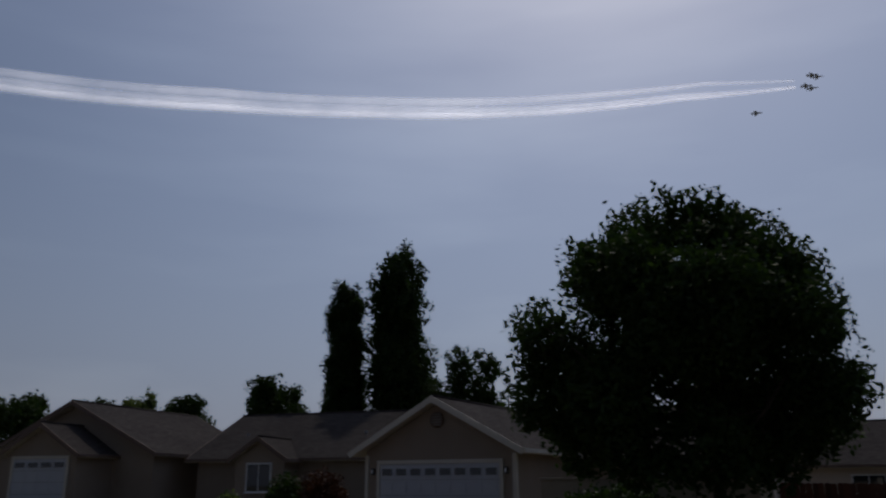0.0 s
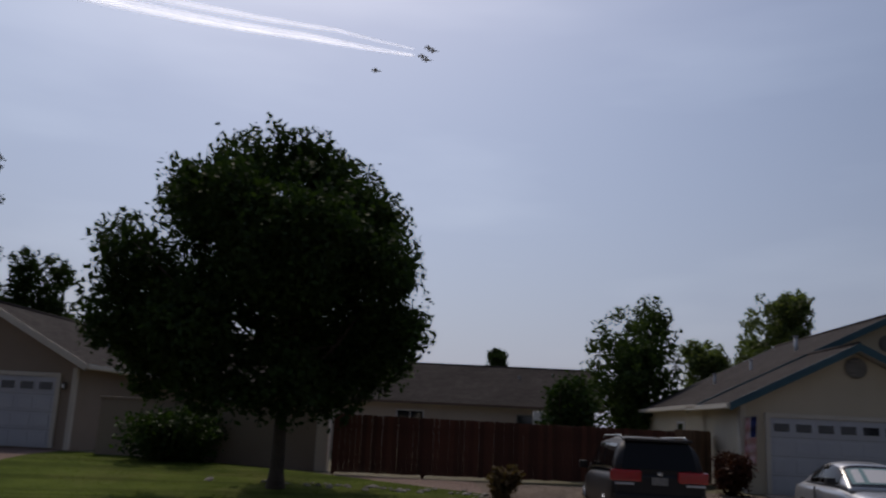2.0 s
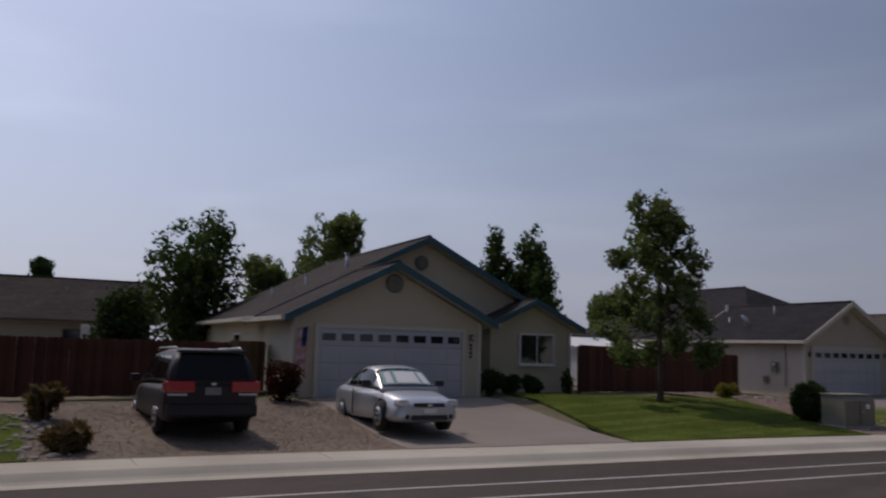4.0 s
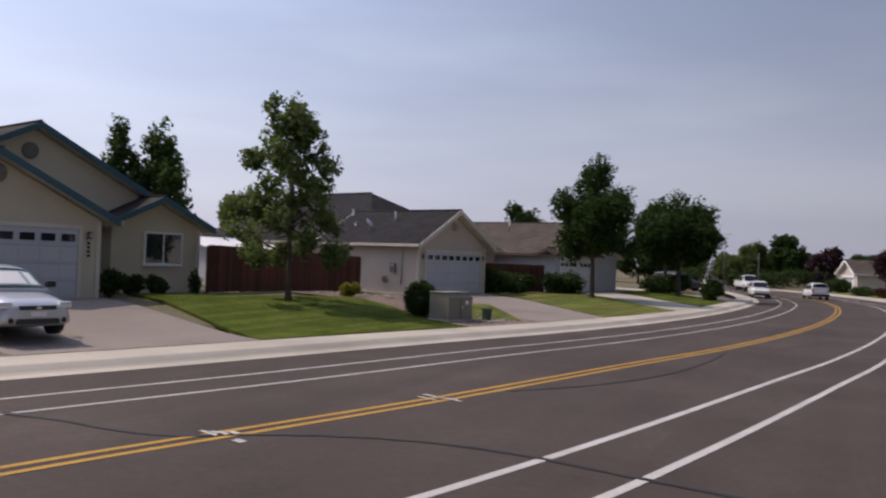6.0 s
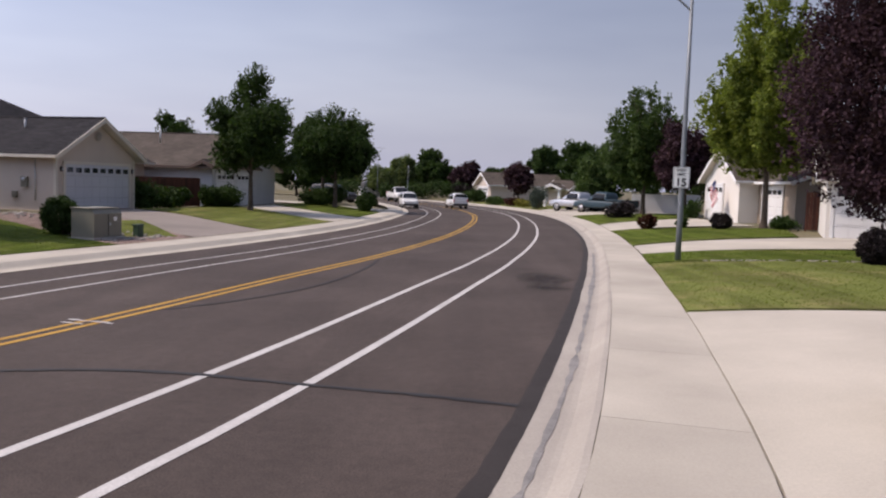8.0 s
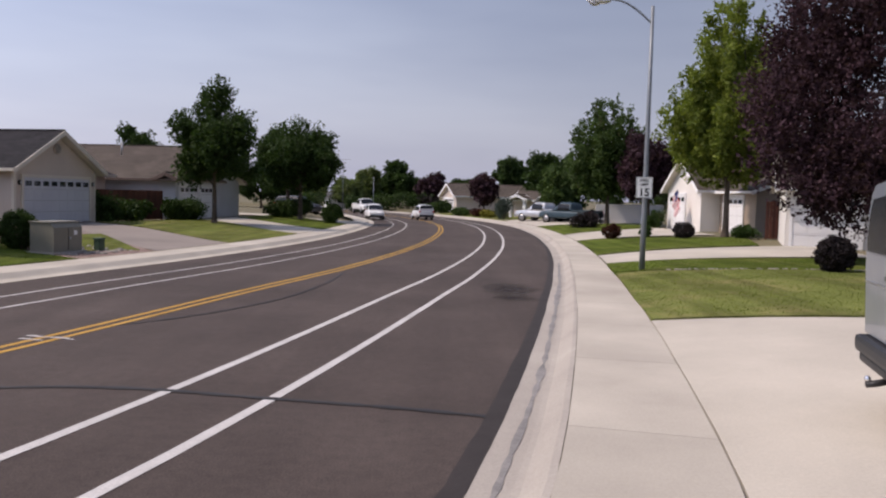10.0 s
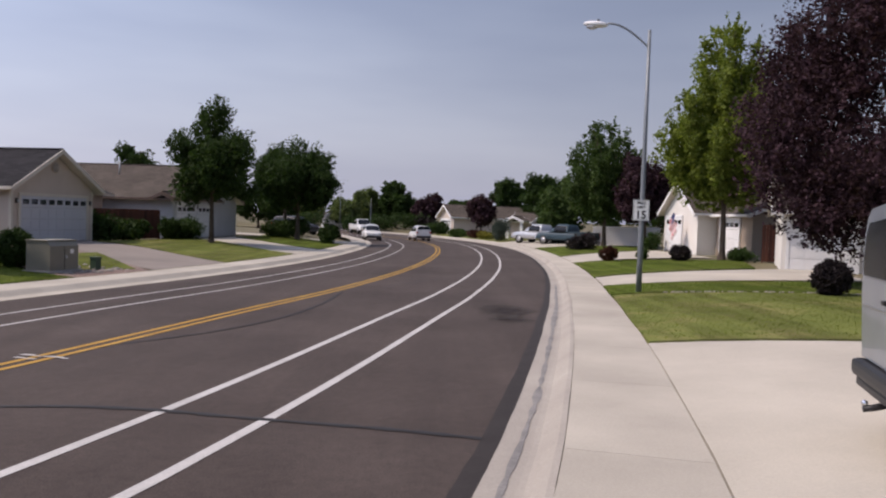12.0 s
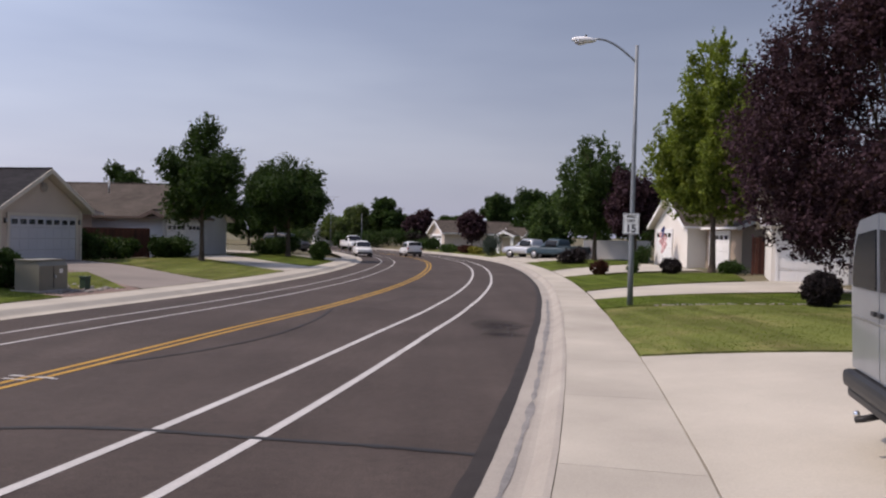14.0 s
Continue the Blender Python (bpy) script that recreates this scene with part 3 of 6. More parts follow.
quad("driveway", [(58.2, -7.3), (64.0, -7.3), (72.0, -16.0), (66.0, -16.0)], CONCRETE, 0.015, "pale concrete driveway", "driveway")
# this side of the road
strip("driveway", -4.0, 16.35, 8.971, 24.0, CONCRETE, 0.004, 0.8, 16, thick=0.06, label="broad pale concrete driveway under the parked van", category="driveway")
lawn([(16.45, 9.0), (25.5, 9.0), (25.5, 22.0), (16.45, 22.0)], LAWN_DRY, GRASS_DRY, "patchy mown lawn beside the driveway", 15000)
lawn([(25.75, 9.0), (28.8, 9.0), (31.3, 22.0), (25.75, 22.0)], LAWN, GRASS_BLADE, "greener strip of lawn before the next drive", 6000)
quad("driveway", [(28.9, 9.0), (32.6, 9.0), (38.0, 17.0), (31.4, 17.0)], CONCRETE, 0.01, "pale concrete driveway", "driveway")
lawn([(32.8, 9.0), (42.9, 9.0), (44.0, 16.0), (37.2, 14.6)], LAWN, GRASS_BLADE, "green lawn with low round shrubs", 6000)
quad("driveway", [(43.1, 9.0), (49.5, 9.0), (56.0, 14.6), (47.0, 15.5)], CONCRETE, 0.01, "pale concrete driveway", "driveway")
lawn([(49.7, 9.0), (62.5, 9.0), (63.5, 14.6), (56.2, 14.6)], LAWN, GRASS_BLADE, "green lawn before a white fence", 5000)
quad("driveway", [(62.7, 9.0), (75.0, 9.0), (75.0, 16.0), (63.7, 16.0)], CONCRETE, 0.01, "pale concrete driveway with parked pickups", "driveway")
lawn([(75.2, 9.0), (96.0, 9.0), (96.0, 13.0), (75.2, 13.0)], LAWN_DRY, GRASS_DRY, "far lawn with shrubs", 2500)


# ---- houses ----
def gable_roof(house, x0, x1, y0, y1, eave, pitch, ridge, roof_mat, trim, over=0.45, thick=0.13, gutter=None):
    """Two slabs of shingles with fascia boards; ridge: the axis it runs along."""
    def at(a, b, z):
        return Vector((b, a, z)) if ridge == "y" else Vector((a, b, z))
    (a0, a1), (b0, b1) = ((y0, y1), (x0, x1)) if ridge == "y" else ((x0, x1), (y0, y1))
    mid, half = (b0 + b1) / 2, (b1 - b0) / 2
    top = eave + half * pitch + 0.10
    a0, a1 = a0 - over, a1 + over
    for sign in (-1, 1):
        low = mid + sign * (half + over)
        zl = eave - over * pitch + 0.10
        bm = extruded([at(a0, mid, top), at(a1, mid, top), at(a1, low, zl), at(a0, low, zl)], Vector((0, 0, thick)))
        part("roof", bm, roof_mat, house)
        for a, push in ((a0, -0.035), (a1, 0.035)):
            off = at(push, 0, 0)
            bm = extruded([at(a, mid, top + thick + 0.01), at(a, low, zl + thick + 0.01), at(a, low, zl - 0.09), at(a, mid, top - 0.09)], off)
            part("fascia", bm, trim, house)
        bm = extruded([at(a0 + 0.01, mid, top - 0.045), at(a1 - 0.01, mid, top - 0.045), at(a1 - 0.01, low, zl - 0.045), at(a0 + 0.01, low, zl - 0.045)], Vector((0, 0, 0.04)))
        part("soffit", bm, TRIM_CREAM, house)
        bm = extruded([at(a0, low, zl + thick - 0.01), at(a1, low, zl + thick - 0.01), at(a1, low, zl - 0.01), at(a0, low, zl - 0.01)], at(0, sign * 0.09, 0))
        part("rain_gutter", bm, gutter or trim, house)
    bm = bmesh.new()
    tube(bm, [at(a0, mid, top + thick), at(a1, mid, top + thick)], 0.07, 6)
    part("ridge_cap", bm, roof_mat, house)


def hip_block(house, x0, x1, y0, y1, eave, pitch, wall_mat, roof_mat, trim, over=0.45):
    """A block under a hipped roof whose ridge runs along y, with fascia boards at the eaves."""
    part("wall", boxed(x0, x1, y0, y1, -0.4, eave), wall_mat, house)
    xa, xb, ya, yb = x0 - over, x1 + over, y0 - over, y1 + over
    mid, half = (xa + xb) / 2, (xb - xa) / 2
    z0 = eave - over * pitch + 0.1
    f, b = Vector((mid, ya + half, z0 + half * pitch)), Vector((mid, yb - half, z0 + half * pitch))
    c = [Vector((xa, ya, z0)), Vector((xb, ya, z0)), Vector((xb, yb, z0)), Vector((xa, yb, z0))]
    for pts in ([c[0], c[1], f], [c[1], c[2], b, f], [c[2], c[3], b], [c[3], c[0], f, b]):
        part("roof", extruded(pts, Vector((0, 0, 0.13))), roof_mat, house)
    for p, q, off in ((c[0], c[1], (0, -0.05, 0)), (c[1], c[2], (0.05, 0, 0)), (c[2], c[3], (0, 0.05, 0)), (c[3], c[0], (-0.05, 0, 0))):
        up = Vector((0, 0, 0.14))
        part("fascia", extruded([p, q, q + up, p + up], Vector(off)), trim, house)
    bm = bmesh.new()
    tube(bm, [f + Vector((0, 0, 0.13)), b + Vector((0, 0, 0.13))], 0.07, 6)
    part("ridge_cap", bm, roof_mat, house)


def gable_block(house, x0, x1, y0, y1, eave, pitch, ridge, wall_mat, roof_mat, trim, over=0.45, gutter=None):
    """The walls of a block up to under its gable roof, and the roof."""
    if ridge == "y":
        mid = (x0 + x1) / 2
        pts = [(x0, y0, -0.4), (x1, y0, -0.4), (x1, y0, eave), (mid, y0, eave + (x1 - x0) / 2 * pitch), (x0, y0, eave)]
        bm = extruded([Vector(p) for p in pts], Vector((0, y1 - y0, 0)))
    else:
        mid = (y0 + y1) / 2
        pts = [(x0, y0, -0.4), (x0, y1, -0.4), (x0, y1, eave), (x0, mid, eave + (y1 - y0) / 2 * pitch), (x0, y0, eave)]
        bm = extruded([Vector(p) for p in pts], Vector((x1 - x0, 0, 0)))
    part("wall", bm, wall_mat, house)
    gable_roof(house, x0, x1, y0, y1, eave, pitch, ridge, roof_mat, trim, over, gutter=gutter)


def garage_door(house, x0, x1, y, top, trim, windows=8, door_mat=None, frame_mat=None):
    """A sectional garage door with raised panels and a top row of small panes, in a frame."""
    door_mat = door_mat or WHITE
    d = part("garage_door", boxed(x0, x1, y - 0.03, y + 0.02, 0.0, top), door_mat, house, "white sectional garage door")
    rows, gap = 4, 0.015
    h = top / rows
    for r in range(rows):
        for c in range(windows):
            w = (x1 - x0) / windows
            a0, a1 = x0 + c * w + 0.07, x0 + (c + 1) * w - 0.07
            z0, z1 = r * h + 0.08, (r + 1) * h - 0.08
            if r == rows - 1:
                part("window_frame", boxed(a0 - 0.02, a1 + 0.02, y - 0.05, y - 0.03, z0 + 0.03, z1 - 0.03), door_mat, d)
                part("pane", boxed(a0 + 0.02, a1 - 0.02, y - 0.056, y - 0.051, z0 + 0.07, z1 - 0.07), GLASS, d, "dark garage door pane")
            else:
                part("panel", boxed(a0, a1, y - 0.045, y - 0.03, z0, z1, 0.012), door_mat, d)
        if r:
            part("section_joint", boxed(x0, x1, y - 0.034, y - 0.031, r * h - 0.006, r * h + 0.006), BLIND, d)
    f = frame_mat or trim
    part("door_frame", boxed(x0 - 0.14, x0 - 0.01, y - 0.06, y + 0.02, 0, top + 0.14), f, house)
    part("door_frame", boxed(x1 + 0.01, x1 + 0.14, y - 0.06, y + 0.02, 0, top + 0.14), f, house)
    part("door_frame", boxed(x0 - 0.01, x1 + 0.01, y - 0.06, y + 0.02, top + 0.01, top + 0.14), f, house)


def house_window(house, x0, x1, y, z0, z1, trim, split=2, axis="x", blinds=False):
    """A window with frame, sill, meeting rails and panes; on a front wall (axis x) or a side wall (axis y)."""
    def bx(a0, a1, d0, d1, c0, c1):
        return boxed(a0, a1, y + d0, y + d1, c0, c1) if axis == "x" else boxed(y + d0, y + d1, a0, a1, c0, c1)
    w = part("window", bx(x0, x1, -0.01, 0.02, z0, z1), BLIND if blinds else BLACK, house, "window with pale frame")
    t = 0.07
    for a0, a1, c0, c1 in ((x0 - t, x0, z0 - t, z1 + t), (x1, x1 + t, z0 - t, z1 + t), (x0, x1, z1, z1 + t), (x0, x1, z0 - t, z0)):
        part("frame", bx(a0, a1, -0.06, 0.02, c0, c1), trim, w)
    part("sill", bx(x0 - 0.1, x1 + 0.1, -0.10, -0.061, z0 - t - 0.03, z0 - t + 0.01), trim, w)
    for i in range(split):
        a0, a1 = x0 + (x1 - x0) * i / split, x0 + (x1 - x0) * (i + 1) / split
        p = part("pane", bx(a0 + 0.02, a1 - 0.02, -0.03, -0.022, z0 + 0.02, z1 - 0.02), GLASS, w)
        if i:
            part("rail", bx(a0 - 0.02, a0 + 0.02, -0.045, -0.012, z0, z1), trim, w)


def round_vent(house, x, y, z, r, mat):
    bm = bmesh.new()
    disc(bm, (x, y - 0.02, z), (0, 1, 0), r, 0.05, 24)
    v = part("gable_vent", bm, mat, house, "round louvred gable vent")
    for i in range(5):
        zz = z - r * 0.66 + i * r * 0.33
        w = math.sqrt(max(0.01, r * r - (zz - z) ** 2)) - 0.04
        part("louvre", boxed(x - w, x + w, y - 0.06, y - 0.046, zz - 0.02, zz + 0.02), BLIND, v)


def wall_lamp(house, x, y, z):
    v = part("wall_lamp", boxed(x - 0.06, x + 0.06, y - 0.14, y - 0.02, z - 0.12, z + 0.1, 0.02), BLACK, house, "small black wall lantern")
    part("lamp_glass", boxed(x - 0.045, x + 0.045, y - 0.155, y - 0.141, z - 0.08, z + 0.05), LAMP_GLASS, v)


def roof_pipe(house, x, y, z0, z1, r=0.05, mat=None):
    bm = bmesh.new()
    tube(bm, [(x, y, z0), (x, y, z1)], r, 8)
    disc(bm, (x, y, z1), (0, 0, 1), r * 1.5, 0.05, 8)
    part("roof_pipe", bm, mat or STEEL, house, "metal roof vent pipe")


def corner_boards(house, trim, *spots):
    for x, y, z in spots:
        part("corner_board", boxed(x - 0.07, x + 0.07, y - 0.07, y + 0.07, -0.3, z), trim, house)


def house_blue():
    """The cream house with teal trim: garage gable, taller gable behind, small gabled wing."""
    h = thing("house", pose(-22.31, 12.26, 0.61, 0, 0, 76.7), "cream stucco house with teal-blue roof trim and white garage", "house")
    gable_block(h, 0, 12.1, 4.0, 15.5, 2.5, 0.5, "y", STUCCO, SHINGLE_GREY, TRIM_BLUE, gutter=TRIM_CREAM)
    gable_block(h, 0.0, 6.35, 0, 4.6, 2.45, 0.5, "y", STUCCO, SHINGLE_GREY, TRIM_BLUE, gutter=TRIM_CREAM)
    gable_block(h, 8.3, 11.85, 2.8, 6, 2.45, 0.48, "y", STUCCO, SHINGLE_GREY, TRIM_BLUE, gutter=TRIM_CREAM)
    garage_door(h, 0.76, 5.64, -0.03, 2.1, TRIM_CREAM, 8, DOOR_WHITE)
    round_vent(h, 3.2, -0.02, 3.6, 0.3, BLIND)
    round_vent(h, 5.9, 3.98, 4.78, 0.28, BLIND)
    house_window(h, 9.6, 11.05, 2.78, 1.08, 2.16, WHITE, 2, blinds=True)
    wall_lamp(h, 6.0, 0, 1.95)
    for k in range(4):
        part("number_bar", boxed(5.96, 6.06, -0.014, -0.004, 1.66 - 0.13 * k, 1.75 - 0.13 * k), BLACK, h, "plain dark number bar")
    corner_boards(h, TRIM_CREAM, (0.03, 0.03, 2.4), (6.32, 0.03, 2.4), (11.82, 2.83, 2.4))
    d = part("front_door", boxed(7.0, 7.95, 3.95, 3.99, 0.05, 2.1), TRIM_BROWN, h, "brown front door in the recess")
    part("door_handle", boxed(7.83, 7.88, 3.90, 3.95, 1.0, 1.1), STEEL, d)
    roof_pipe(h, 2.6, 8.0, 3.6, 4.4)
    roof_pipe(h, 4.1, 7.4, 4.4, 5.3, 0.07)
    roof_pipe(h, 1.6, 9.5, 3.2, 3.9)
    bm = bmesh.new()
    tube(bm, [(-0.05, 0.12, 2.3), (-0.05, 0.12, 0.1), (-0.05, -0.1, 0.02)], 0.045, 8)
    part("downspout", bm, TRIM_CREAM, h)
    house_window(h, 7.5, 8.6, -0.02, 1.2, 1.9, WHITE, 1, axis="y")
    return h


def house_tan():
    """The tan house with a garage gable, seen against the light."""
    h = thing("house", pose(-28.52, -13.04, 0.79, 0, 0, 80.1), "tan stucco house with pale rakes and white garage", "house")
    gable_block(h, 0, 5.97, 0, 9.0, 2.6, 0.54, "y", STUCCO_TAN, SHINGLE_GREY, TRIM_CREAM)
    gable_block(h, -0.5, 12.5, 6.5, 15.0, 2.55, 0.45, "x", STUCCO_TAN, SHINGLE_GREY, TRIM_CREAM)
    garage_door(h, 0.64, 5.4, -0.03, 2.13, TRIM_CREAM, 8, DOOR_WHITE)
    round_vent(h, 2.98, -0.02, 3.65, 0.28, TRIM_BROWN)
    wall_lamp(h, 0.33, 0, 1.9), wall_lamp(h, 5.66, 0, 1.9)
    corner_boards(h, TRIM_CREAM, (0.03, 0.03, 2.45), (5.94, 0.03, 2.45))
    roof_pipe(h, 4.8, 5.0, 3.0, 3.8)
    house_window(h, 8.2, 9.6, 6.48, 1.0, 2.0, WHITE, 2)
    return h


def house_grey():
    h = thing("house", pose(-19.42, 37.26, 0.45, 0, 0, 77.0), "pale beige house with charcoal shingles and white garage", "house")
    gable_block(h, 0, 5.7, 0, 7.0, 2.55, 0.58, "y", STUCCO_PINK, SHINGLE_DARK, TRIM_CREAM)
    hip_block(h, 0.1, 11.4, 3.4, 19.5, 2.53, 0.54, STUCCO_PINK, SHINGLE_DARK, TRIM_CREAM)
    garage_door(h, 0.55, 5.2, -0.03, 2.13, TRIM_CREAM, 8, DOOR_WHITE)
    round_vent(h, 2.85, -0.02, 3.55, 0.24, STUCCO_PINK)
    wall_lamp(h, 0.28, 0, 1.9), wall_lamp(h, 5.46, 0, 1.9)
    corner_boards(h, TRIM_CREAM, (0.03, 0.03, 2.45), (5.67, 0.03, 2.45))
    roof_pipe(h, 1.9, 3.4, 3.6, 4.3), roof_pipe(h, 2.4, 7.2, 3.7, 4.5), roof_pipe(h, 1.3, 5.9, 3.1, 3.7)
    bm = bmesh.new()
    tube(bm, [(-0.06, 1.1, 2.4), (-0.06, 1.1, 0.4)], 0.03, 8)
    part("conduit", bm, STEEL, h)
    part("meter_box", boxed(-0.14, -0.01, 1.5, 1.85, 1.0, 1.5, 0.02), UTILITY, h, "grey electric meter box")
    bm = bmesh.new()
    disc(bm, (-0.14, 1.68, 1.36), (1, 0, 0), 0.09, 0.1, 16)
    part("meter_dial", bm, LAMP_GLASS, h)
    part("hose_bib_box", boxed(-0.1, -0.01, 2.1, 2.4, 0.5, 0.8, 0.02), UTILITY, h)
    bm = bmesh.new()
    tube(bm, [(0.9, 4.4, 3.1), (0.8, 4.3, 3.55)], 0.025, 6)
    dish = part("satellite_dish", bm, STEEL, h, "small grey satellite dish on the roof")
    bm = bmesh.new()
    bmesh.ops.create_uvsphere(bm, u_segments=16, v_segments=8, radius=0.3, matrix=Matrix.Translation((0.72, 4.22, 3.62)) @ Euler((radians(50), 0, radians(20))).to_matrix().to_4x4() @ Matrix.Diagonal((1, 1, 0.18, 1)))
    part("reflector", bm, STEEL, dish)
    return h


def simple_house(m, label, wall, roof, trim, w, d, eave, pitch, ridge, extra=None):
    h = thing("house", m, label, "house")
    gable_block(h, 0, w, 0, d, eave, pitch, ridge, wall, roof, trim)
    if extra:
        extra(h)
    return h


house_blue()
house_tan()
house_grey()


def second_row(h):
    garage_door(h, 0.5, 3.2, -0.03, 2.13, WHITE, 4)
    garage_door(h, 3.7, 6.3, -0.03, 2.13, WHITE, 4)
    gable_roof(h, -0.3, 7.0, -0.1, 0.9, 2.45, 0.45, "x", SHINGLE_TAN, TRIM_BROWN, 0.3)
    roof_pipe(h, 3.0, 5.0, 4.0, 4.8), roof_pipe(h, 2.0, 9.0, 3.6, 4.3)


simple_house(pose(-16.4, 50.4, 0.33, 0, 0, 84), "long grey-sided house with tan shingles and white garages", SIDING_GREY, SHINGLE_TAN, TRIM_BROWN, 11, 22, 2.45, 0.38, "y", second_row)


def back_windows(h):
    house_window(h, 5.2, 6.6, -0.02, 1.1, 1.9, WHITE, 2)
    house_window(h, 11.8, 12.9, -0.02, 1.0, 1.9, BLIND, 1)
    roof_pipe(h, 7.6, 2.2, 3.0, 3.6), roof_pipe(h, 12.0, 3.0, 3.6, 4.2), roof_pipe(h, 14.0, 3.6, 3.8, 4.4)


simple_house(pose(-47, -0.16, 0.72, 0, 0, 79), "beige house with dark shingle roof beyond the fence", STUCCO_PINK, SHINGLE_GREY, TRIM_BROWN, 16, 9, 2.4, 0.48, "x", back_windows)


def entry_gable(h):
    gable_block(h, 3.0, 5.6, -1.3, 2, 2.2, 0.65, "y", STUCCO_TAN, SHINGLE_GREY, TRIM_BROWN, 0.3)
    house_window(h, 3.7, 4.9, -1.32, 0.8, 2.0, WHITE, 2)
    roof_pipe(h, 8.2, 2.0, 3.1, 3.6), roof_pipe(h, 1.5, 2.0, 3.1, 3.6)


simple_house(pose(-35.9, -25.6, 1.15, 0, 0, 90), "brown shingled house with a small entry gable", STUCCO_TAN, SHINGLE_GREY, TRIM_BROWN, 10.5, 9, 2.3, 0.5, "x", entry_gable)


def left_garage(h):
    gable_block(h, 3.2, 7.2, -2.5, 3, 2.3, 0.62, "y", STUCCO_TAN, SHINGLE_GREY, TRIM_BROWN, 0.35)
    garage_door(h, 3.7, 6.7, -2.53, 2.1, TRIM_CREAM, 4, DOOR_WHITE)


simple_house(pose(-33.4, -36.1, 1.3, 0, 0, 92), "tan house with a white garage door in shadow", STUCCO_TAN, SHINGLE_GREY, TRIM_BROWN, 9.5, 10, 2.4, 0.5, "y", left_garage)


def white_garages(h):
    gable_block(h, 0.2, 6.2, -1.2, 4, 2.6, 0.62, "y", STUCCO_WHITE, SHINGLE_TAN, WHITE, 0.4)
    garage_door(h, 0.8, 3.6, -1.23, 2.3, WHITE, 4)
    garage_door(h, 7.0, 9.6, -0.03, 2.2, WHITE, 4)


simple_house(pose(16.6, 57.2, 0.45, 0, 0, -86), "tan house with bright white garage doors", STUCCO_TAN, SHINGLE_TAN, WHITE, 11.2, 11, 2.5, 0.42, "x", white_garages)


def near_garage(h):
    garage_door(h, 0.3, 2.85, -0.03, 2.2, WHITE, 4)


simple_house(pose(14.5, 35.0, 0.45, 0, 0, -20), "white-walled house behind the plum tree", STUCCO_WHITE, SHINGLE_TAN, WHITE, 9.0, 7, 2.5, 0.42, "x", near_garage)


def porch(h):
    for x in (0.15, 1.65):
        part("column", boxed(x - 0.14, x + 0.14, -1.3, -1.02, -0.2, 1.98), WHITE, h)
    gable_roof(h, 0, 1.8, -1.4, 0.3, 1.95, 0.40, "y", SHINGLE_TAN, WHITE, 0.2)


simple_house(pose(7.05, 82.8, 0.1, 0, 0, -30), "small pale house with a columned porch", STUCCO_PINK, SHINGLE_TAN, WHITE, 2.0, 4, 1.95, 0.35, "x", porch)
simple_house(pose(-0.2, 106.3, 0.1, 0, 0, -75), "far tan house with a white gable", STUCCO_PINK, SHINGLE_TAN, WHITE, 6.5, 12, 2.2, 0.42, "y", lambda h: garage_door(h, 1.0, 5.4, -0.03, 1.95, WHITE, 4))
simple_house(pose(-16.6, 118, 0.0, 0, 0, 12), "small far white house", WHITE, SHINGLE_GREY, WHITE, 4.4, 9, 1.9, 0.55, "y", lambda h: house_window(h, 1.4, 2.8, -0.02, 0.9, 1.8, WHITE, 2))


# ---- fences and garden walls ----
def plank_fence(p, q, tall, material, label, board=0.14, jitter=0.010):
    """A fence of single upright boards on rails between two plan points."""
    a, b = Vector((*p, 0)), Vector((*q, 0))
    run = (b - a).length
    m = Matrix.Translation((p[0], p[1], rise(*p))) @ Matrix.Rotation(math.atan2(b.y - a.y, b.x - a.x), 4, "Z")
    f = thing("fence", m, label, "fence")
    me = None
    n = int(run / (board + 0.004))
    dz = rise(*q) - rise(*p)
    for i in range(n):
        if me is None:
            ob = part("board", extruded([Vector((0, 0, 0)), Vector((board, 0, 0)), Vector((board, 0, tall - 0.04)), Vector((board - 0.03, 0, tall)), Vector((0.03, 0, tall)), Vector((0, 0, tall - 0.04))], Vector((0, 0.018, 0))), material, f)
            me = ob.data
        else:
            ob = new("board", me)
            ob.parent = f
        ob.location = (i * (board + 0.004), random.uniform(-0.004, 0.004), dz * i / n + random.uniform(-jitter, jitter))
        ob.rotation_euler = (0, random.uniform(-0.006, 0.006), 0)
    k = max(1, round(run / 2.4))
    for i in range(k + 1):
        x = run * i / k
        part("post", boxed(x - 0.045, x + 0.045, 0.03, 0.12, -0.1 + dz * i / k, tall - 0.05 + dz * i / k), material, f)
    for z in (0.35, tall - 0.35):
        part("rail", extruded([Vector((0, 0.02, z)), Vector((run, 0.02, z + dz)), Vector((run, 0.02, z + dz + 0.09)), Vector((0, 0.02, z + 0.09))], Vector((0, 0.04, 0))), material, f)
    return f


plank_fence((-23.2, 0.82), (-23.4, 10.7), 1.55, FENCE_RED, "dark red-brown cedar board fence")
plank_fence((-23.45, 10.75), (-25.5, 12.95), 1.6, FENCE_TAN, "sunlit weathered cedar fence panel")
plank_fence((-21.6, 24.3), (-22.6, 36.9), 1.8, FENCE_RED, "red-brown cedar board fence between two houses")
plank_fence((-18.6, 44.2), (-16.9, 49.6), 1.7, FENCE_RED, "red-brown cedar fence behind shrubs")
plank_fence((16.5, 42.2), (17.7, 41.7), 1.9, FENCE_RED, "red-brown wooden side gate between houses")
plank_fence((12.3, 66.5), (17.5, 66.0), 1.5, WHITE, "white painted board fence by the lawn", 0.18, 0.0)


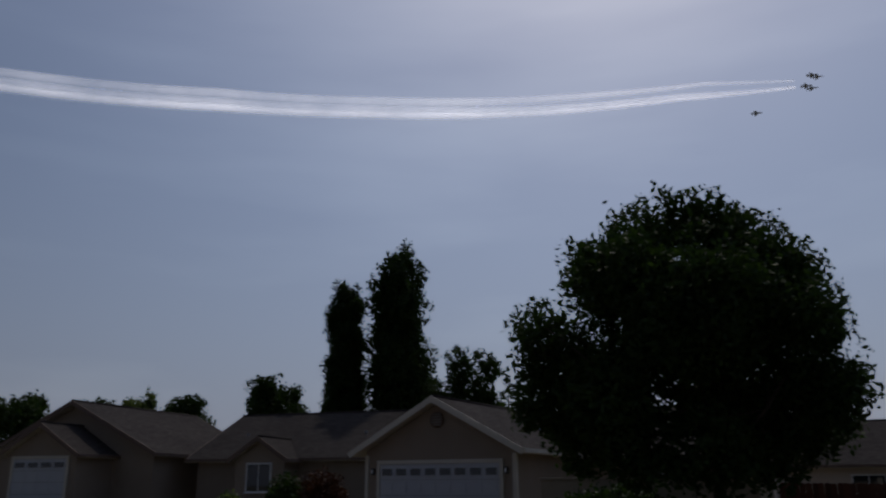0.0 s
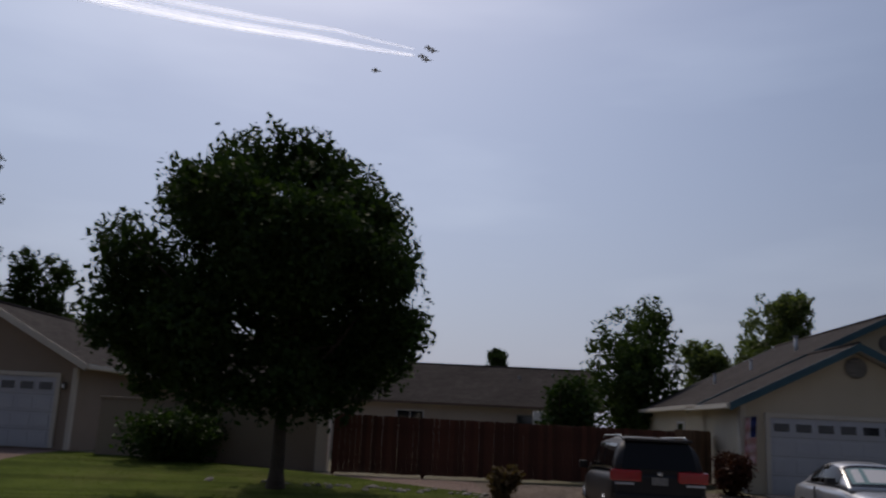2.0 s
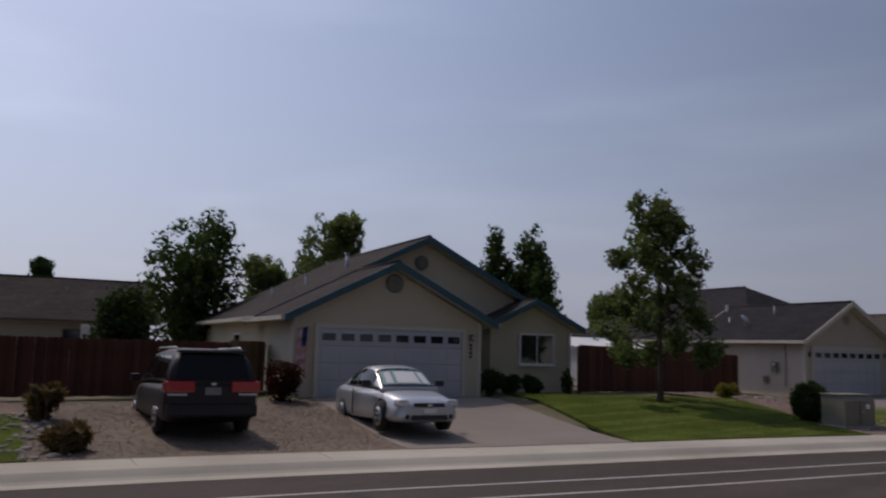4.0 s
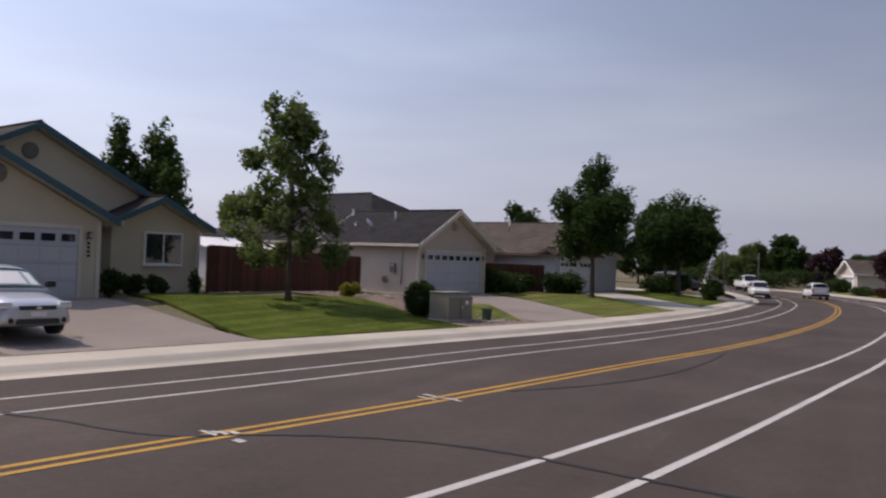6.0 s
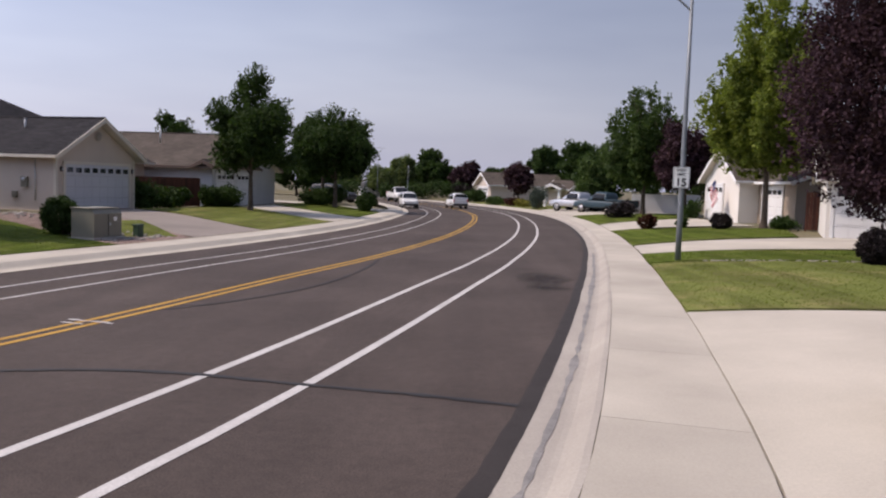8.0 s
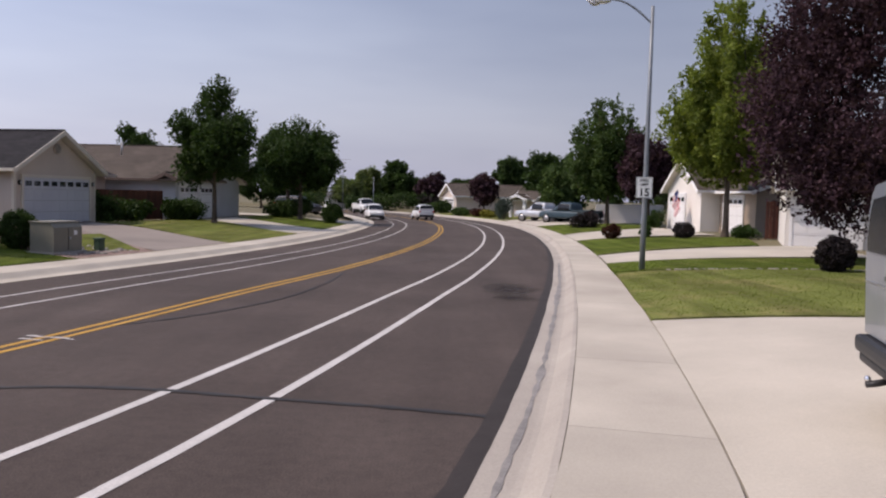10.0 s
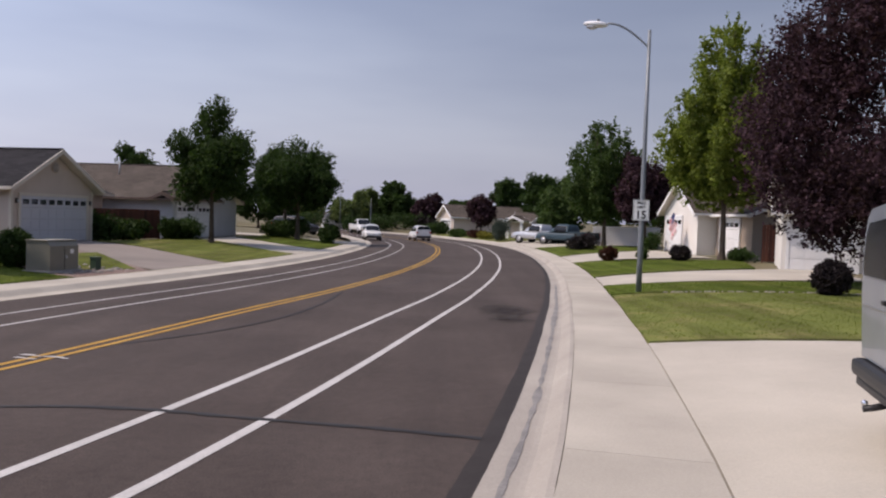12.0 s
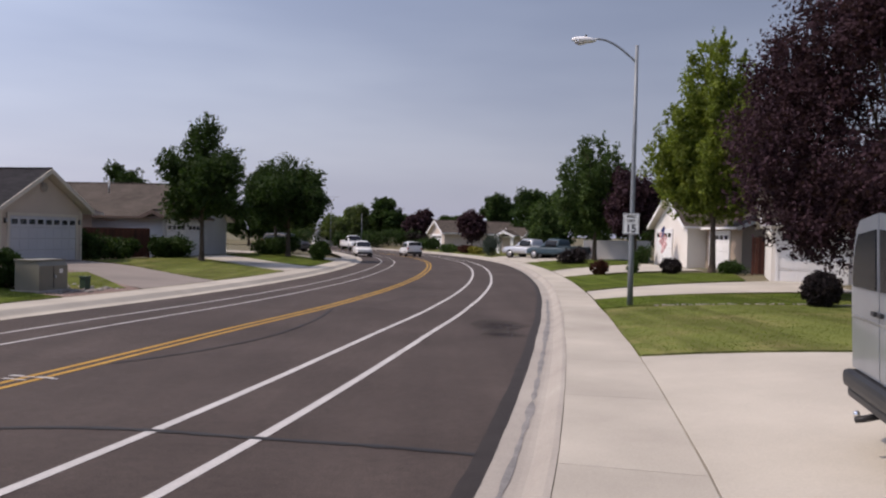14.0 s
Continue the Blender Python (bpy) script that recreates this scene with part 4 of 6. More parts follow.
def garden_wall():
    w = thing("garden_wall", pose(-25.58, -5.89, 0.6, 0, 0, 77), "beige stucco garden wall with a post", "wall")
    part("wall_panel", boxed(0, 6.4, 0, 0.2, -0.3, 1.75, 0.02), STUCCO_TAN, w)
    part("cap", boxed(-0.03, 6.4, -0.04, 0.24, 1.752, 1.82, 0.01), STUCCO_TAN, w)
    part("post", boxed(6.4, 6.75, -0.08, 0.28, -0.3, 2.05, 0.02), TRIM_CREAM, w)


garden_wall()


# ---- trees and shrubs ----
def leaves_mesh(name, centres, size, rng, long=1.6):
    """Many small bent leaves, two triangles each, at the given places."""
    n = len(centres)
    d = rng.normal(size=(n, 3))
    d /= np.linalg.norm(d, axis=1)[:, None]
    e = np.cross(d, rng.normal(size=(n, 3)))
    e /= np.linalg.norm(e, axis=1)[:, None]
    f = np.cross(d, e)
    sz = size * rng.uniform(0.6, 1.35, size=(n, 1))
    c = np.asarray(centres)
    v = np.stack([c - d * sz * long / 2, c + e * sz / 2 + f * sz * 0.18, c + d * sz * long / 2, c - e * sz / 2 + f * sz * 0.18], 1).reshape(-1, 3)
    me = bpy.data.meshes.new(name)
    me.vertices.add(4 * n)
    me.vertices.foreach_set("co", v.ravel())
    me.loops.add(4 * n)
    me.loops.foreach_set("vertex_index", np.arange(4 * n))
    me.polygons.add(n)
    me.polygons.foreach_set("loop_start", np.arange(0, 4 * n, 4))
    me.polygons.foreach_set("loop_total", np.full(n, 4))
    me.update()
    return me


def crown_points(rng, lobes, count, clump=0.35, core=0.25, k=24, sprigs=0.4):
    """Places for leaves: clumps scattered in the outer part of overlapping lobes (x, y, z, rx, ry, rz)."""
    vol = np.array([(a[3] * a[4] + a[4] * a[5] + a[3] * a[5]) for a in lobes])
    pick = rng.choice(len(lobes), size=max(8, count // k), p=vol / vol.sum())
    out = []
    for i in pick:
        x, y, z, rx, ry, rz = lobes[i]
        v = rng.normal(size=3)
        v /= np.linalg.norm(v)
        r = rng.uniform(core, 1.0) ** 0.5
        if rng.random() < 0.12:
            r *= rng.uniform(1.0, 1.10)
        c = np.array([x + v[0] * rx * r, y + v[1] * ry * r, z + v[2] * rz * r])
        d = rng.normal(size=(k, 3))
        d /= np.maximum(1.0, np.linalg.norm(d, axis=1) / 1.7)[:, None]
        if rng.random() < sprigs:
            aim = v * (0.7, 0.7, 0.5) + (0, 0, 0.75) + rng.normal(size=3) * 0.2
            c = c - aim * clump * 2.4
            out.append(c + aim * rng.uniform(0, 1, size=(k, 1)) * clump * rng.uniform(2.2, 4.2) + d * clump * 0.33)
        else:
            out.append(c + d * clump * rng.uniform(0.6, 1.25))
    return np.concatenate(out)[:count]


def limb_tube(bm, a, b, r0, r1, rng, sides=7, wobble=0.08):
    a, b = Vector(a), Vector(b)
    n = 5
    ln = (b - a).length
    pts, rad = [], []
    for i in range(n):
        t = i / (n - 1)
        p = a.lerp(b, t)
        if 0 < i < n - 1:
            p += Vector(rng.normal(size=3)) * wobble * ln * 0.3
        pts.append(p), rad.append(r0 + (r1 - r0) * t)
    tube(bm, pts, rad, sides)
    return pts


def tree(name, x, y, label, lobes, trunk_h, trunk_r, leaf_mat, count, leaf, seed, clump=0.35, category="tree", group="", core=0.25, limbs=9, long=1.6, lean=(0, 0)):
    """A tapered trunk, limbs reaching into the lobes, and a crown of many leaves."""
    rng = np.random.default_rng(seed)
    t = thing(name, Matrix.Translation((x, y, rise(x, y))), label, category, group)
    bm = bmesh.new()
    zc = max(l[2] for l in lobes)
    top = Vector((lean[0], lean[1], trunk_h + (zc - trunk_h) * 0.6))
    tube(bm, [(0, 0, -0.25), (0, 0, 0.05), (0.02, 0, 0.4), (lean[0] * 0.4, lean[1] * 0.4, trunk_h), top], [trunk_r * 1.7, trunk_r * 1.35, trunk_r, trunk_r * 0.8, trunk_r * 0.3], 10)
    for i in range(limbs):
        l = lobes[i % len(lobes)]
        tip = (l[0] + rng.uniform(-0.6, 0.6) * l[3], l[1] + rng.uniform(-0.6, 0.6) * l[4], l[2] + rng.uniform(-0.3, 0.6) * l[5])
        start = Vector((lean[0] * 0.5, lean[1] * 0.5, trunk_h)).lerp(top, rng.uniform(0, 0.7))
        pts = limb_tube(bm, start, tip, trunk_r * 0.42, trunk_r * 0.08, rng)
        for k in range(3):
            a = Vector(pts[2 + k % 2])
            limb_tube(bm, a, a + Vector(rng.normal(size=3)) * 0.5 * min(l[3], l[5]), trunk_r * 0.14, trunk_r * 0.04, rng, 5)
    part("trunk", bm, BARK, t)
    me = leaves_mesh("crown", crown_points(rng, lobes, count, clump, core), leaf, rng, long)
    me.materials.append(leaf_mat)
    c = new("crown", me)
    c.parent = t
    return t


def lobes_round(rng, w, z0, z1, n=14, squash=1.0):
    """Lobes that fill a round crown of width w between heights z0 and z1."""
    out = [(0, 0, (z0 + z1) / 2, w * 0.36, w * 0.36, (z1 - z0) * 0.40)]
    for i in range(n):
        a = rng.uniform(0, math.tau)
        h = rng.uniform(0.08, 0.95)
        rad = math.sin(math.pi * (0.12 + 0.80 * h)) ** 0.7 * w * 0.36 * rng.uniform(0.7, 1.08)
        r = w * rng.uniform(0.11, 0.19)
        out.append((rad * math.cos(a), rad * math.sin(a), z0 + r * 0.7 + (z1 - z0 - 1.6 * r) * h, r, r, r * rng.uniform(0.75, 1.1) * squash))
    return out


def lobes_column(rng, w, z0, z1, n=16, point=0.75):
    """Lobes that fill a tall crown, widest a third of the way up, made of upright plumes."""
    out = []
    for i in range(n):
        h = (i + rng.uniform(0, 1)) / n
        prof = (0.7 + 0.3 * math.sin(math.pi * min(1, h * 1.3 + 0.1))) * (1 - point * max(0, h - 0.55) / 0.45)
        a = rng.uniform(0, math.tau)
        prof *= 0.45 + 0.55 * min(1.0, h * 4)
        rad = w * 0.33 * prof * rng.uniform(0.3, 1.1)
        r = w * rng.uniform(0.18, 0.27) * max(0.45, prof)
        out.append((rad * math.cos(a), rad * math.sin(a), z0 + (z1 - z0) * (0.06 + 0.86 * h), r, r, r * rng.uniform(1.4, 2.2)))
    return out


def lobes_poplar(rng, w, z0, z1, n=46):
    """Lobes of a poplar: narrow at the foot, full above, with a blunt plumed top."""
    out = []
    for i in range(n):
        h = (i + rng.uniform(0, 1)) / n
        prof = min(1.0, 0.62 + 0.75 * h) * (1 - 0.62 * (max(0.0, h - 0.62) / 0.38) ** 2)
        a = rng.uniform(0, math.tau)
        rad = w * 0.33 * prof * rng.uniform(0.2, 1.0)
        r = w * rng.uniform(0.13, 0.19) * max(0.6, prof)
        out.append((rad * math.cos(a), rad * math.sin(a), z0 + (z1 - z0) * (0.04 + 0.88 * h), r, r, r * rng.uniform(1.6, 2.6)))
    return out


def lobes_fan(rng, w, z0, z1, n=30, low=0.5, fat=0.16):
    """Lobes of a vase-shaped crown: upright plumes that fan out from the fork; low: where the widest part is."""
    out = []
    for i in range(n):
        a, rho = i * 2.39996 + rng.uniform(-0.3, 0.3), math.sqrt((i + 0.5) / n)
        tip = z0 + (z1 - z0) * (1 - (1 - low) * rho ** 1.6) * rng.uniform(0.90, 1.0)
        foot = z0 + (z1 - z0) * 0.10 * rho
        for k in range(5):
            t = (k + 1) / 5
            r = w * 0.5 * rho * t ** 0.62 * (0.88 + 0.12 * rng.random())
            size = w * fat * (0.55 + 0.45 * math.sin(math.pi * (0.25 + 0.6 * t))) * rng.uniform(0.65, 1.0) * 0.62
            out.append((r * math.cos(a), r * math.sin(a), foot + (tip - foot) * (0.12 + 0.84 * t), size, size, size * 1.9))
    return out


def shrub(x, y, label, w, h, leaf_mat, count, leaf, seed, name="shrub", n=7, category="shrub", round_=False, long=1.6):
    """A shrub: short stems and a crown of leaves down to the ground."""
    rng = np.random.default_rng(seed)
    t = thing(name, Matrix.Translation((x, y, rise(x, y))), label, category)
    bm = bmesh.new()
    for i in range(5):
        limb_tube(bm, (rng.uniform(-0.1, 0.1), rng.uniform(-0.1, 0.1), -0.08), (rng.uniform(-0.3, 0.3) * w, rng.uniform(-0.3, 0.3) * w, h * 0.75), 0.03, 0.01, rng, 5)
    part("stems", bm, BARK, t)
    if round_:
        lobes = [(0, 0, h * 0.5, w * 0.5, w * 0.5, h * 0.5)]
    else:
        lobes = [(rng.uniform(-0.3, 0.3) * w, rng.uniform(-0.3, 0.3) * w, h * rng.uniform(0.28, 0.68), w * 0.24, w * 0.24, h * 0.3) for _ in range(n)]
        lobes.append((0, 0, h * 0.42, w * 0.36, w * 0.36, h * 0.42))
    pts = crown_points(rng, lobes, count, 0.045 * (w + h) / 2 if round_ else 0.09 * (w + h) / 2, 0.45, 12, 0.0)
    pts[:, 2] = np.abs(pts[:, 2])
    me = leaves_mesh("foliage", pts, leaf, rng, long)
    me.materials.append(leaf_mat)
    c = new("foliage", me)
    c.parent = t
    return t


def far_point(az, d):
    """A plan point d metres off, az degrees to the left of straight ahead."""
    return -math.sin(radians(az)) * d, math.cos(radians(az)) * d


# the large shade tree across the road
rng0 = np.random.default_rng(5)
big = [(-0.4, 0.1, 5.4, 2.6, 2.75, 2.5)]
for yy, zz, r in ((-3.5, 4.9, 1.05), (-3.8, 3.6, 0.9), (-2.9, 2.8, 1.0), (-2.3, 6.4, 1.2), (-1.7, 7.5, 1.1), (-0.7, 7.7, 0.9), (0.3, 7.6, 0.9), (1.1, 7.35, 1.05), (1.8, 6.3, 1.1),
                  (2.2, 5.0, 1.0), (2.6, 4.0, 0.95), (2.2, 3.0, 1.0), (1.2, 2.4, 1.0), (0.0, 2.3, 1.0), (-1.4, 2.4, 1.05), (2.7, 3.4, 0.75), (-3.0, 4.0, 1.0)):
    big.append((rng0.uniform(-1.4, 1.4), yy * (0.88 if yy > 0 else 1.0), zz + (0.25 if zz > 6 else 0.1), r, r, r * 0.9))
for i in range(14):
    a = rng0.uniform(0, math.tau)
    big.append((2.4 * math.cos(a), -0.5 + 2.0 * math.sin(a), rng0.uniform(2.8, 6.8), 1.15, 1.15, 1.05))
tree("shade_tree", -20.1, -0.57, "large dark shade tree with a broad leafy crown", big, 1.9, 0.17, LEAF_DARK, 120000, 0.085, 11, 0.20, core=0.12, limbs=16, long=1.9)

rngt = np.random.default_rng(8)
young = [(0, 0, 4.4, 0.8, 0.8, 2.4), (0, 0.1, 6.2, 0.45, 0.45, 0.9)]
for i in range(34):
    h = i / 34
    a = i * 2.4
    w = 2.1 * (1 - 0.70 * h) * rngt.uniform(0.7, 1.1)
    young.append((w * math.cos(a), w * math.sin(a), 1.25 + 5.65 * h + rngt.uniform(-0.3, 0.3), 0.46 - 0.12 * h, 0.46 - 0.12 * h, 0.42))
tree("young_tree", -17.1, 23.2, "young open-crowned maple standing in the lawn", young, 1.3, 0.10, LEAF_MID, 21000, 0.085, 12, 0.13, core=0.2, limbs=18)
rngt = np.random.default_rng(9)
tree("street_tree", -12.86, 46.2, "leafy dark green street tree", lobes_round(rngt, 6.0, 1.9, 6.8, 16) + [(0.2, 0, 7.0, 0.9, 0.9, 1.1), (-0.6, 0.6, 6.6, 0.9, 0.9, 1.0)], 2.0, 0.14, LEAF_DARK, 40000, 0.105, 13, 0.20, core=0.1)
tree("street_tree", -10.45, 60.0, "round dense dark green street tree", lobes_round(rngt, 6.4, 1.5, 7.9, 18), 1.6, 0.17, LEAF_DARK, 36000, 0.13, 14, 0.26, core=0.1)
tree("street_tree", -12.5, 66.0, "round dense dark green street tree", lobes_round(rngt, 5.5, 1.5, 6.8, 14), 1.6, 0.17, LEAF_DARK, 22000, 0.14, 15, 0.26, core=0.1)
tree("linden_tree", 15.1, 44.2, "tall bright green linden tree", lobes_fan(rngt, 7.2, 1.7, 13.4, 46, 0.34, 0.19), 2.2, 0.17, LEAF_LIME, 90000, 0.115, 16, 0.17, core=0.05, limbs=60)
tree("green_tree", 12.5, 63.3, "tall green tree with upright limbs", lobes_fan(rngt, 7.4, 1.3, 10.2, 34, 0.42, 0.19), 1.9, 0.17, LEAF_GREEN, 44000, 0.13, 17, 0.19, core=0.05, limbs=45)
plum = lobes_round(rngt, 10.4, 0.9, 11.5, 36) + [(-2.6, -1.0, 2.9, 1.5, 1.5, 1.2), (-1.2, -2.4, 2.7, 1.5, 1.5, 1.1), (-3.6, 0.6, 3.8, 1.3, 1.3, 1.2), (0.5, -2.6, 2.6, 1.4, 1.4, 1.1), (-2.2, 1.6, 3.0, 1.4, 1.4, 1.2), (-4.3, 0.0, 3.2, 1.2, 1.2, 1.1), (-3.7, -0.5, 2.3, 1.1, 1.1, 0.9), (-2.6, -1.0, 2.0, 1.1, 1.1, 0.8), (-4.4, 0.2, 4.6, 1.3, 1.3, 1.3), (-1.4, -1.6, 1.9, 1.0, 1.0, 0.7), (-2.6, -1.0, 1.5, 0.9, 0.9, 0.6), (-1.2, -2.0, 1.35, 0.9, 0.9, 0.6), (-3.4, -0.3, 1.75, 0.9, 0.9, 0.6), (0.3, -2.4, 1.4, 1.0, 1.0, 0.6)]
tree("plum_tree", 14.5, 25.2, "large purple-leaved plum tree", plum, 1.8, 0.2, LEAF_PLUM, 112000, 0.082, 18, 0.22, core=0.15, limbs=18)
tree("plum_tree", 14.8, 60.0, "purple-leaved plum tree behind the lamp post", lobes_round(rngt, 5.4, 1.6, 7.0, 14), 1.6, 0.16, LEAF_PLUM, 20000, 0.14, 19, 0.26, core=0.1)
tree("plum_tree", *far_point(-2.75, 92), "purple-leaved plum tree beside the road", lobes_round(rngt, 3.5, 0.7, 4.4, 10), 1.0, 0.12, LEAF_PLUM, 6000, 0.22, 20, 0.3)
tree("plum_tree", *far_point(0.85, 118), "dark purple tree at the bend", lobes_round(rngt, 4.4, 0.6, 5.0, 10), 1.0, 0.15, LEAF_PLUM, 6000, 0.3, 21, 0.4)

# poplars and far trees over the roofs
for az, d, w, z0, z1, mat, sd in ((112.6, 52, 5.7, 1.0, 17.3, LEAF_DARK, 30), (116.2, 53, 3.7, 1.0, 14.9, LEAF_DARK, 31)):
    tree("poplar_tree", *far_point(az, d), "tall narrow dark poplar", lobes_poplar(rngt, w, z0, z1, 70) + [(0, 0, z0 + (z1 - z0) * k / 10, w * 0.27, w * 0.27, (z1 - z0) * 0.09) for k in range(1, 9)], 1.2, 0.25, mat, 60000, 0.13, sd, 0.22, core=0.1, group="poplars behind the tan house")
for az, d, el, w, mat, sd, shape in (
        (110.4, 58, 8.4, 5.8, LEAF_DARK, 32, "c"), (108.5, 58, 8.6, 5.8, LEAF_DARK, 33, "c"), (106.7, 58, 8.4, 5.8, LEAF_DARK, 34, "c"),
        (136.0, 60, 4.8, 6.0, LEAF_DARK, 35, "r"), (132.2, 70, 4.9, 5.0, LEAF_DARK, 36, "r"), (129.5, 70, 5.0, 5.0, LEAF_MID, 37, "r"), (126.4, 62, 4.8, 5.5, LEAF_DARK, 38, "r"),
        (120.8, 58, 6.5, 6.0, LEAF_DARK, 39, "r"), (77.2, 75, 4.9, 2.4, LEAF_DARK, 40, "r"), (67.2, 42, 7.5, 7.0, LEAF_GREEN, 41, "c"), (59.1, 52, 9.2, 6.2, LEAF_MID, 42, "r"),
        (63.2, 52, 5.6, 4.2, LEAF_MID, 43, "r"), (47.3, 50, 7.9, 3.8, LEAF_GREEN, 44, "c"), (45.0, 50, 7.9, 4.4, LEAF_GREEN, 45, "c"), (39.6, 62, 4.0, 4.0, LEAF_MID, 46, "r"),
        (20.3, 84, 3.7, 6.5, LEAF_DARK, 47, "r"), (5.2, 124, 1.35, 4.4, LEAF_MID, 48, "r"), (3.15, 122, 2.1, 6.2, LEAF_DARK, 49, "r"), (6.7, 118, 0.85, 5.0, LEAF_MID, 50, "r"), (4.3, 132, 0.9, 5.0, LEAF_DARK, 62, "r"), (1.9, 134, 0.8, 5.0, LEAF_DARK, 63, "r"),
        (-1.5, 150, 0.85, 7.0, LEAF_DARK, 51, "r"), (-4.65, 108, 2.6, 5.2, LEAF_DARK, 52, "r"), (-6.9, 88, 2.85, 6.4, LEAF_DARK, 53, "r"), (-8.9, 80, 2.5, 7.0, LEAF_DARK, 54, "r"), (-7.9, 76, 1.7, 3.6, LEAF_GREEN, 61, "r"),
        (9.6, 112, 1.1, 8.0, LEAF_MID, 55, "r"), (12.5, 110, 1.2, 9.0, LEAF_DARK, 56, "r"), (-12.0, 100, 3.5, 9.0, LEAF_DARK, 57, "r"), (-16.5, 80, 3.8, 9.0, LEAF_DARK, 58, "r"),
        (36.5, 64, 3.6, 5.0, LEAF_MID, 59, "r"), (-25.0, 62, 5.0, 9.0, LEAF_DARK, 60, "r")):
    z1 = 2.3 + d * math.tan(radians(el + (0.35 if d > 75 else 0.1)))
    lob = lobes_column(rngt, w, 0.4, z1 * 1.0, 30, 0.55) if shape == "c" else lobes_round(rngt, w, 0.3, z1, 13)
    tree("background_tree", *far_point(az, d), "leafy tree behind the houses", lob, 0.9, 0.16, mat, 18000, 0.10 + d * 0.0008, sd, 0.24, core=0.15, group="trees beyond the houses", limbs=8)

# shrubs
shrub(-24.3, -3.6, "clipped green hedge bush by the garden wall", 2.6, 1.55, LEAF_DARK, 7000, 0.09, 70)
shrub(-15.9, 4.3, "dry tufted grass shrub by the gravel", 0.7, 0.5, LEAF_STRAW, 2500, 0.07, 71, long=4)
shrub(-19.4, 4.7, "dry straw-coloured weeds by the fence", 0.7, 0.8, LEAF_STRAW, 900, 0.07, 72, long=4)
shrub(-20.6, 11.0, "rusty red barberry bush by the garage", 1.1, 1.1, LEAF_RUST, 3500, 0.07, 73)
shrub(-26.0, 8.3, "dark conifer shrub behind the fence", 1.7, 3.5, LEAF_DARK, 8000, 0.1, 74)
shrub(*place(17.3, -17.3), "low dark shrub by the wall", 0.9, 0.7, LEAF_DARK, 1500, 0.07, 75)
shrub(*place(18.3, -17.3), "green shrub under the window", 0.8, 0.65, LEAF_DARK, 2000, 0.07, 76)
shrub(*place(16.1, -16.6), "dark shrub by the entry", 0.9, 0.9, LEAF_DARK, 1800, 0.07, 77)
shrub(*place(19.6, -17.4), "leggy rose bush by the wall", 0.5, 0.95, LEAF_DARK, 700, 0.06, 78)
shrub(*place(23.2, -9.7), "clipped round dark green bush", 1.15, 1.15, LEAF_DARK, 11000, 0.042, 79, round_=True)
shrub(*place(25.1, -14.6), "small yellow-green bush in the rocks", 0.75, 0.65, LEAF_YELLOW, 1500, 0.06, 80)
for i, (s, u, w, h) in enumerate(((43.6, -17.3, 2.2, 1.6), (48.3, -15.2, 1.8, 1.3), (49.6, -15.0, 1.9, 1.3), (45.4, -16.6, 1.6, 1.2), (57.6, -7.6, 1.3, 1.5), (62.5, -12.0, 2.2, 1.3), (66.5, -11.0, 2.4, 1.5))):
    shrub(*place(s, u), "dense dark green hedge shrub", w, h, LEAF_DARK, 3500, 0.1, 81 + i)
shrub(10.5, 22.0, "clipped dark purple round shrub on the lawn", 1.02, 0.95, LEAF_DUSK, 11000, 0.042, 90, round_=True)
shrub(8.5, 41.6, "round red barberry shrub on the lawn", 0.95, 0.75, LEAF_RUST, 3000, 0.06, 91, round_=True)
shrub(11.9, 40.9, "round blackish shrub on the lawn", 1.05, 0.8, LEAF_DUSK, 3000, 0.06, 92, round_=True)
shrub(15.2, 41.8, "low spreading green shrub", 1.5, 0.7, LEAF_DARK, 2500, 0.07, 93)
shrub(10.4, 42.6, "low dark shrub on the lawn", 0.8, 0.55, LEAF_DARK, 1500, 0.06, 94)
shrub(9.6, 56.4, "broad dark shrub beside the drive", 2.0, 1.2, LEAF_DUSK, 3000, 0.09, 95)
shrub(14.3, 56.0, "green shrub by the garage", 1.6, 1.3, LEAF_DARK, 2000, 0.08, 96)
shrub(5.6, 78.0, "small blue-grey spruce by the road", 1.6, 2.2, LEAF_GREY, 4000, 0.08, 97)
for i, (x, y, w, h, mt) in enumerate(((1.9, 90, 2.4, 0.9, LEAF_GREEN), (3.7, 86, 2.0, 0.8, LEAF_RUST), (4.7, 83, 1.8, 0.7, LEAF_YELLOW), (-1.6, 101, 2.6, 1.3, LEAF_DARK), (-0.1, 98, 2.2, 1.5, LEAF_DARK), (-11, 106, 4, 2.2, LEAF_DARK), (-17, 104, 5, 2.6, LEAF_DARK), (-8.6, 114, 4.2, 2.3, LEAF_DARK), (-6.0, 114, 4.2, 2.4, LEAF_DARK), (-3.6, 114, 4.0, 2.2, LEAF_DARK), (-1.6, 113, 3.6, 2.0, LEAF_DUSK))):
    shrub(x, y, "shrub at the bend of the road", w, h, mt, 2200, 0.14, 100 + i)
shrub(-31.6, -18.2, "leafy shrub before the shaded house", 2.0, 2.0, LEAF_DARK, 3000, 0.1, 110)
shrub(-26.5, -17.4, "green shrub before the shaded house", 1.5, 1.3, LEAF_MID, 2500, 0.09, 111)
shrub(-29.3, -15.2, "reddish brown bush beside the garage", 2.2, 2.3, LEAF_RUST, 4000, 0.09, 112)


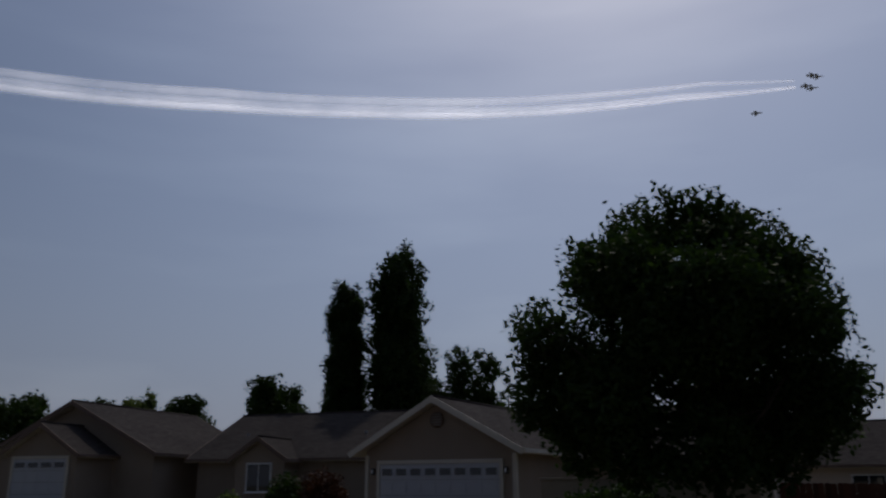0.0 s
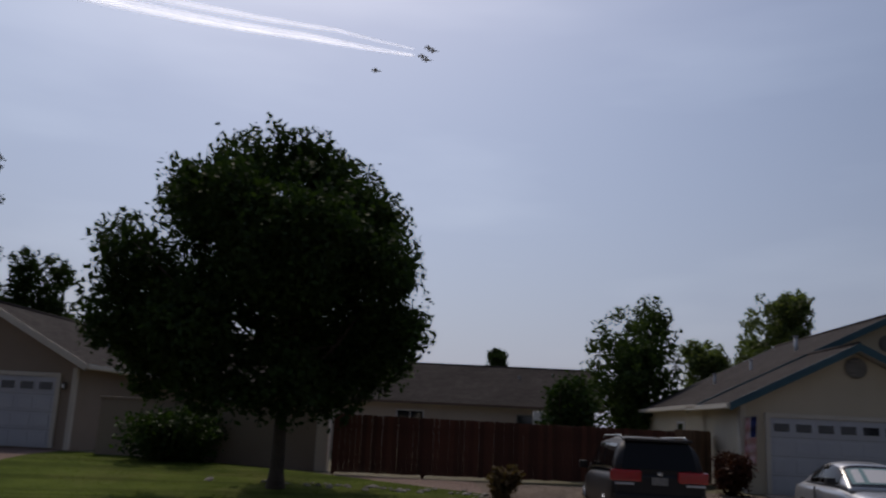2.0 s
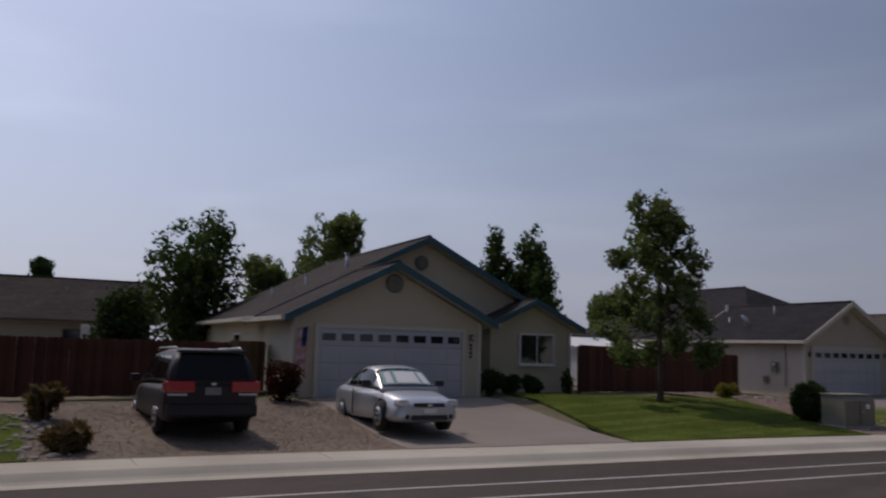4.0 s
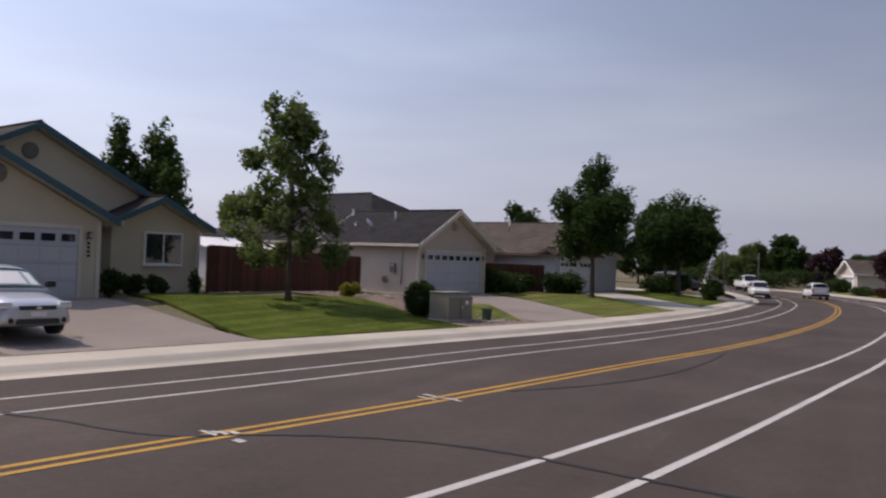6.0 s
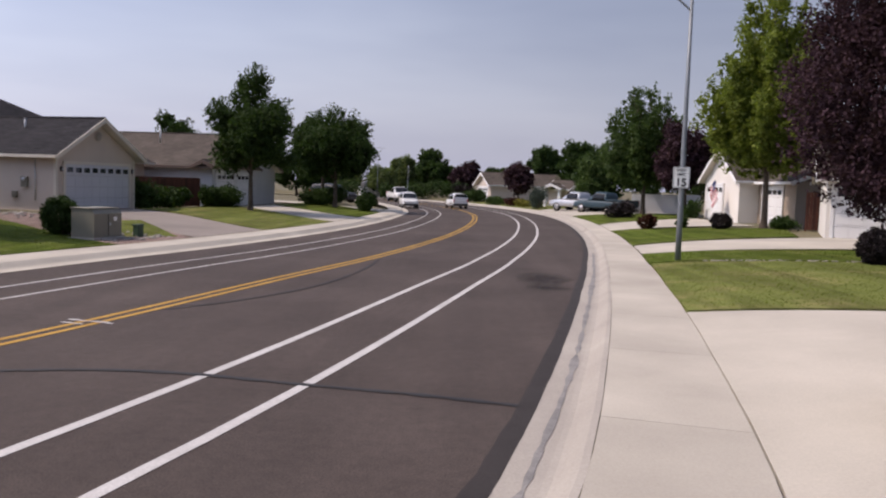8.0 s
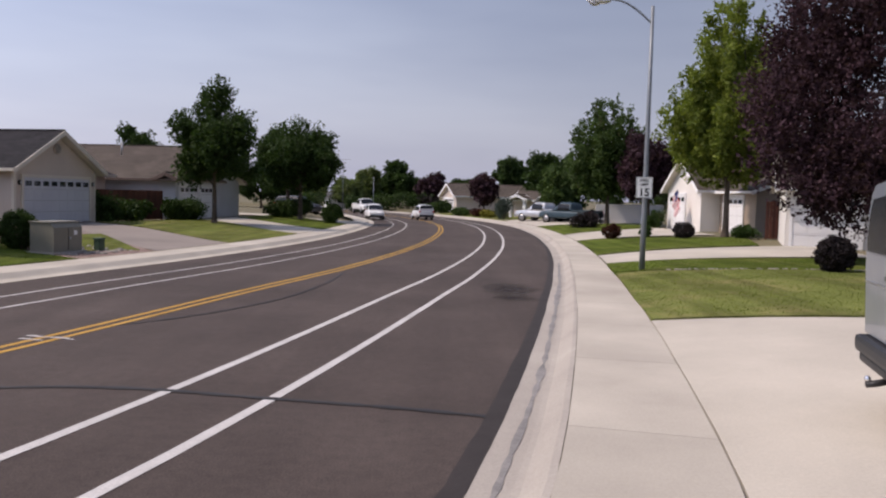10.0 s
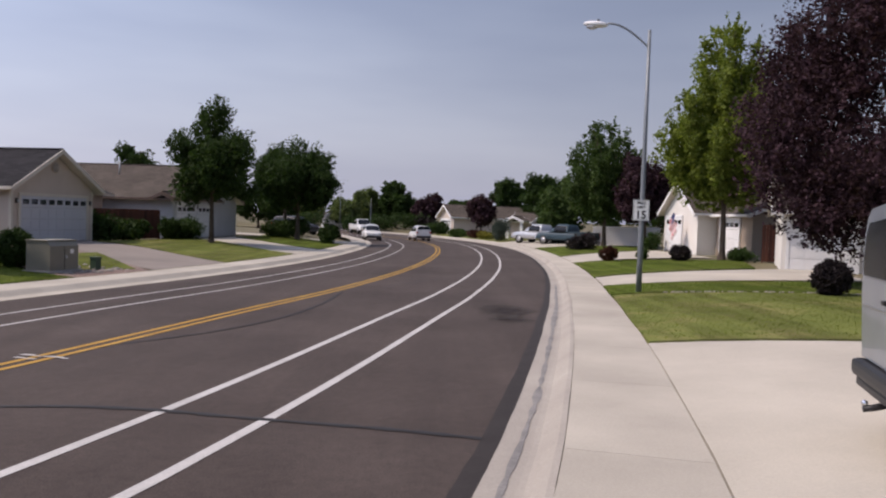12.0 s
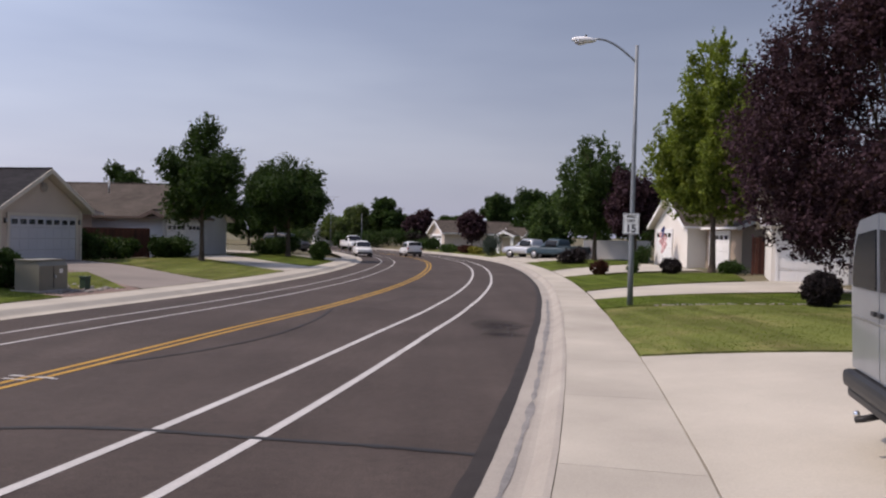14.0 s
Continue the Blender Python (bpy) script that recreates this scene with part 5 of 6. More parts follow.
def grass_blades():
    """Blades of grass standing on every lawn."""
    rng = np.random.default_rng(3)
    for ob, c, mat, count in LAWNS:
        (s0, u0), (s1, u1), (s2, u2), (s3, u3) = kerbed(c)
        a, b = rng.random(count), rng.random(count)
        s = (1 - a) * ((1 - b) * s0 + b * s1) + a * ((1 - b) * s3 + b * s2)
        u = (1 - a) * ((1 - b) * u0 + b * u1) + a * ((1 - b) * u3 + b * u2)
        pts = np.array([(*place(p, q), height(p, q)) for p, q in zip(s, u)])
        yaw, tall, w = rng.uniform(0, math.tau, count), rng.uniform(0.006, 0.022, count), rng.uniform(0.008, 0.018, count)
        dx, dy = np.cos(yaw) * w, np.sin(yaw) * w
        lx, ly = rng.normal(size=count) * 0.02, rng.normal(size=count) * 0.02
        v = np.stack([pts + np.stack([dx, dy, 0 * w + 0.02], 1), pts + np.stack([-dx, -dy, 0 * w + 0.02], 1), pts + np.stack([lx, ly, tall + 0.03], 1)], 1).reshape(-1, 3)
        tagged(raw("grass", v, np.arange(3 * count).reshape(-1, 3), mat), "short mown grass blades on the lawn", "grass", kind="stuff")


grass_blades()


# ---- vehicles ----
def paint(name, c, metal=0.5, rough=0.3, coat=0.6):
    m, n, l, b = shader(name, rough, metal, 0.5)
    co = n.new("ShaderNodeTexCoord").outputs["Object"]
    l.new(ramp(n, l, noise_of(n, l, co, 1.2, 5), tuple(x * 0.86 for x in c), tuple(min(1, x * 1.05) for x in c)), b.inputs["Base Color"])
    b.inputs["Coat Weight"].default_value, b.inputs["Coat Roughness"].default_value = coat, 0.06
    return m


SILVER = paint("silver car paint", (0.50, 0.51, 0.53), 0.55, 0.32)
NIGHT = paint("dark plum car paint", (0.006, 0.004, 0.005), 0.0, 0.5, 0.08)
SHADE_TEAL = plain("teal grey sunshade edge", (0.22, 0.36, 0.36), 0.4)
GLASS_VAN = plain("smoked van glass", (0.006, 0.008, 0.012), 0.2, 0.0, 0.15)
VAN_GREY = paint("blue grey van paint", (0.25, 0.28, 0.32), 0.4, 0.35)
CAR_WHITE = paint("white car paint", (0.70, 0.70, 0.69), 0.0, 0.35)
CAR_TEAL = paint("dark teal car paint", (0.016, 0.042, 0.060), 0.0, 0.5, 0.08)
ALLOY = plain("alloy wheel", (0.45, 0.45, 0.46), 0.3, 0.8)


def skin(stations, x, th, e=4.5):
    """A point of the skin lofted through stations (x, low, high, half-width low, half-width high) at the angle th of the section."""
    xs = [q[0] for q in stations]
    lo, hi, wl, wh = (np.interp(x, xs, [q[k] for q in stations]) for k in (1, 2, 3, 4))
    c, s = math.cos(th), math.sin(th)
    cy = math.copysign(abs(c) ** (2 / e), c)
    cz = math.copysign(abs(s) ** (2 / e), s)
    f = (cz + 1) / 2
    return Vector((x, cy * (wl + (wh - wl) * f), lo + (hi - lo) * f))


def loft(stations, e=4.5, sides=36, fine=0.12):
    bm = bmesh.new()
    xs = []
    for a, b in zip(stations[:-1], stations[1:]):
        n = max(1, round((b[0] - a[0]) / fine))
        xs += [a[0] + (b[0] - a[0]) * i / n for i in range(n)]
    xs.append(stations[-1][0])
    rings = [[bm.verts.new(skin(stations, x, k * math.tau / sides, e)) for k in range(sides)] for x in xs]
    for a, b in zip(rings[:-1], rings[1:]):
        for k in range(sides):
            bm.faces.new((a[k], a[(k + 1) % sides], b[(k + 1) % sides], b[k])).smooth = True
    bm.faces.new(rings[0]), bm.faces.new(rings[-1])
    return bm


def skin_patch(stations, xa, xb, ta, tb, e=4.5, off=0.012, nx=6, nt=8, taper=0.0):
    """A pane that follows the skin between two stations and two angles, standing a little proud, with thickness."""
    mid = skin(stations, (xa + xb) / 2, math.pi / 2, e)
    core = Vector(((xa + xb) / 2, 0, mid.z - 0.4))
    bm = bmesh.new()
    grid = []
    for i in range(nx + 1):
        row = []
        for k in range(nt + 1):
            t = ta + (tb - ta) * k / nt
            x = xa + (xb - xa) * i / nx
            p = skin(stations, x, t, e)
            row.append(bm.verts.new(p + (p - Vector((p.x, 0, core.z))).normalized() * off))
        grid.append(row)
    for i in range(nx):
        for k in range(nt):
            bm.faces.new((grid[i][k], grid[i + 1][k], grid[i + 1][k + 1], grid[i][k + 1])).smooth = True
    return bm


def wheel(car, x, y, r, w, side):
    bm = bmesh.new()
    disc(bm, (x, y, r), (0, 1, 0), r, w, 28)
    t = part("tyre", bm, BLACK_RUBBER, car)
    bm = bmesh.new()
    disc(bm, (x, y + side * (w / 2 + 0.004), r), (0, 1, 0), r * 0.64, 0.03, 24)
    rim = part("rim", bm, ALLOY, t)
    for k in range(5):
        a = k * math.tau / 5 + 0.3
        c = Vector((x + math.cos(a) * r * 0.36, y + side * (w / 2 + 0.022), r + math.sin(a) * r * 0.36))
        bm = bmesh.new()
        disc(bm, c, (0, 1, 0), r * 0.12, 0.012, 10)
        part("rim_hole", bm, BLACK, t)
    bm = bmesh.new()
    pts = [(x + math.cos(a) * (r + 0.05), y + side * 0.02, r + math.sin(a) * (r + 0.05)) for a in [math.pi * (-0.05 + 1.1 * i / 14) for i in range(15)]]
    tube(bm, pts, 0.035, 6)
    part("wheel_arch", bm, BLACK, car)


def vehicle(name, m, label, category, coat, body, cabin, axles, r, track, panes, e_body=5.0, e_cab=4.0):
    v = thing(name, m, label, category)
    part("body", loft(body, e_body), coat, v)
    part("cabin", loft(cabin, e_cab), coat, v)
    for xa, xb, ta, tb, nm in panes:
        part(nm, skin_patch(cabin, xa, xb, radians(ta), radians(tb), e_cab), GLASS_CAR, v)
    for x in axles:
        for sd in (-1, 1):
            wheel(v, x, sd * track / 2, r, 0.2, sd)
    return v


def bars(car, x, y0, y1, z0, z1, name, mat, depth=0.02, bevel=0.006, label=""):
    return part(name, boxed(x - depth / 2, x + depth / 2, y0, y1, z0, z1, bevel), mat, car, label)


def coupe():
    body = [(-2.22, 0.36, 0.72, 0.62, 0.60), (-2.12, 0.22, 0.92, 0.78, 0.72), (-1.7, 0.19, 0.97, 0.84, 0.78), (-0.9, 0.18, 0.94, 0.85, 0.81), (0.6, 0.18, 0.90, 0.85, 0.81), (1.0, 0.18, 0.86, 0.85, 0.78),
            (1.6, 0.19, 0.78, 0.84, 0.72), (2.0, 0.20, 0.70, 0.80, 0.66), (2.18, 0.24, 0.60, 0.68, 0.58), (2.24, 0.34, 0.52, 0.58, 0.52)]
    cab = [(-1.75, 0.86, 0.95, 0.70, 0.62), (-1.2, 0.86, 1.20, 0.76, 0.58), (-0.6, 0.86, 1.37, 0.79, 0.55), (-0.1, 0.86, 1.39, 0.80, 0.56), (0.35, 0.86, 1.33, 0.80, 0.57), (1.15, 0.82, 0.87, 0.76, 0.68)]
    c = vehicle("coupe", pose(-16.55, 11.85, 0.27, 0, -2.0, -14) @ Matrix.Diagonal((1, 1, 1.07, 1)), "silver two-door coupe parked on the driveway", "car", SILVER, body, cab, (-1.32, 1.30), 0.31, 1.50,
                ((0.40, 1.08, 28, 152, "windshield"), (-1.65, -0.75, 40, 140, "rear_window"), (-0.42, 0.62, -32, 26, "side_window"), (-0.42, 0.62, 154, 212, "side_window"), (-1.1, -0.5, -28, 22, "quarter_window"), (-1.1, -0.5, 158, 208, "quarter_window")))
    shade = part("sunshade", skin_patch(cab, 0.50, 1.00, radians(40), radians(140), 4.0, 0.020), SHADE_TEAL, c, "silver folding sunshade behind the windscreen")
    for k in range(3):
        a = 50 + k * 27
        part("panel", skin_patch(cab, 0.55, 0.96, radians(a), radians(a + 20), 4.0, 0.026, 4, 4), WHITE, shade, "bright white sunshade panel")
    for sd in (-1, 1):
        part("headlight", boxed(1.90, 2.20, sd * 0.59 - 0.14, sd * 0.59 + 0.13, 0.54, 0.67, 0.05), LAMP_GLASS, c, "clear headlight lens")
        bm = bmesh.new()
        disc(bm, (2.235, sd * 0.52, 0.33), (1, 0, 0), 0.05, 0.03, 14)
        part("fog_lamp", bm, BLACK, c)
        part("mirror", boxed(0.62, 0.78, sd * 0.93 - 0.10, sd * 0.93 + 0.10, 0.92, 1.05, 0.03), BLACK, c, "black door mirror")
        part("door_handle", boxed(-0.42, -0.22, sd * 0.855 - 0.012, sd * 0.855 + 0.012, 0.78, 0.81, 0.006), SILVER, c)
        part("door_seam", boxed(-0.52, -0.505, sd * 0.842 - 0.012, sd * 0.842 + 0.012, 0.30, 0.86), BLACK, c)
    bars(c, 2.225, -0.36, 0.36, 0.52, 0.60, "grille", BLACK, 0.06)
    bars(c, 2.245, -0.42, 0.42, 0.26, 0.36, "lower_grille", BLACK, 0.05)
    bars(c, 2.262, -0.16, 0.16, 0.40, 0.49, "number_plate", CLOTH_WHITE, 0.015)
    bars(c, 2.26, -0.05, 0.05, 0.54, 0.585, "badge", CHROME, 0.03)
    return c


coupe()


def minivan():
    body = [(-2.52, 0.40, 0.95, 0.82, 0.84), (-2.42, 0.26, 1.05, 0.93, 0.92), (-2.0, 0.22, 1.06, 0.97, 0.94), (1.2, 0.22, 1.02, 0.97, 0.93), (1.7, 0.22, 0.98, 0.96, 0.88), (2.25, 0.24, 0.84, 0.90, 0.78), (2.52, 0.32, 0.64, 0.74, 0.66)]
    cab = [(-2.46, 0.96, 1.20, 0.90, 0.86), (-2.34, 0.96, 1.60, 0.91, 0.76), (-2.12, 0.96, 1.72, 0.92, 0.72), (-0.5, 0.96, 1.77, 0.93, 0.72), (0.5, 0.96, 1.72, 0.93, 0.71), (1.75, 0.93, 1.00, 0.88, 0.80)]
    v = vehicle("minivan", pose(-18.45, 7.5, 0.27, 0, 1.5, 168.7), "dark minivan with roof rails parked on the gravel yard", "car", NIGHT, body, cab, (-1.5, 1.5), 0.33, 1.70,
                ((0.62, 1.65, 28, 152, "windshield"), (-2.05, -1.1, -32, 22, "side_window"), (-2.05, -1.1, 158, 212, "side_window"), (-1.0, 0.0, -32, 22, "side_window"), (-1.0, 0.0, 158, 212, "side_window"), (0.1, 0.9, -32, 22, "side_window"), (0.1, 0.9, 158, 212, "side_window")))
    pts = [Vector((-2.50, -0.74, 1.10)), Vector((-2.50, 0.74, 1.10)), Vector((-2.35, 0.64, 1.62)), Vector((-2.35, -0.64, 1.62))]
    part("rear_window", extruded(pts, Vector((0.05, 0, 0.01))), GLASS_CAR, v, "dark tinted rear window")
    part("spoiler", boxed(-2.44, -2.15, -0.68, 0.68, 1.64, 1.70, 0.02), NIGHT, v)
    part("rear_bumper", boxed(-2.60, -2.40, -0.90, 0.90, 0.36, 0.62, 0.05), NIGHT, v)
    part("number_plate", boxed(-2.56, -2.53, -0.16, 0.16, 0.80, 0.95, 0.005), BLIND, v, "plain number plate")
    part("badge", boxed(-2.56, -2.53, -0.05, 0.05, 0.99, 1.05, 0.005), CHROME, v)
    for sd in (-1, 1):
        t = part("tail_light", boxed(-2.56, -2.36, sd * 0.66 - 0.30, sd * 0.66 + 0.30, 0.85, 1.08, 0.04), TAIL_RED, v, "red tail lamp")
        part("reverse_lamp", boxed(-2.565, -2.54, sd * 0.70 - 0.19, sd * 0.70 + 0.19, 0.79, 0.835, 0.01), LAMP_GLASS, v)
        bm = bmesh.new()
        tube(bm, [(-2.0, sd * 0.66, 1.70), (-1.9, sd * 0.66, 1.755), (0.2, sd * 0.66, 1.77), (0.3, sd * 0.66, 1.72)], 0.018, 8)
        part("roof_rail", bm, STEEL, v)
        part("mirror", boxed(0.95, 1.12, sd * 1.04 - 0.10, sd * 1.04 + 0.10, 1.0, 1.18, 0.03), NIGHT, v)
    return v


minivan()


def cargo_van():
    body = [(-2.62, 0.62, 1.50, 0.94, 0.97), (-2.56, 0.48, 1.56, 0.99, 0.99), (-2.2, 0.44, 1.56, 1.0, 0.99), (1.3, 0.44, 1.50, 1.0, 0.98), (1.9, 0.44, 1.38, 0.98, 0.92), (2.5, 0.46, 1.2, 0.94, 0.84), (2.66, 0.54, 1.0, 0.84, 0.76)]
    cab = [(-2.61, 1.44, 2.08, 0.965, 0.74), (-2.56, 1.44, 2.20, 0.97, 0.70), (-2.46, 1.44, 2.27, 0.97, 0.70), (-1.8, 1.44, 2.32, 0.975, 0.72), (0.7, 1.44, 2.34, 0.98, 0.78), (1.15, 1.42, 2.26, 0.97, 0.76), (1.95, 1.32, 1.40, 0.93, 0.84)]
    v = vehicle("cargo_van", pose(6.43, 6.27, 0.27, 0, -2, -14.7), "blue-grey full-size van parked on the concrete driveway", "van", VAN_GREY, body, cab, (-1.75, 1.75), 0.40, 1.74,
                ((1.12, 1.88, 28, 152, "windshield"), (-2.3, -1.0, -30, 22, "side_window"), (-2.3, -1.0, 158, 210, "side_window"), (0.1, 1.0, -30, 22, "side_window"), (0.1, 1.0, 158, 210, "side_window")), 6.0, 5.0)
    for sd in (-1, 1):
        pts = [Vector((-2.62, sd * 0.012, 0.84)), Vector((-2.62, sd * 0.96, 0.84)), Vector((-2.62, sd * 0.98, 1.5)), Vector((-2.62, sd * 0.935, 1.80)), Vector((-2.62, sd * 0.87, 2.00)), Vector((-2.62, sd * 0.78, 2.15)), Vector((-2.62, sd * 0.64, 2.24)), Vector((-2.62, sd * 0.012, 2.29))]
        part("rear_door", extruded(pts, Vector((-0.03, 0, 0))), VAN_GREY, v)
        pts = [Vector((-2.651, sd * 0.07, 1.62)), Vector((-2.651, sd * 0.87, 1.62)), Vector((-2.651, sd * 0.89, 1.72)), Vector((-2.651, sd * 0.83, 1.88)), Vector((-2.651, sd * 0.76, 2.02)), Vector((-2.651, sd * 0.66, 2.11)), Vector((-2.651, sd * 0.07, 2.15))]
        part("rear_window", extruded(pts, Vector((-0.012, 0, 0))), GLASS_VAN, v, "dark tinted rear door window")
        part("tail_light", boxed(-2.60, -2.50, sd * 0.955 - 0.04, sd * 0.955 + 0.04, 0.96, 1.36, 0.02), TAIL_RED, v, "red tail lamp")
        part("door_handle", boxed(-2.685, -2.652, sd * 0.10 - 0.05, sd * 0.10 + 0.05, 1.40, 1.44, 0.006), BLACK, v)
    part("belt_line", boxed(-2.660, -2.651, -0.94, 0.94, 1.33, 1.345), ALLOY, v, "thin pale belt moulding")
    part("rear_bumper", boxed(-2.74, -2.50, -1.0, 1.0, 0.66, 0.82, 0.05), BLACK, v, "black step bumper")
    part("bumper_face", boxed(-2.70, -2.52, -0.96, 0.96, 0.56, 0.658, 0.03), BLACK, v)
    part("roof_vent", boxed(-2.3, -1.6, -0.55, 0.55, 2.29, 2.335, 0.012), VAN_GREY, v)
    bm = bmesh.new()
    tube(bm, [(-2.5, 0.3, 0.52), (-2.70, 0.3, 0.47), (-2.78, 0.3, 0.46)], 0.032, 8)
    hitch = part("tow_hitch", bm, BLACK, v, "black tow hitch")
    bm = bmesh.new()
    bmesh.ops.create_uvsphere(bm, u_segments=12, v_segments=8, radius=0.03, matrix=Matrix.Translation((-2.765, 0.3, 0.51)))
    part("tow_ball", bm, CHROME, hitch)
    return v


cargo_van()


def far_suv(m, coat, label):
    body = [(-2.2, 0.4, 0.9, 0.78, 0.78), (-2.1, 0.28, 1.0, 0.88, 0.86), (1.2, 0.26, 0.98, 0.9, 0.86), (1.9, 0.28, 0.92, 0.86, 0.78), (2.2, 0.36, 0.7, 0.7, 0.64)]
    cab = [(-2.15, 0.9, 1.15, 0.84, 0.8), (-1.95, 0.9, 1.6, 0.85, 0.68), (-0.5, 0.9, 1.66, 0.86, 0.66), (0.3, 0.9, 1.58, 0.86, 0.66), (1.15, 0.88, 0.98, 0.8, 0.72)]
    v = vehicle("suv", m, label, "car", coat, body, cab, (-1.3, 1.35), 0.34, 1.56,
                ((0.38, 1.08, 28, 152, "windshield"), (-1.8, -0.6, -30, 22, "side_window"), (-1.8, -0.6, 158, 210, "side_window"), (-0.5, 0.6, -30, 22, "side_window"), (-0.5, 0.6, 158, 210, "side_window"), (-2.12, -1.9, 35, 145, "rear_window")))
    for sd in (-1, 1):
        part("tail_light", boxed(-2.2, -2.08, sd * 0.72 - 0.1, sd * 0.72 + 0.1, 0.72, 1.0, 0.02), TAIL_RED, v, "red tail lamp")
        part("headlight", boxed(2.0, 2.16, sd * 0.6 - 0.15, sd * 0.6 + 0.15, 0.62, 0.76, 0.03), LAMP_GLASS, v)
    part("rear_bumper", boxed(-2.27, -2.1, -0.84, 0.84, 0.34, 0.56, 0.04), BLACK, v)
    part("front_bumper", boxed(2.1, 2.26, -0.74, 0.74, 0.3, 0.5, 0.04), BLACK, v)
    return v


def pickup(m, coat, label):
    body = [(-2.7, 0.5, 1.0, 0.86, 0.86), (-2.6, 0.42, 1.05, 0.94, 0.93), (1.4, 0.4, 1.06, 0.95, 0.92), (2.2, 0.4, 1.02, 0.93, 0.86), (2.65, 0.44, 0.92, 0.84, 0.78)]
    cab = [(-0.75, 1.0, 1.1, 0.86, 0.8), (-0.62, 1.0, 1.7, 0.88, 0.7), (0.5, 1.0, 1.76, 0.88, 0.7), (1.35, 0.98, 1.06, 0.84, 0.76)]
    v = vehicle("pickup_truck", m, label, "truck", coat, body, cab, (-1.75, 1.75), 0.38, 1.66,
                ((0.58, 1.28, 28, 152, "windshield"), (-0.5, 0.7, -30, 22, "side_window"), (-0.5, 0.7, 158, 210, "side_window")))
    part("bed_floor", boxed(-2.5, -0.85, -0.78, 0.78, 1.06, 1.075), BLACK, v)
    for sd in (-1, 1):
        part("bed_rail", boxed(-2.6, -0.8, sd * 0.86 - 0.06, sd * 0.86 + 0.06, 1.03, 1.16, 0.02), coat, v)
        part("tail_light", boxed(-2.68, -2.56, sd * 0.86 - 0.06, sd * 0.86 + 0.06, 0.75, 1.05, 0.02), TAIL_RED, v)
        part("headlight", boxed(2.52, 2.66, sd * 0.66 - 0.15, sd * 0.66 + 0.15, 0.72, 0.9, 0.03), LAMP_GLASS, v)
    part("tailgate", boxed(-2.70, -2.62, -0.78, 0.78, 0.62, 1.14, 0.02), coat, v)
    part("rear_bumper", boxed(-2.84, -2.62, -0.9, 0.9, 0.42, 0.6, 0.03), CHROME, v)
    part("front_bumper", boxed(2.58, 2.74, -0.86, 0.86, 0.42, 0.62, 0.03), CHROME, v)
    return v


far_suv(pose(-2.05, 78.5, 0.0, 0, 0, 104) @ Matrix.Scale(0.86, 4), CAR_WHITE, "small white hatchback driving away along the road")
far_suv(pose(-6.25, 74.5, 0.0, 0, 0, -80) @ Matrix.Scale(0.86, 4), CAR_WHITE, "white estate car standing by the far kerb")
pickup(pose(-9.3, 97.0, 0.02, 0, 0, -70), CAR_WHITE, "white pickup truck parked beyond the bend")
pickup(pose(10.35, 67.7, 0.28, 0, 0, 133), CAR_TEAL, "dark teal pickup truck parked in a driveway")
pickup(pose(8.7, 71.7, 0.22, 0, 0, 133), SILVER, "silver pickup truck parked in a driveway")
far_suv(pose(-13.0, 74.0, 0.3, 0, 0, -30), NIGHT, "dark parked car under the far trees")


# ---- street furniture ----
def street_lamp():
    l = thing("street_lamp", Matrix.Translation((5.8, 23.9, 0.17)), "grey steel street lamp with a curved arm", "street lamp")
    bm = bmesh.new()
    tube(bm, [(0, 0, -0.1), (0, 0, 1.5), (0, 0, 4.5), (0, 0, 7.62)], [0.085, 0.078, 0.062, 0.048], 14)
    part("pole", bm, POLE_GREY, l)
    bm = bmesh.new()
    disc(bm, (0, 0, 0.03), (0, 0, 1), 0.17, 0.06, 18)
    part("base_plate", bm, POLE_GREY, l)
    bm = bmesh.new()
    pts = [(-1.18 * t, 0.22 * t, 7.12 + 0.70 * math.sin(t * math.pi * 0.52)) for t in [i / 12 for i in range(13)]]
    tube(bm, pts, 0.03, 8)
    part("arm", bm, POLE_GREY, l)
    bm = bmesh.new()
    bmesh.ops.create_uvsphere(bm, u_segments=20, v_segments=12, radius=1, matrix=Matrix.Translation((-1.50, 0.28, 7.80)) @ pose(0, 0, 0, 0, 4, -10.5) @ Matrix.Diagonal((0.36, 0.15, 0.095, 1)))
    for f in bm.faces:
        f.smooth = True
    head = part("lamp_head", bm, WHITE, l, "pale cobra-head lamp housing")
    bm = bmesh.new()
    bmesh.ops.create_uvsphere(bm, u_segments=16, v_segments=8, radius=1, matrix=Matrix.Translation((-1.60, 0.30, 7.74)) @ Matrix.Diagonal((0.17, 0.12, 0.09, 1)))
    part("lens", bm, LAMP_GLASS, head)
    bm = bmesh.new()
    disc(bm, (-1.44, 0.27, 7.915), (0, 0, 1), 0.035, 0.06, 10)
    part("photo_cell", bm, BLACK, head)
    return l


street_lamp()


def text_mesh(body, size, m, parent, name):
    cu = bpy.data.curves.new(name, "FONT")
    cu.body, cu.size, cu.align_x, cu.align_y, cu.extrude = body, size, "CENTER", "CENTER", 0.001
    cu.offset = size * 0.03
    cu.materials.append(INK)
    ob = new(name, cu)
    ob.parent = parent
    ob.matrix_local = m
    return ob


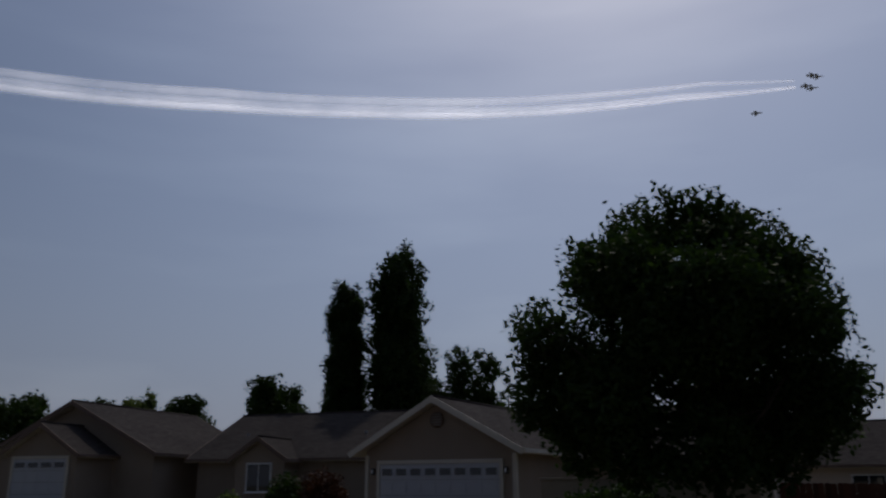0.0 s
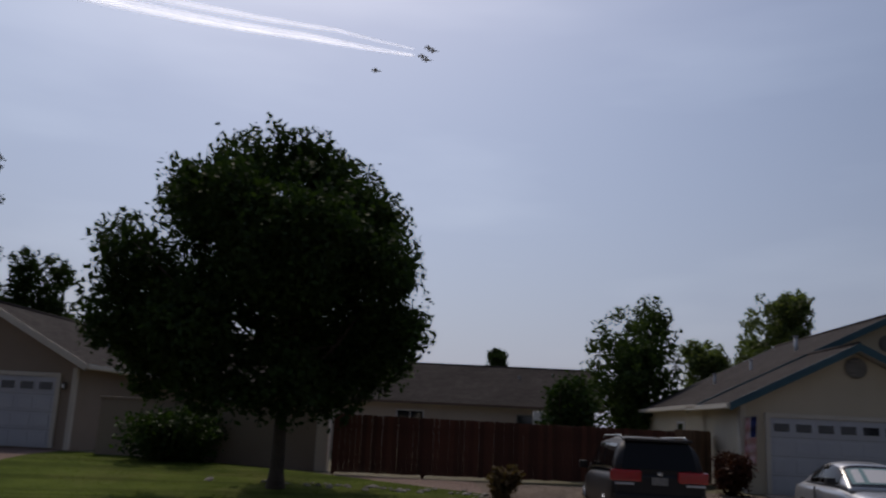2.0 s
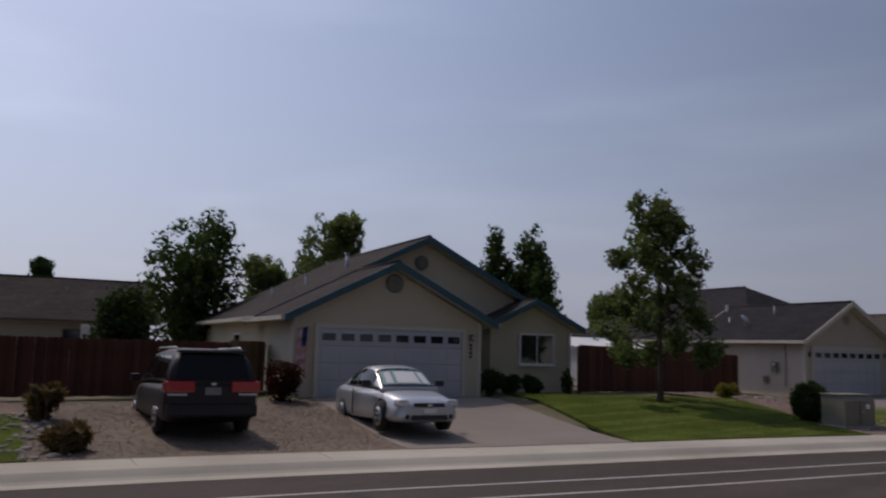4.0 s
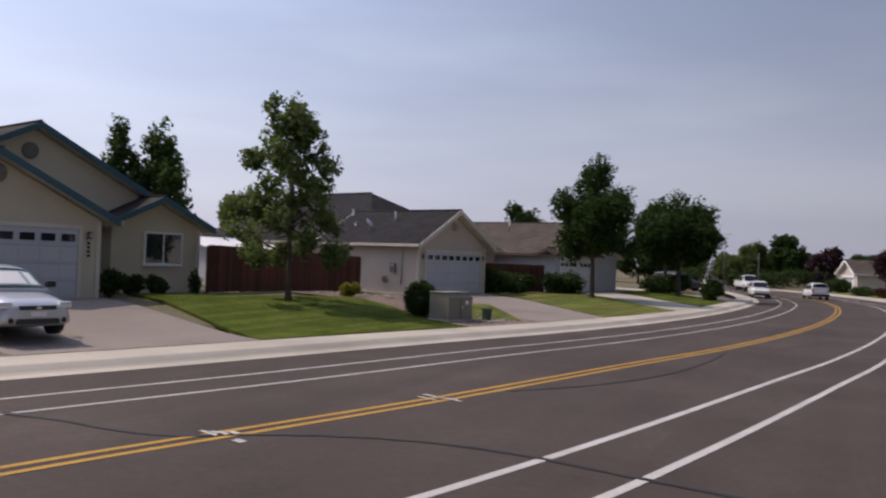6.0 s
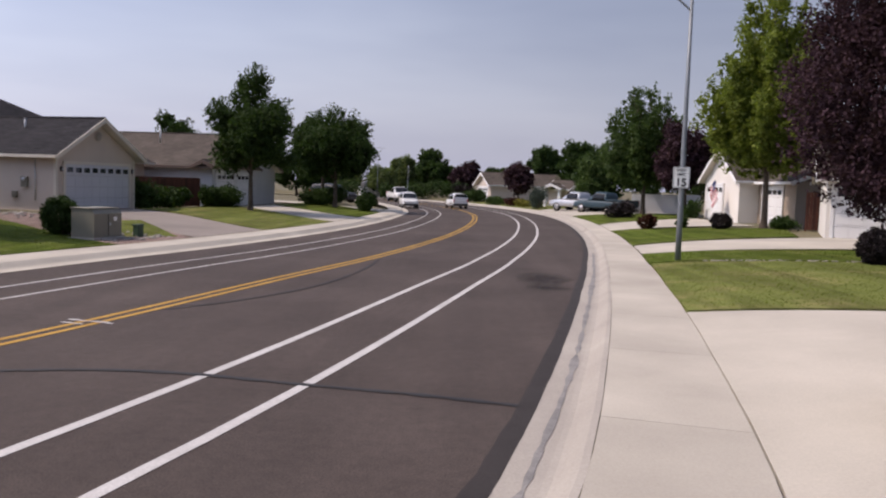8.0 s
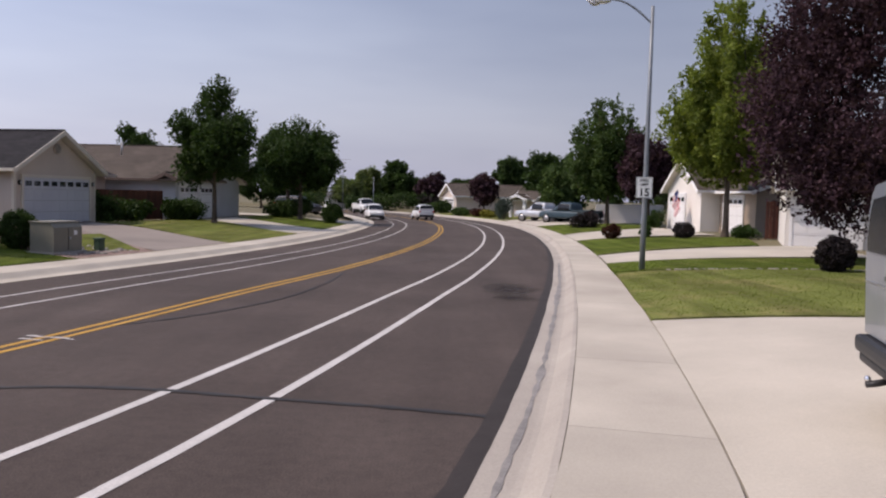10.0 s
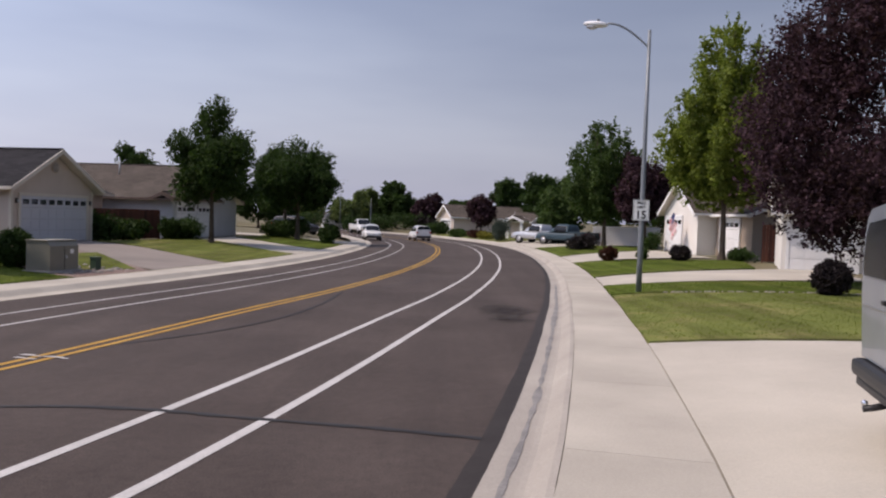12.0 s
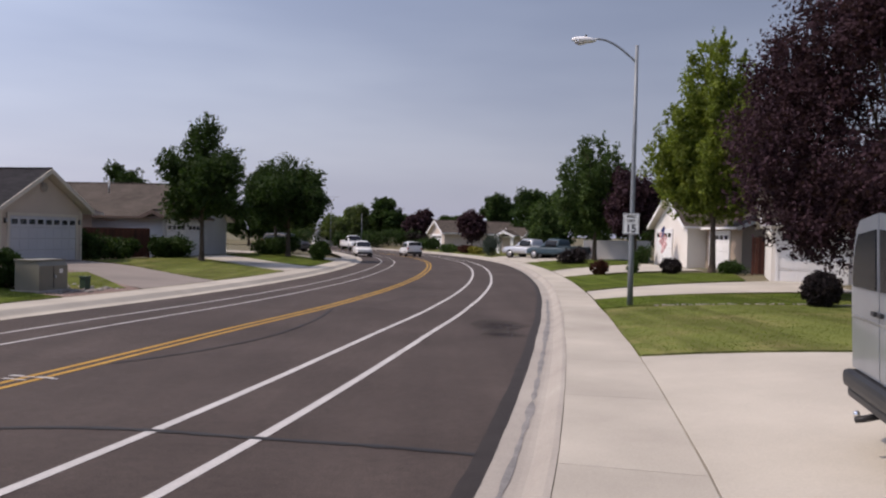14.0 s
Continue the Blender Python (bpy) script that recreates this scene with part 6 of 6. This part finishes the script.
def speed_sign():
    s = thing("speed_sign", Matrix.Translation((5.74, 23.76, 2.62)) @ pose(0, 0, 0, 0, 0, -10), "white speed limit sign strapped to the lamp post", "sign")
    part("plate", boxed(-0.23, 0.23, 0, 0.006, -0.30, 0.30), SIGN_WHITE, s)
    for a0, a1, c0, c1 in ((-0.215, 0.215, 0.275, 0.285), (-0.215, 0.215, -0.285, -0.275), (-0.215, -0.205, -0.275, 0.275), (0.205, 0.215, -0.275, 0.275)):
        part("border", boxed(a0, a1, -0.003, -0.0005, c0, c1), INK, s)
    face = pose(0, -0.003, 0, 90, 0, 0)
    text_mesh("SPEED", 0.10, Matrix.Translation((0, -0.004, 0.205)) @ face, s, "lettering")
    text_mesh("LIMIT", 0.10, Matrix.Translation((0, -0.004, 0.085)) @ face, s, "lettering")
    text_mesh("15", 0.31, Matrix.Translation((0, -0.004, -0.145)) @ face, s, "lettering")
    for z in (-0.2, 0.2):
        part("strap", boxed(-0.11, 0.11, 0.008, 0.04, z - 0.015, z + 0.015), STEEL, s)


speed_sign()


def utility_cabinet():
    x, y = place(23.5, -8.6)
    c = thing("utility_cabinet", Matrix.Translation((x, y, rise(x, y))) @ pose(0, 0, 0, 0, 0, 76), "grey-green transformer cabinet on a concrete pad", "utility box")
    part("pad", boxed(-0.75, 0.75, -0.5, 0.55, -0.12, 0.06, 0.02), CONCRETE_OLD, c)
    part("body", extruded([Vector((-0.62, -0.40, 0.06)), Vector((-0.62, 0.42, 0.06)), Vector((-0.62, 0.42, 0.92)), Vector((-0.62, -0.28, 0.92)), Vector((-0.62, -0.40, 0.78))], Vector((1.24, 0, 0))), UTILITY, c)
    part("lid", boxed(-0.65, 0.65, -0.30, 0.45, 0.922, 0.96, 0.01), UTILITY, c)
    part("door_seam", boxed(-0.006, 0.006, -0.412, -0.401, 0.1, 0.76), BLACK, c)
    part("latch", boxed(0.04, 0.10, -0.43, -0.402, 0.42, 0.5, 0.005), STEEL, c)
    part("warning_label", boxed(0.25, 0.4, -0.408, -0.402, 0.55, 0.68), SIGN_WHITE, c)
    part("warning_label", boxed(0.623, 0.628, -0.05, 0.12, 0.6, 0.78), SIGN_WHITE, c)


utility_cabinet()


def pedestal_box():
    x, y = place(25.2, -8.2)
    c = thing("pedestal_box", Matrix.Translation((x, y, rise(x, y))) @ pose(0, 0, 0, 0, 0, 76), "small dark green cable pedestal in the rocks", "utility box")
    part("body", boxed(-0.13, 0.13, -0.11, 0.11, -0.05, 0.36, 0.02), GREEN_BOX, c)
    part("cap", boxed(-0.15, 0.15, -0.13, 0.13, 0.362, 0.42, 0.02), GREEN_BOX, c)


pedestal_box()


def wavy_flag(name, m, w, h, label, folds=3, n=24):
    """A striped flag hanging from a short staff, with a dark canton."""
    f = thing(name, m, label, "flag")
    def sheet(nm, x0, x1, z0, z1, mat, off):
        verts, faces = [], []
        for i in range(n + 1):
            for k in range(3):
                x = x0 + (x1 - x0) * i / n
                z = z0 + (z1 - z0) * k / 2
                verts.append((x * 0.86, 0.06 * math.sin(x / w * folds * math.tau) + off, z - 0.22 * x))
        for i in range(n):
            for k in range(2):
                faces.append((i * 3 + k, i * 3 + k + 1, (i + 1) * 3 + k + 1, (i + 1) * 3 + k))
        raw(nm, verts, faces, mat, f, smooth=True)
    for i in range(13):
        sheet("stripe", 0, w, -h * (i + 1) / 13, -h * i / 13, RED if i % 2 == 0 else CLOTH_WHITE, 0)
    sheet("canton", 0, w * 0.42, -h * 7 / 13, 0, NAVY, -0.008)
    sheet("canton", 0, w * 0.42, -h * 7 / 13, 0, NAVY, 0.008)
    bm = bmesh.new()
    tube(bm, [(-0.02, 0.35, -h * 1.25), (-0.02, 0, 0.05)], 0.014, 6)
    part("staff", bm, STEEL, f)
    return f


wavy_flag("flag", pose(-21.85, 12.45, 2.72, 0, 78, 60), 1.5, 0.30, "faded red and white flag hanging limp by the garage", 4)
wavy_flag("flag", pose(14.8, 52.6, 3.05, 0, 50, -80), 1.5, 0.9, "red and white striped flag by the white garage", 2)


def rock_mesh(rng, r):
    bm = bmesh.new()
    bmesh.ops.create_icosphere(bm, subdivisions=2, radius=r)
    off = Vector(rng.uniform(-9, 9, 3))
    for v in bm.verts:
        v.co *= 1 + 0.35 * noise.noise(v.co / r * 0.9 + off)
        v.co.z *= 0.62
    me = bpy.data.meshes.new("rock")
    bm.to_mesh(me)
    bm.free()
    me.materials.append(ROCK)
    return me


def rock_rows():
    rng = np.random.default_rng(21)
    shapes = [rock_mesh(rng, 0.12) for _ in range(6)]
    spots = []
    for i in range(46):
        spots.append((rng.uniform(-3.5, 2.3), -12.25 + rng.normal() * 0.16, rng.uniform(0.4, 0.85)))
    for i in range(60):
        spots.append((2.35 + rng.normal() * 0.35, rng.uniform(-12.2, -7.5), rng.uniform(0.4, 0.95)))
    for i in range(110):
        spots.append((25.62 + rng.normal() * 0.05, rng.uniform(9.3, 17.5), rng.uniform(0.2, 0.4)))
    for i in range(70):
        spots.append((rng.uniform(22.8, 26.2), rng.uniform(-9.5, -7.5), rng.uniform(0.4, 1.0)))
    for i in range(60):
        spots.append((rng.uniform(25.5, 32), rng.uniform(-17.5, -13.0), rng.uniform(0.4, 1.0)))
    for q, u, k in spots:
        x, y = place(q, u)
        ob = tagged(new("rock", shapes[rng.integers(6)]), "pale rounded landscape rock on the ground", "rock", "landscape rocks")
        ob.matrix_world = Matrix.LocRotScale((x, y, rise(x, y) + 0.02), Euler((0, 0, rng.uniform(0, 6))), (k, k * rng.uniform(0.7, 1.2), k))


rock_rows()


def gravel_stones():
    """Loose stones spread over the gravel yard and the rock beds."""
    rng = np.random.default_rng(22)
    for mat, corners, count, label in ((GRAVEL, [(2.2, -7.4), (8.5, -7.4), (8.5, -14.6), (1.6, -14.2)], 9000, "loose brown gravel stones"), (PINK_GRAVEL, [(22.5, -7.4), (26.4, -7.4), (34.4, -15.0), (24.9, -18.0)], 8000, "loose pinkish gravel stones")):
        (s0, u0), (s1, u1), (s2, u2), (s3, u3) = corners
        verts, faces = [], []
        for i in range(count):
            a, b = rng.random(2)
            q = (1 - a) * ((1 - b) * s0 + b * s1) + a * ((1 - b) * s3 + b * s2)
            u = (1 - a) * ((1 - b) * u0 + b * u1) + a * ((1 - b) * u3 + b * u2)
            x, y = place(q, u)
            z = height(q, u) + 0.012
            r = rng.uniform(0.014, 0.036)
            c = len(verts)
            t = rng.uniform(0, 6)
            for k in range(4):
                verts.append((x + r * math.cos(t + k * 1.57) * rng.uniform(0.7, 1.2), y + r * math.sin(t + k * 1.57) * rng.uniform(0.7, 1.2), z))
            verts.append((x, y, z + r * 0.5))
            faces += [(c + k, c + (k + 1) % 4, c + 4) for k in range(4)]
        tagged(raw("gravel", verts, faces, mat), label, "gravel", kind="stuff")


gravel_stones()


def garden_shed():
    s = thing("garden_shed", pose(-28.2, 31.5, 0.45, 0, 0, 78), "low white shed roof behind the red fence", "shed")
    part("shed_wall", boxed(0, 5, 0, 3, -0.2, 1.95), SIDING_GREY, s)
    part("shed_roof", extruded([Vector((-0.2, -0.3, 1.9)), Vector((5.2, -0.3, 1.9)), Vector((5.2, 3.2, 2.45)), Vector((-0.2, 3.2, 2.45))], Vector((0, 0, 0.08))), WHITE, s)


garden_shed()


def white_box():
    b = thing("wall_box", pose(-30.2, 8.6, 2.0, 0, 0, 80), "white panel showing over the fence", "panel")
    part("panel", boxed(-0.3, 0.3, 0, 0.12, 0.0, 0.68, 0.02), WHITE, b)
    part("post", boxed(-0.05, 0.05, 0.03, 0.1, -1.9, 0.0), WHITE, b)


white_box()


def far_pole(az, d, tall, label):
    x, y = far_point(az, d)
    p = thing("utility_pole", Matrix.Translation((x, y, rise(x, y))), label, "pole")
    bm = bmesh.new()
    tube(bm, [(0, 0, -0.2), (0, 0, tall)], [0.045, 0.03], 8)
    part("pole", bm, POLE_GREY, p)
    part("cap", boxed(-0.05, 0.05, -0.05, 0.05, tall, tall + 0.10, 0.02), WHITE, p)


far_pole(7.0, 105, 6.0, "slim grey pole beyond the trees")
far_pole(4.9, 100, 4.2, "slim pale pole at the bend")


# ---- the aeroplanes and their smoke ----
SMOKE_M, sn, sl, sb = shader("white smoke", 1.0, 0, 0)
sb.inputs["Base Color"].default_value = (0.92, 0.92, 0.93, 1)
s_tr = sn.new("ShaderNodeBsdfTranslucent")
s_tr.inputs["Color"].default_value = (0.95, 0.95, 0.96, 1)
s_clear = sn.new("ShaderNodeBsdfTransparent")
s_mix, s_out = sn.new("ShaderNodeMixShader"), sn.new("ShaderNodeMixShader")
s_co = sn.new("ShaderNodeTexCoord").outputs["Object"]
s_fac = ramp(sn, sl, noise_of(sn, sl, s_co, 0.012, 4, 0.55), (0.45,) * 3, (0.85,) * 3, 0.3, 0.7)
s_uv = sn.new("ShaderNodeUVMap")
s_uv.uv_map = "across"
s_sep = sn.new("ShaderNodeSeparateXYZ")
sl.new(s_uv.outputs[0], s_sep.inputs[0])
s_edge = sn.new("ShaderNodeValToRGB")
s_edge.color_ramp.interpolation = "EASE"
s_edge.color_ramp.elements[0].color, s_edge.color_ramp.elements[1].color = (0, 0, 0, 1), (0, 0, 0, 1)
s_core = s_edge.color_ramp.elements.new(0.45)
s_core.color = (1, 1, 1, 1)
s_far = s_edge.color_ramp.elements.new(0.6)
s_far.color = (1, 1, 1, 1)
s_thin = sn.new("ShaderNodeBsdfTransparent")
s_thin.inputs["Color"].default_value = (0.52, 0.52, 0.52, 1)
s_add = sn.new("ShaderNodeAddShader")
sl.new(s_sep.outputs[1], s_edge.inputs[0])
s_fac = mixed(sn, sl, 1.0, s_fac, s_edge.outputs[0], "MULTIPLY")
s_mix.inputs[0].default_value = 0.85
sl.new(sb.outputs[0], s_mix.inputs[1]), sl.new(s_tr.outputs[0], s_mix.inputs[2])
sl.new(s_fac, s_out.inputs[0])
sl.new(s_mix.outputs[0], s_add.inputs[0]), sl.new(s_thin.outputs[0], s_add.inputs[1])
sl.new(s_clear.outputs[0], s_out.inputs[1]), sl.new(s_add.outputs[0], s_out.inputs[2])
sl.new(s_out.outputs[0], sn["Material Output"].inputs["Surface"])
JET_GREY = plain("grey aircraft paint", (0.48, 0.48, 0.50), 0.5)


def sky_point(az, el, d=900.0):
    x, y = far_point(az, d)
    return Vector((x, y, 2.2 + d * math.tan(radians(el))))


def jet(az, el, turn):
    p = sky_point(az, el)
    j = thing("jet_aircraft", Matrix.Translation(p) @ pose(0, 0, 0, -28, 3, turn) @ Matrix.Scale(0.8, 4), "grey fighter jet flying in formation", "aircraft", "jets in formation")
    bm = bmesh.new()
    tube(bm, [(-7.0, 0, 0), (-5.5, 0, 0), (0, 0, 0.1), (3.5, 0, 0.2), (6.0, 0, 0), (8.0, 0, -0.1)], [0.55, 0.75, 0.95, 0.85, 0.55, 0.06], 14)
    part("fuselage", bm, JET_GREY, j)
    for sd in (-1, 1):
        part("wing", extruded([Vector((2.2, sd * 0.6, 0)), Vector((-2.2, sd * 4.9, 0)), Vector((-3.4, sd * 4.9, 0)), Vector((-3.2, sd * 0.6, 0))], Vector((0, 0, 0.14))), JET_GREY, j)
        part("tailplane", extruded([Vector((-4.6, sd * 0.5, 0)), Vector((-6.4, sd * 2.7, -0.2)), Vector((-7.2, sd * 2.7, -0.2)), Vector((-7.0, sd * 0.5, 0))], Vector((0, 0, 0.1))), JET_GREY, j)
    part("fin", extruded([Vector((-3.6, -0.05, 0.7)), Vector((-6.0, -0.05, 3.3)), Vector((-7.2, -0.05, 3.3)), Vector((-6.6, -0.05, 0.6))], Vector((0, 0.1, 0))), JET_GREY, j)
    bm = bmesh.new()
    bmesh.ops.create_uvsphere(bm, u_segments=12, v_segments=8, radius=1, matrix=Matrix.Translation((4.0, 0, 0.8)) @ Matrix.Diagonal((1.7, 0.45, 0.5, 1)))
    part("canopy", bm, GLASS_CAR, j)


for az, el in ((82.73, 25.17), (83.05, 25.34), (83.49, 24.75), (83.16, 24.54), (86.86, 23.58)):
    jet(az, el, az)


def smoke(az0, track, r0, r1, seed, label):
    """A long bowed veil of smoke behind the aeroplanes, widening with its age; track: (azimuth, elevation) pairs."""
    rng = np.random.default_rng(seed)
    n, m = 90, 14
    spine, rad = [], []
    for i in range(n + 1):
        t = i / n
        az = az0 + (150 - az0) * t
        spine.append(sky_point(az, float(np.interp(az, [q[0] for q in track], [q[1] for q in track]))))
        rad.append((r0 + (r1 - r0) * min(1, t * 2.4) ** 0.8) * (1 + 0.015 * rng.normal()))
    verts, faces, uvs = [], [], []
    for i, c in enumerate(spine):
        d = (spine[min(i + 1, n)] - spine[max(i - 1, 0)]).normalized()
        up = (sun_dir - d * sun_dir.dot(d)).normalized()
        side = d.cross(up)
        for k in range(m + 1):
            g = radians(-78 + 156 * k / m)
            verts.append(c + (up * math.cos(g) + side * math.sin(g)) * rad[i])
            uvs.append((i / n, k / m))
    w = m + 1
    faces = [(i * w + k, i * w + k + 1, (i + 1) * w + k + 1, (i + 1) * w + k) for i in range(n) for k in range(m)]
    ob = raw("smoke_trail", verts, faces, SMOKE_M, smooth=True)
    layer = ob.data.uv_layers.new(name="across")
    for lp in ob.data.loops:
        layer.data[lp.index].uv = uvs[lp.vertex_index]
    tagged(ob, label, "smoke", "smoke trails")


MAIN_TRACK = [(84, 24.75), (92, 25.28), (104, 25.22), (115, 25.2), (126, 24.85), (140, 23.8), (150, 22.9)]
for dy, r0, r1, sd in ((0.0, 2.2, 11.0, 1), (-0.16, 1.6, 7.0, 3)):
    smoke(84.2, [(a, e + dy * min(1, (a - 83) / 8)) for a, e in MAIN_TRACK], r0, r1, sd, "white smoke trail behind the jets")
smoke(84.2, [(84, 25.15), (90, 25.9), (98, 26.0), (115, 25.9), (126, 25.6), (140, 24.5), (150, 23.5)], 1.5, 9.0, 5, "thinner white smoke trail behind the jets")
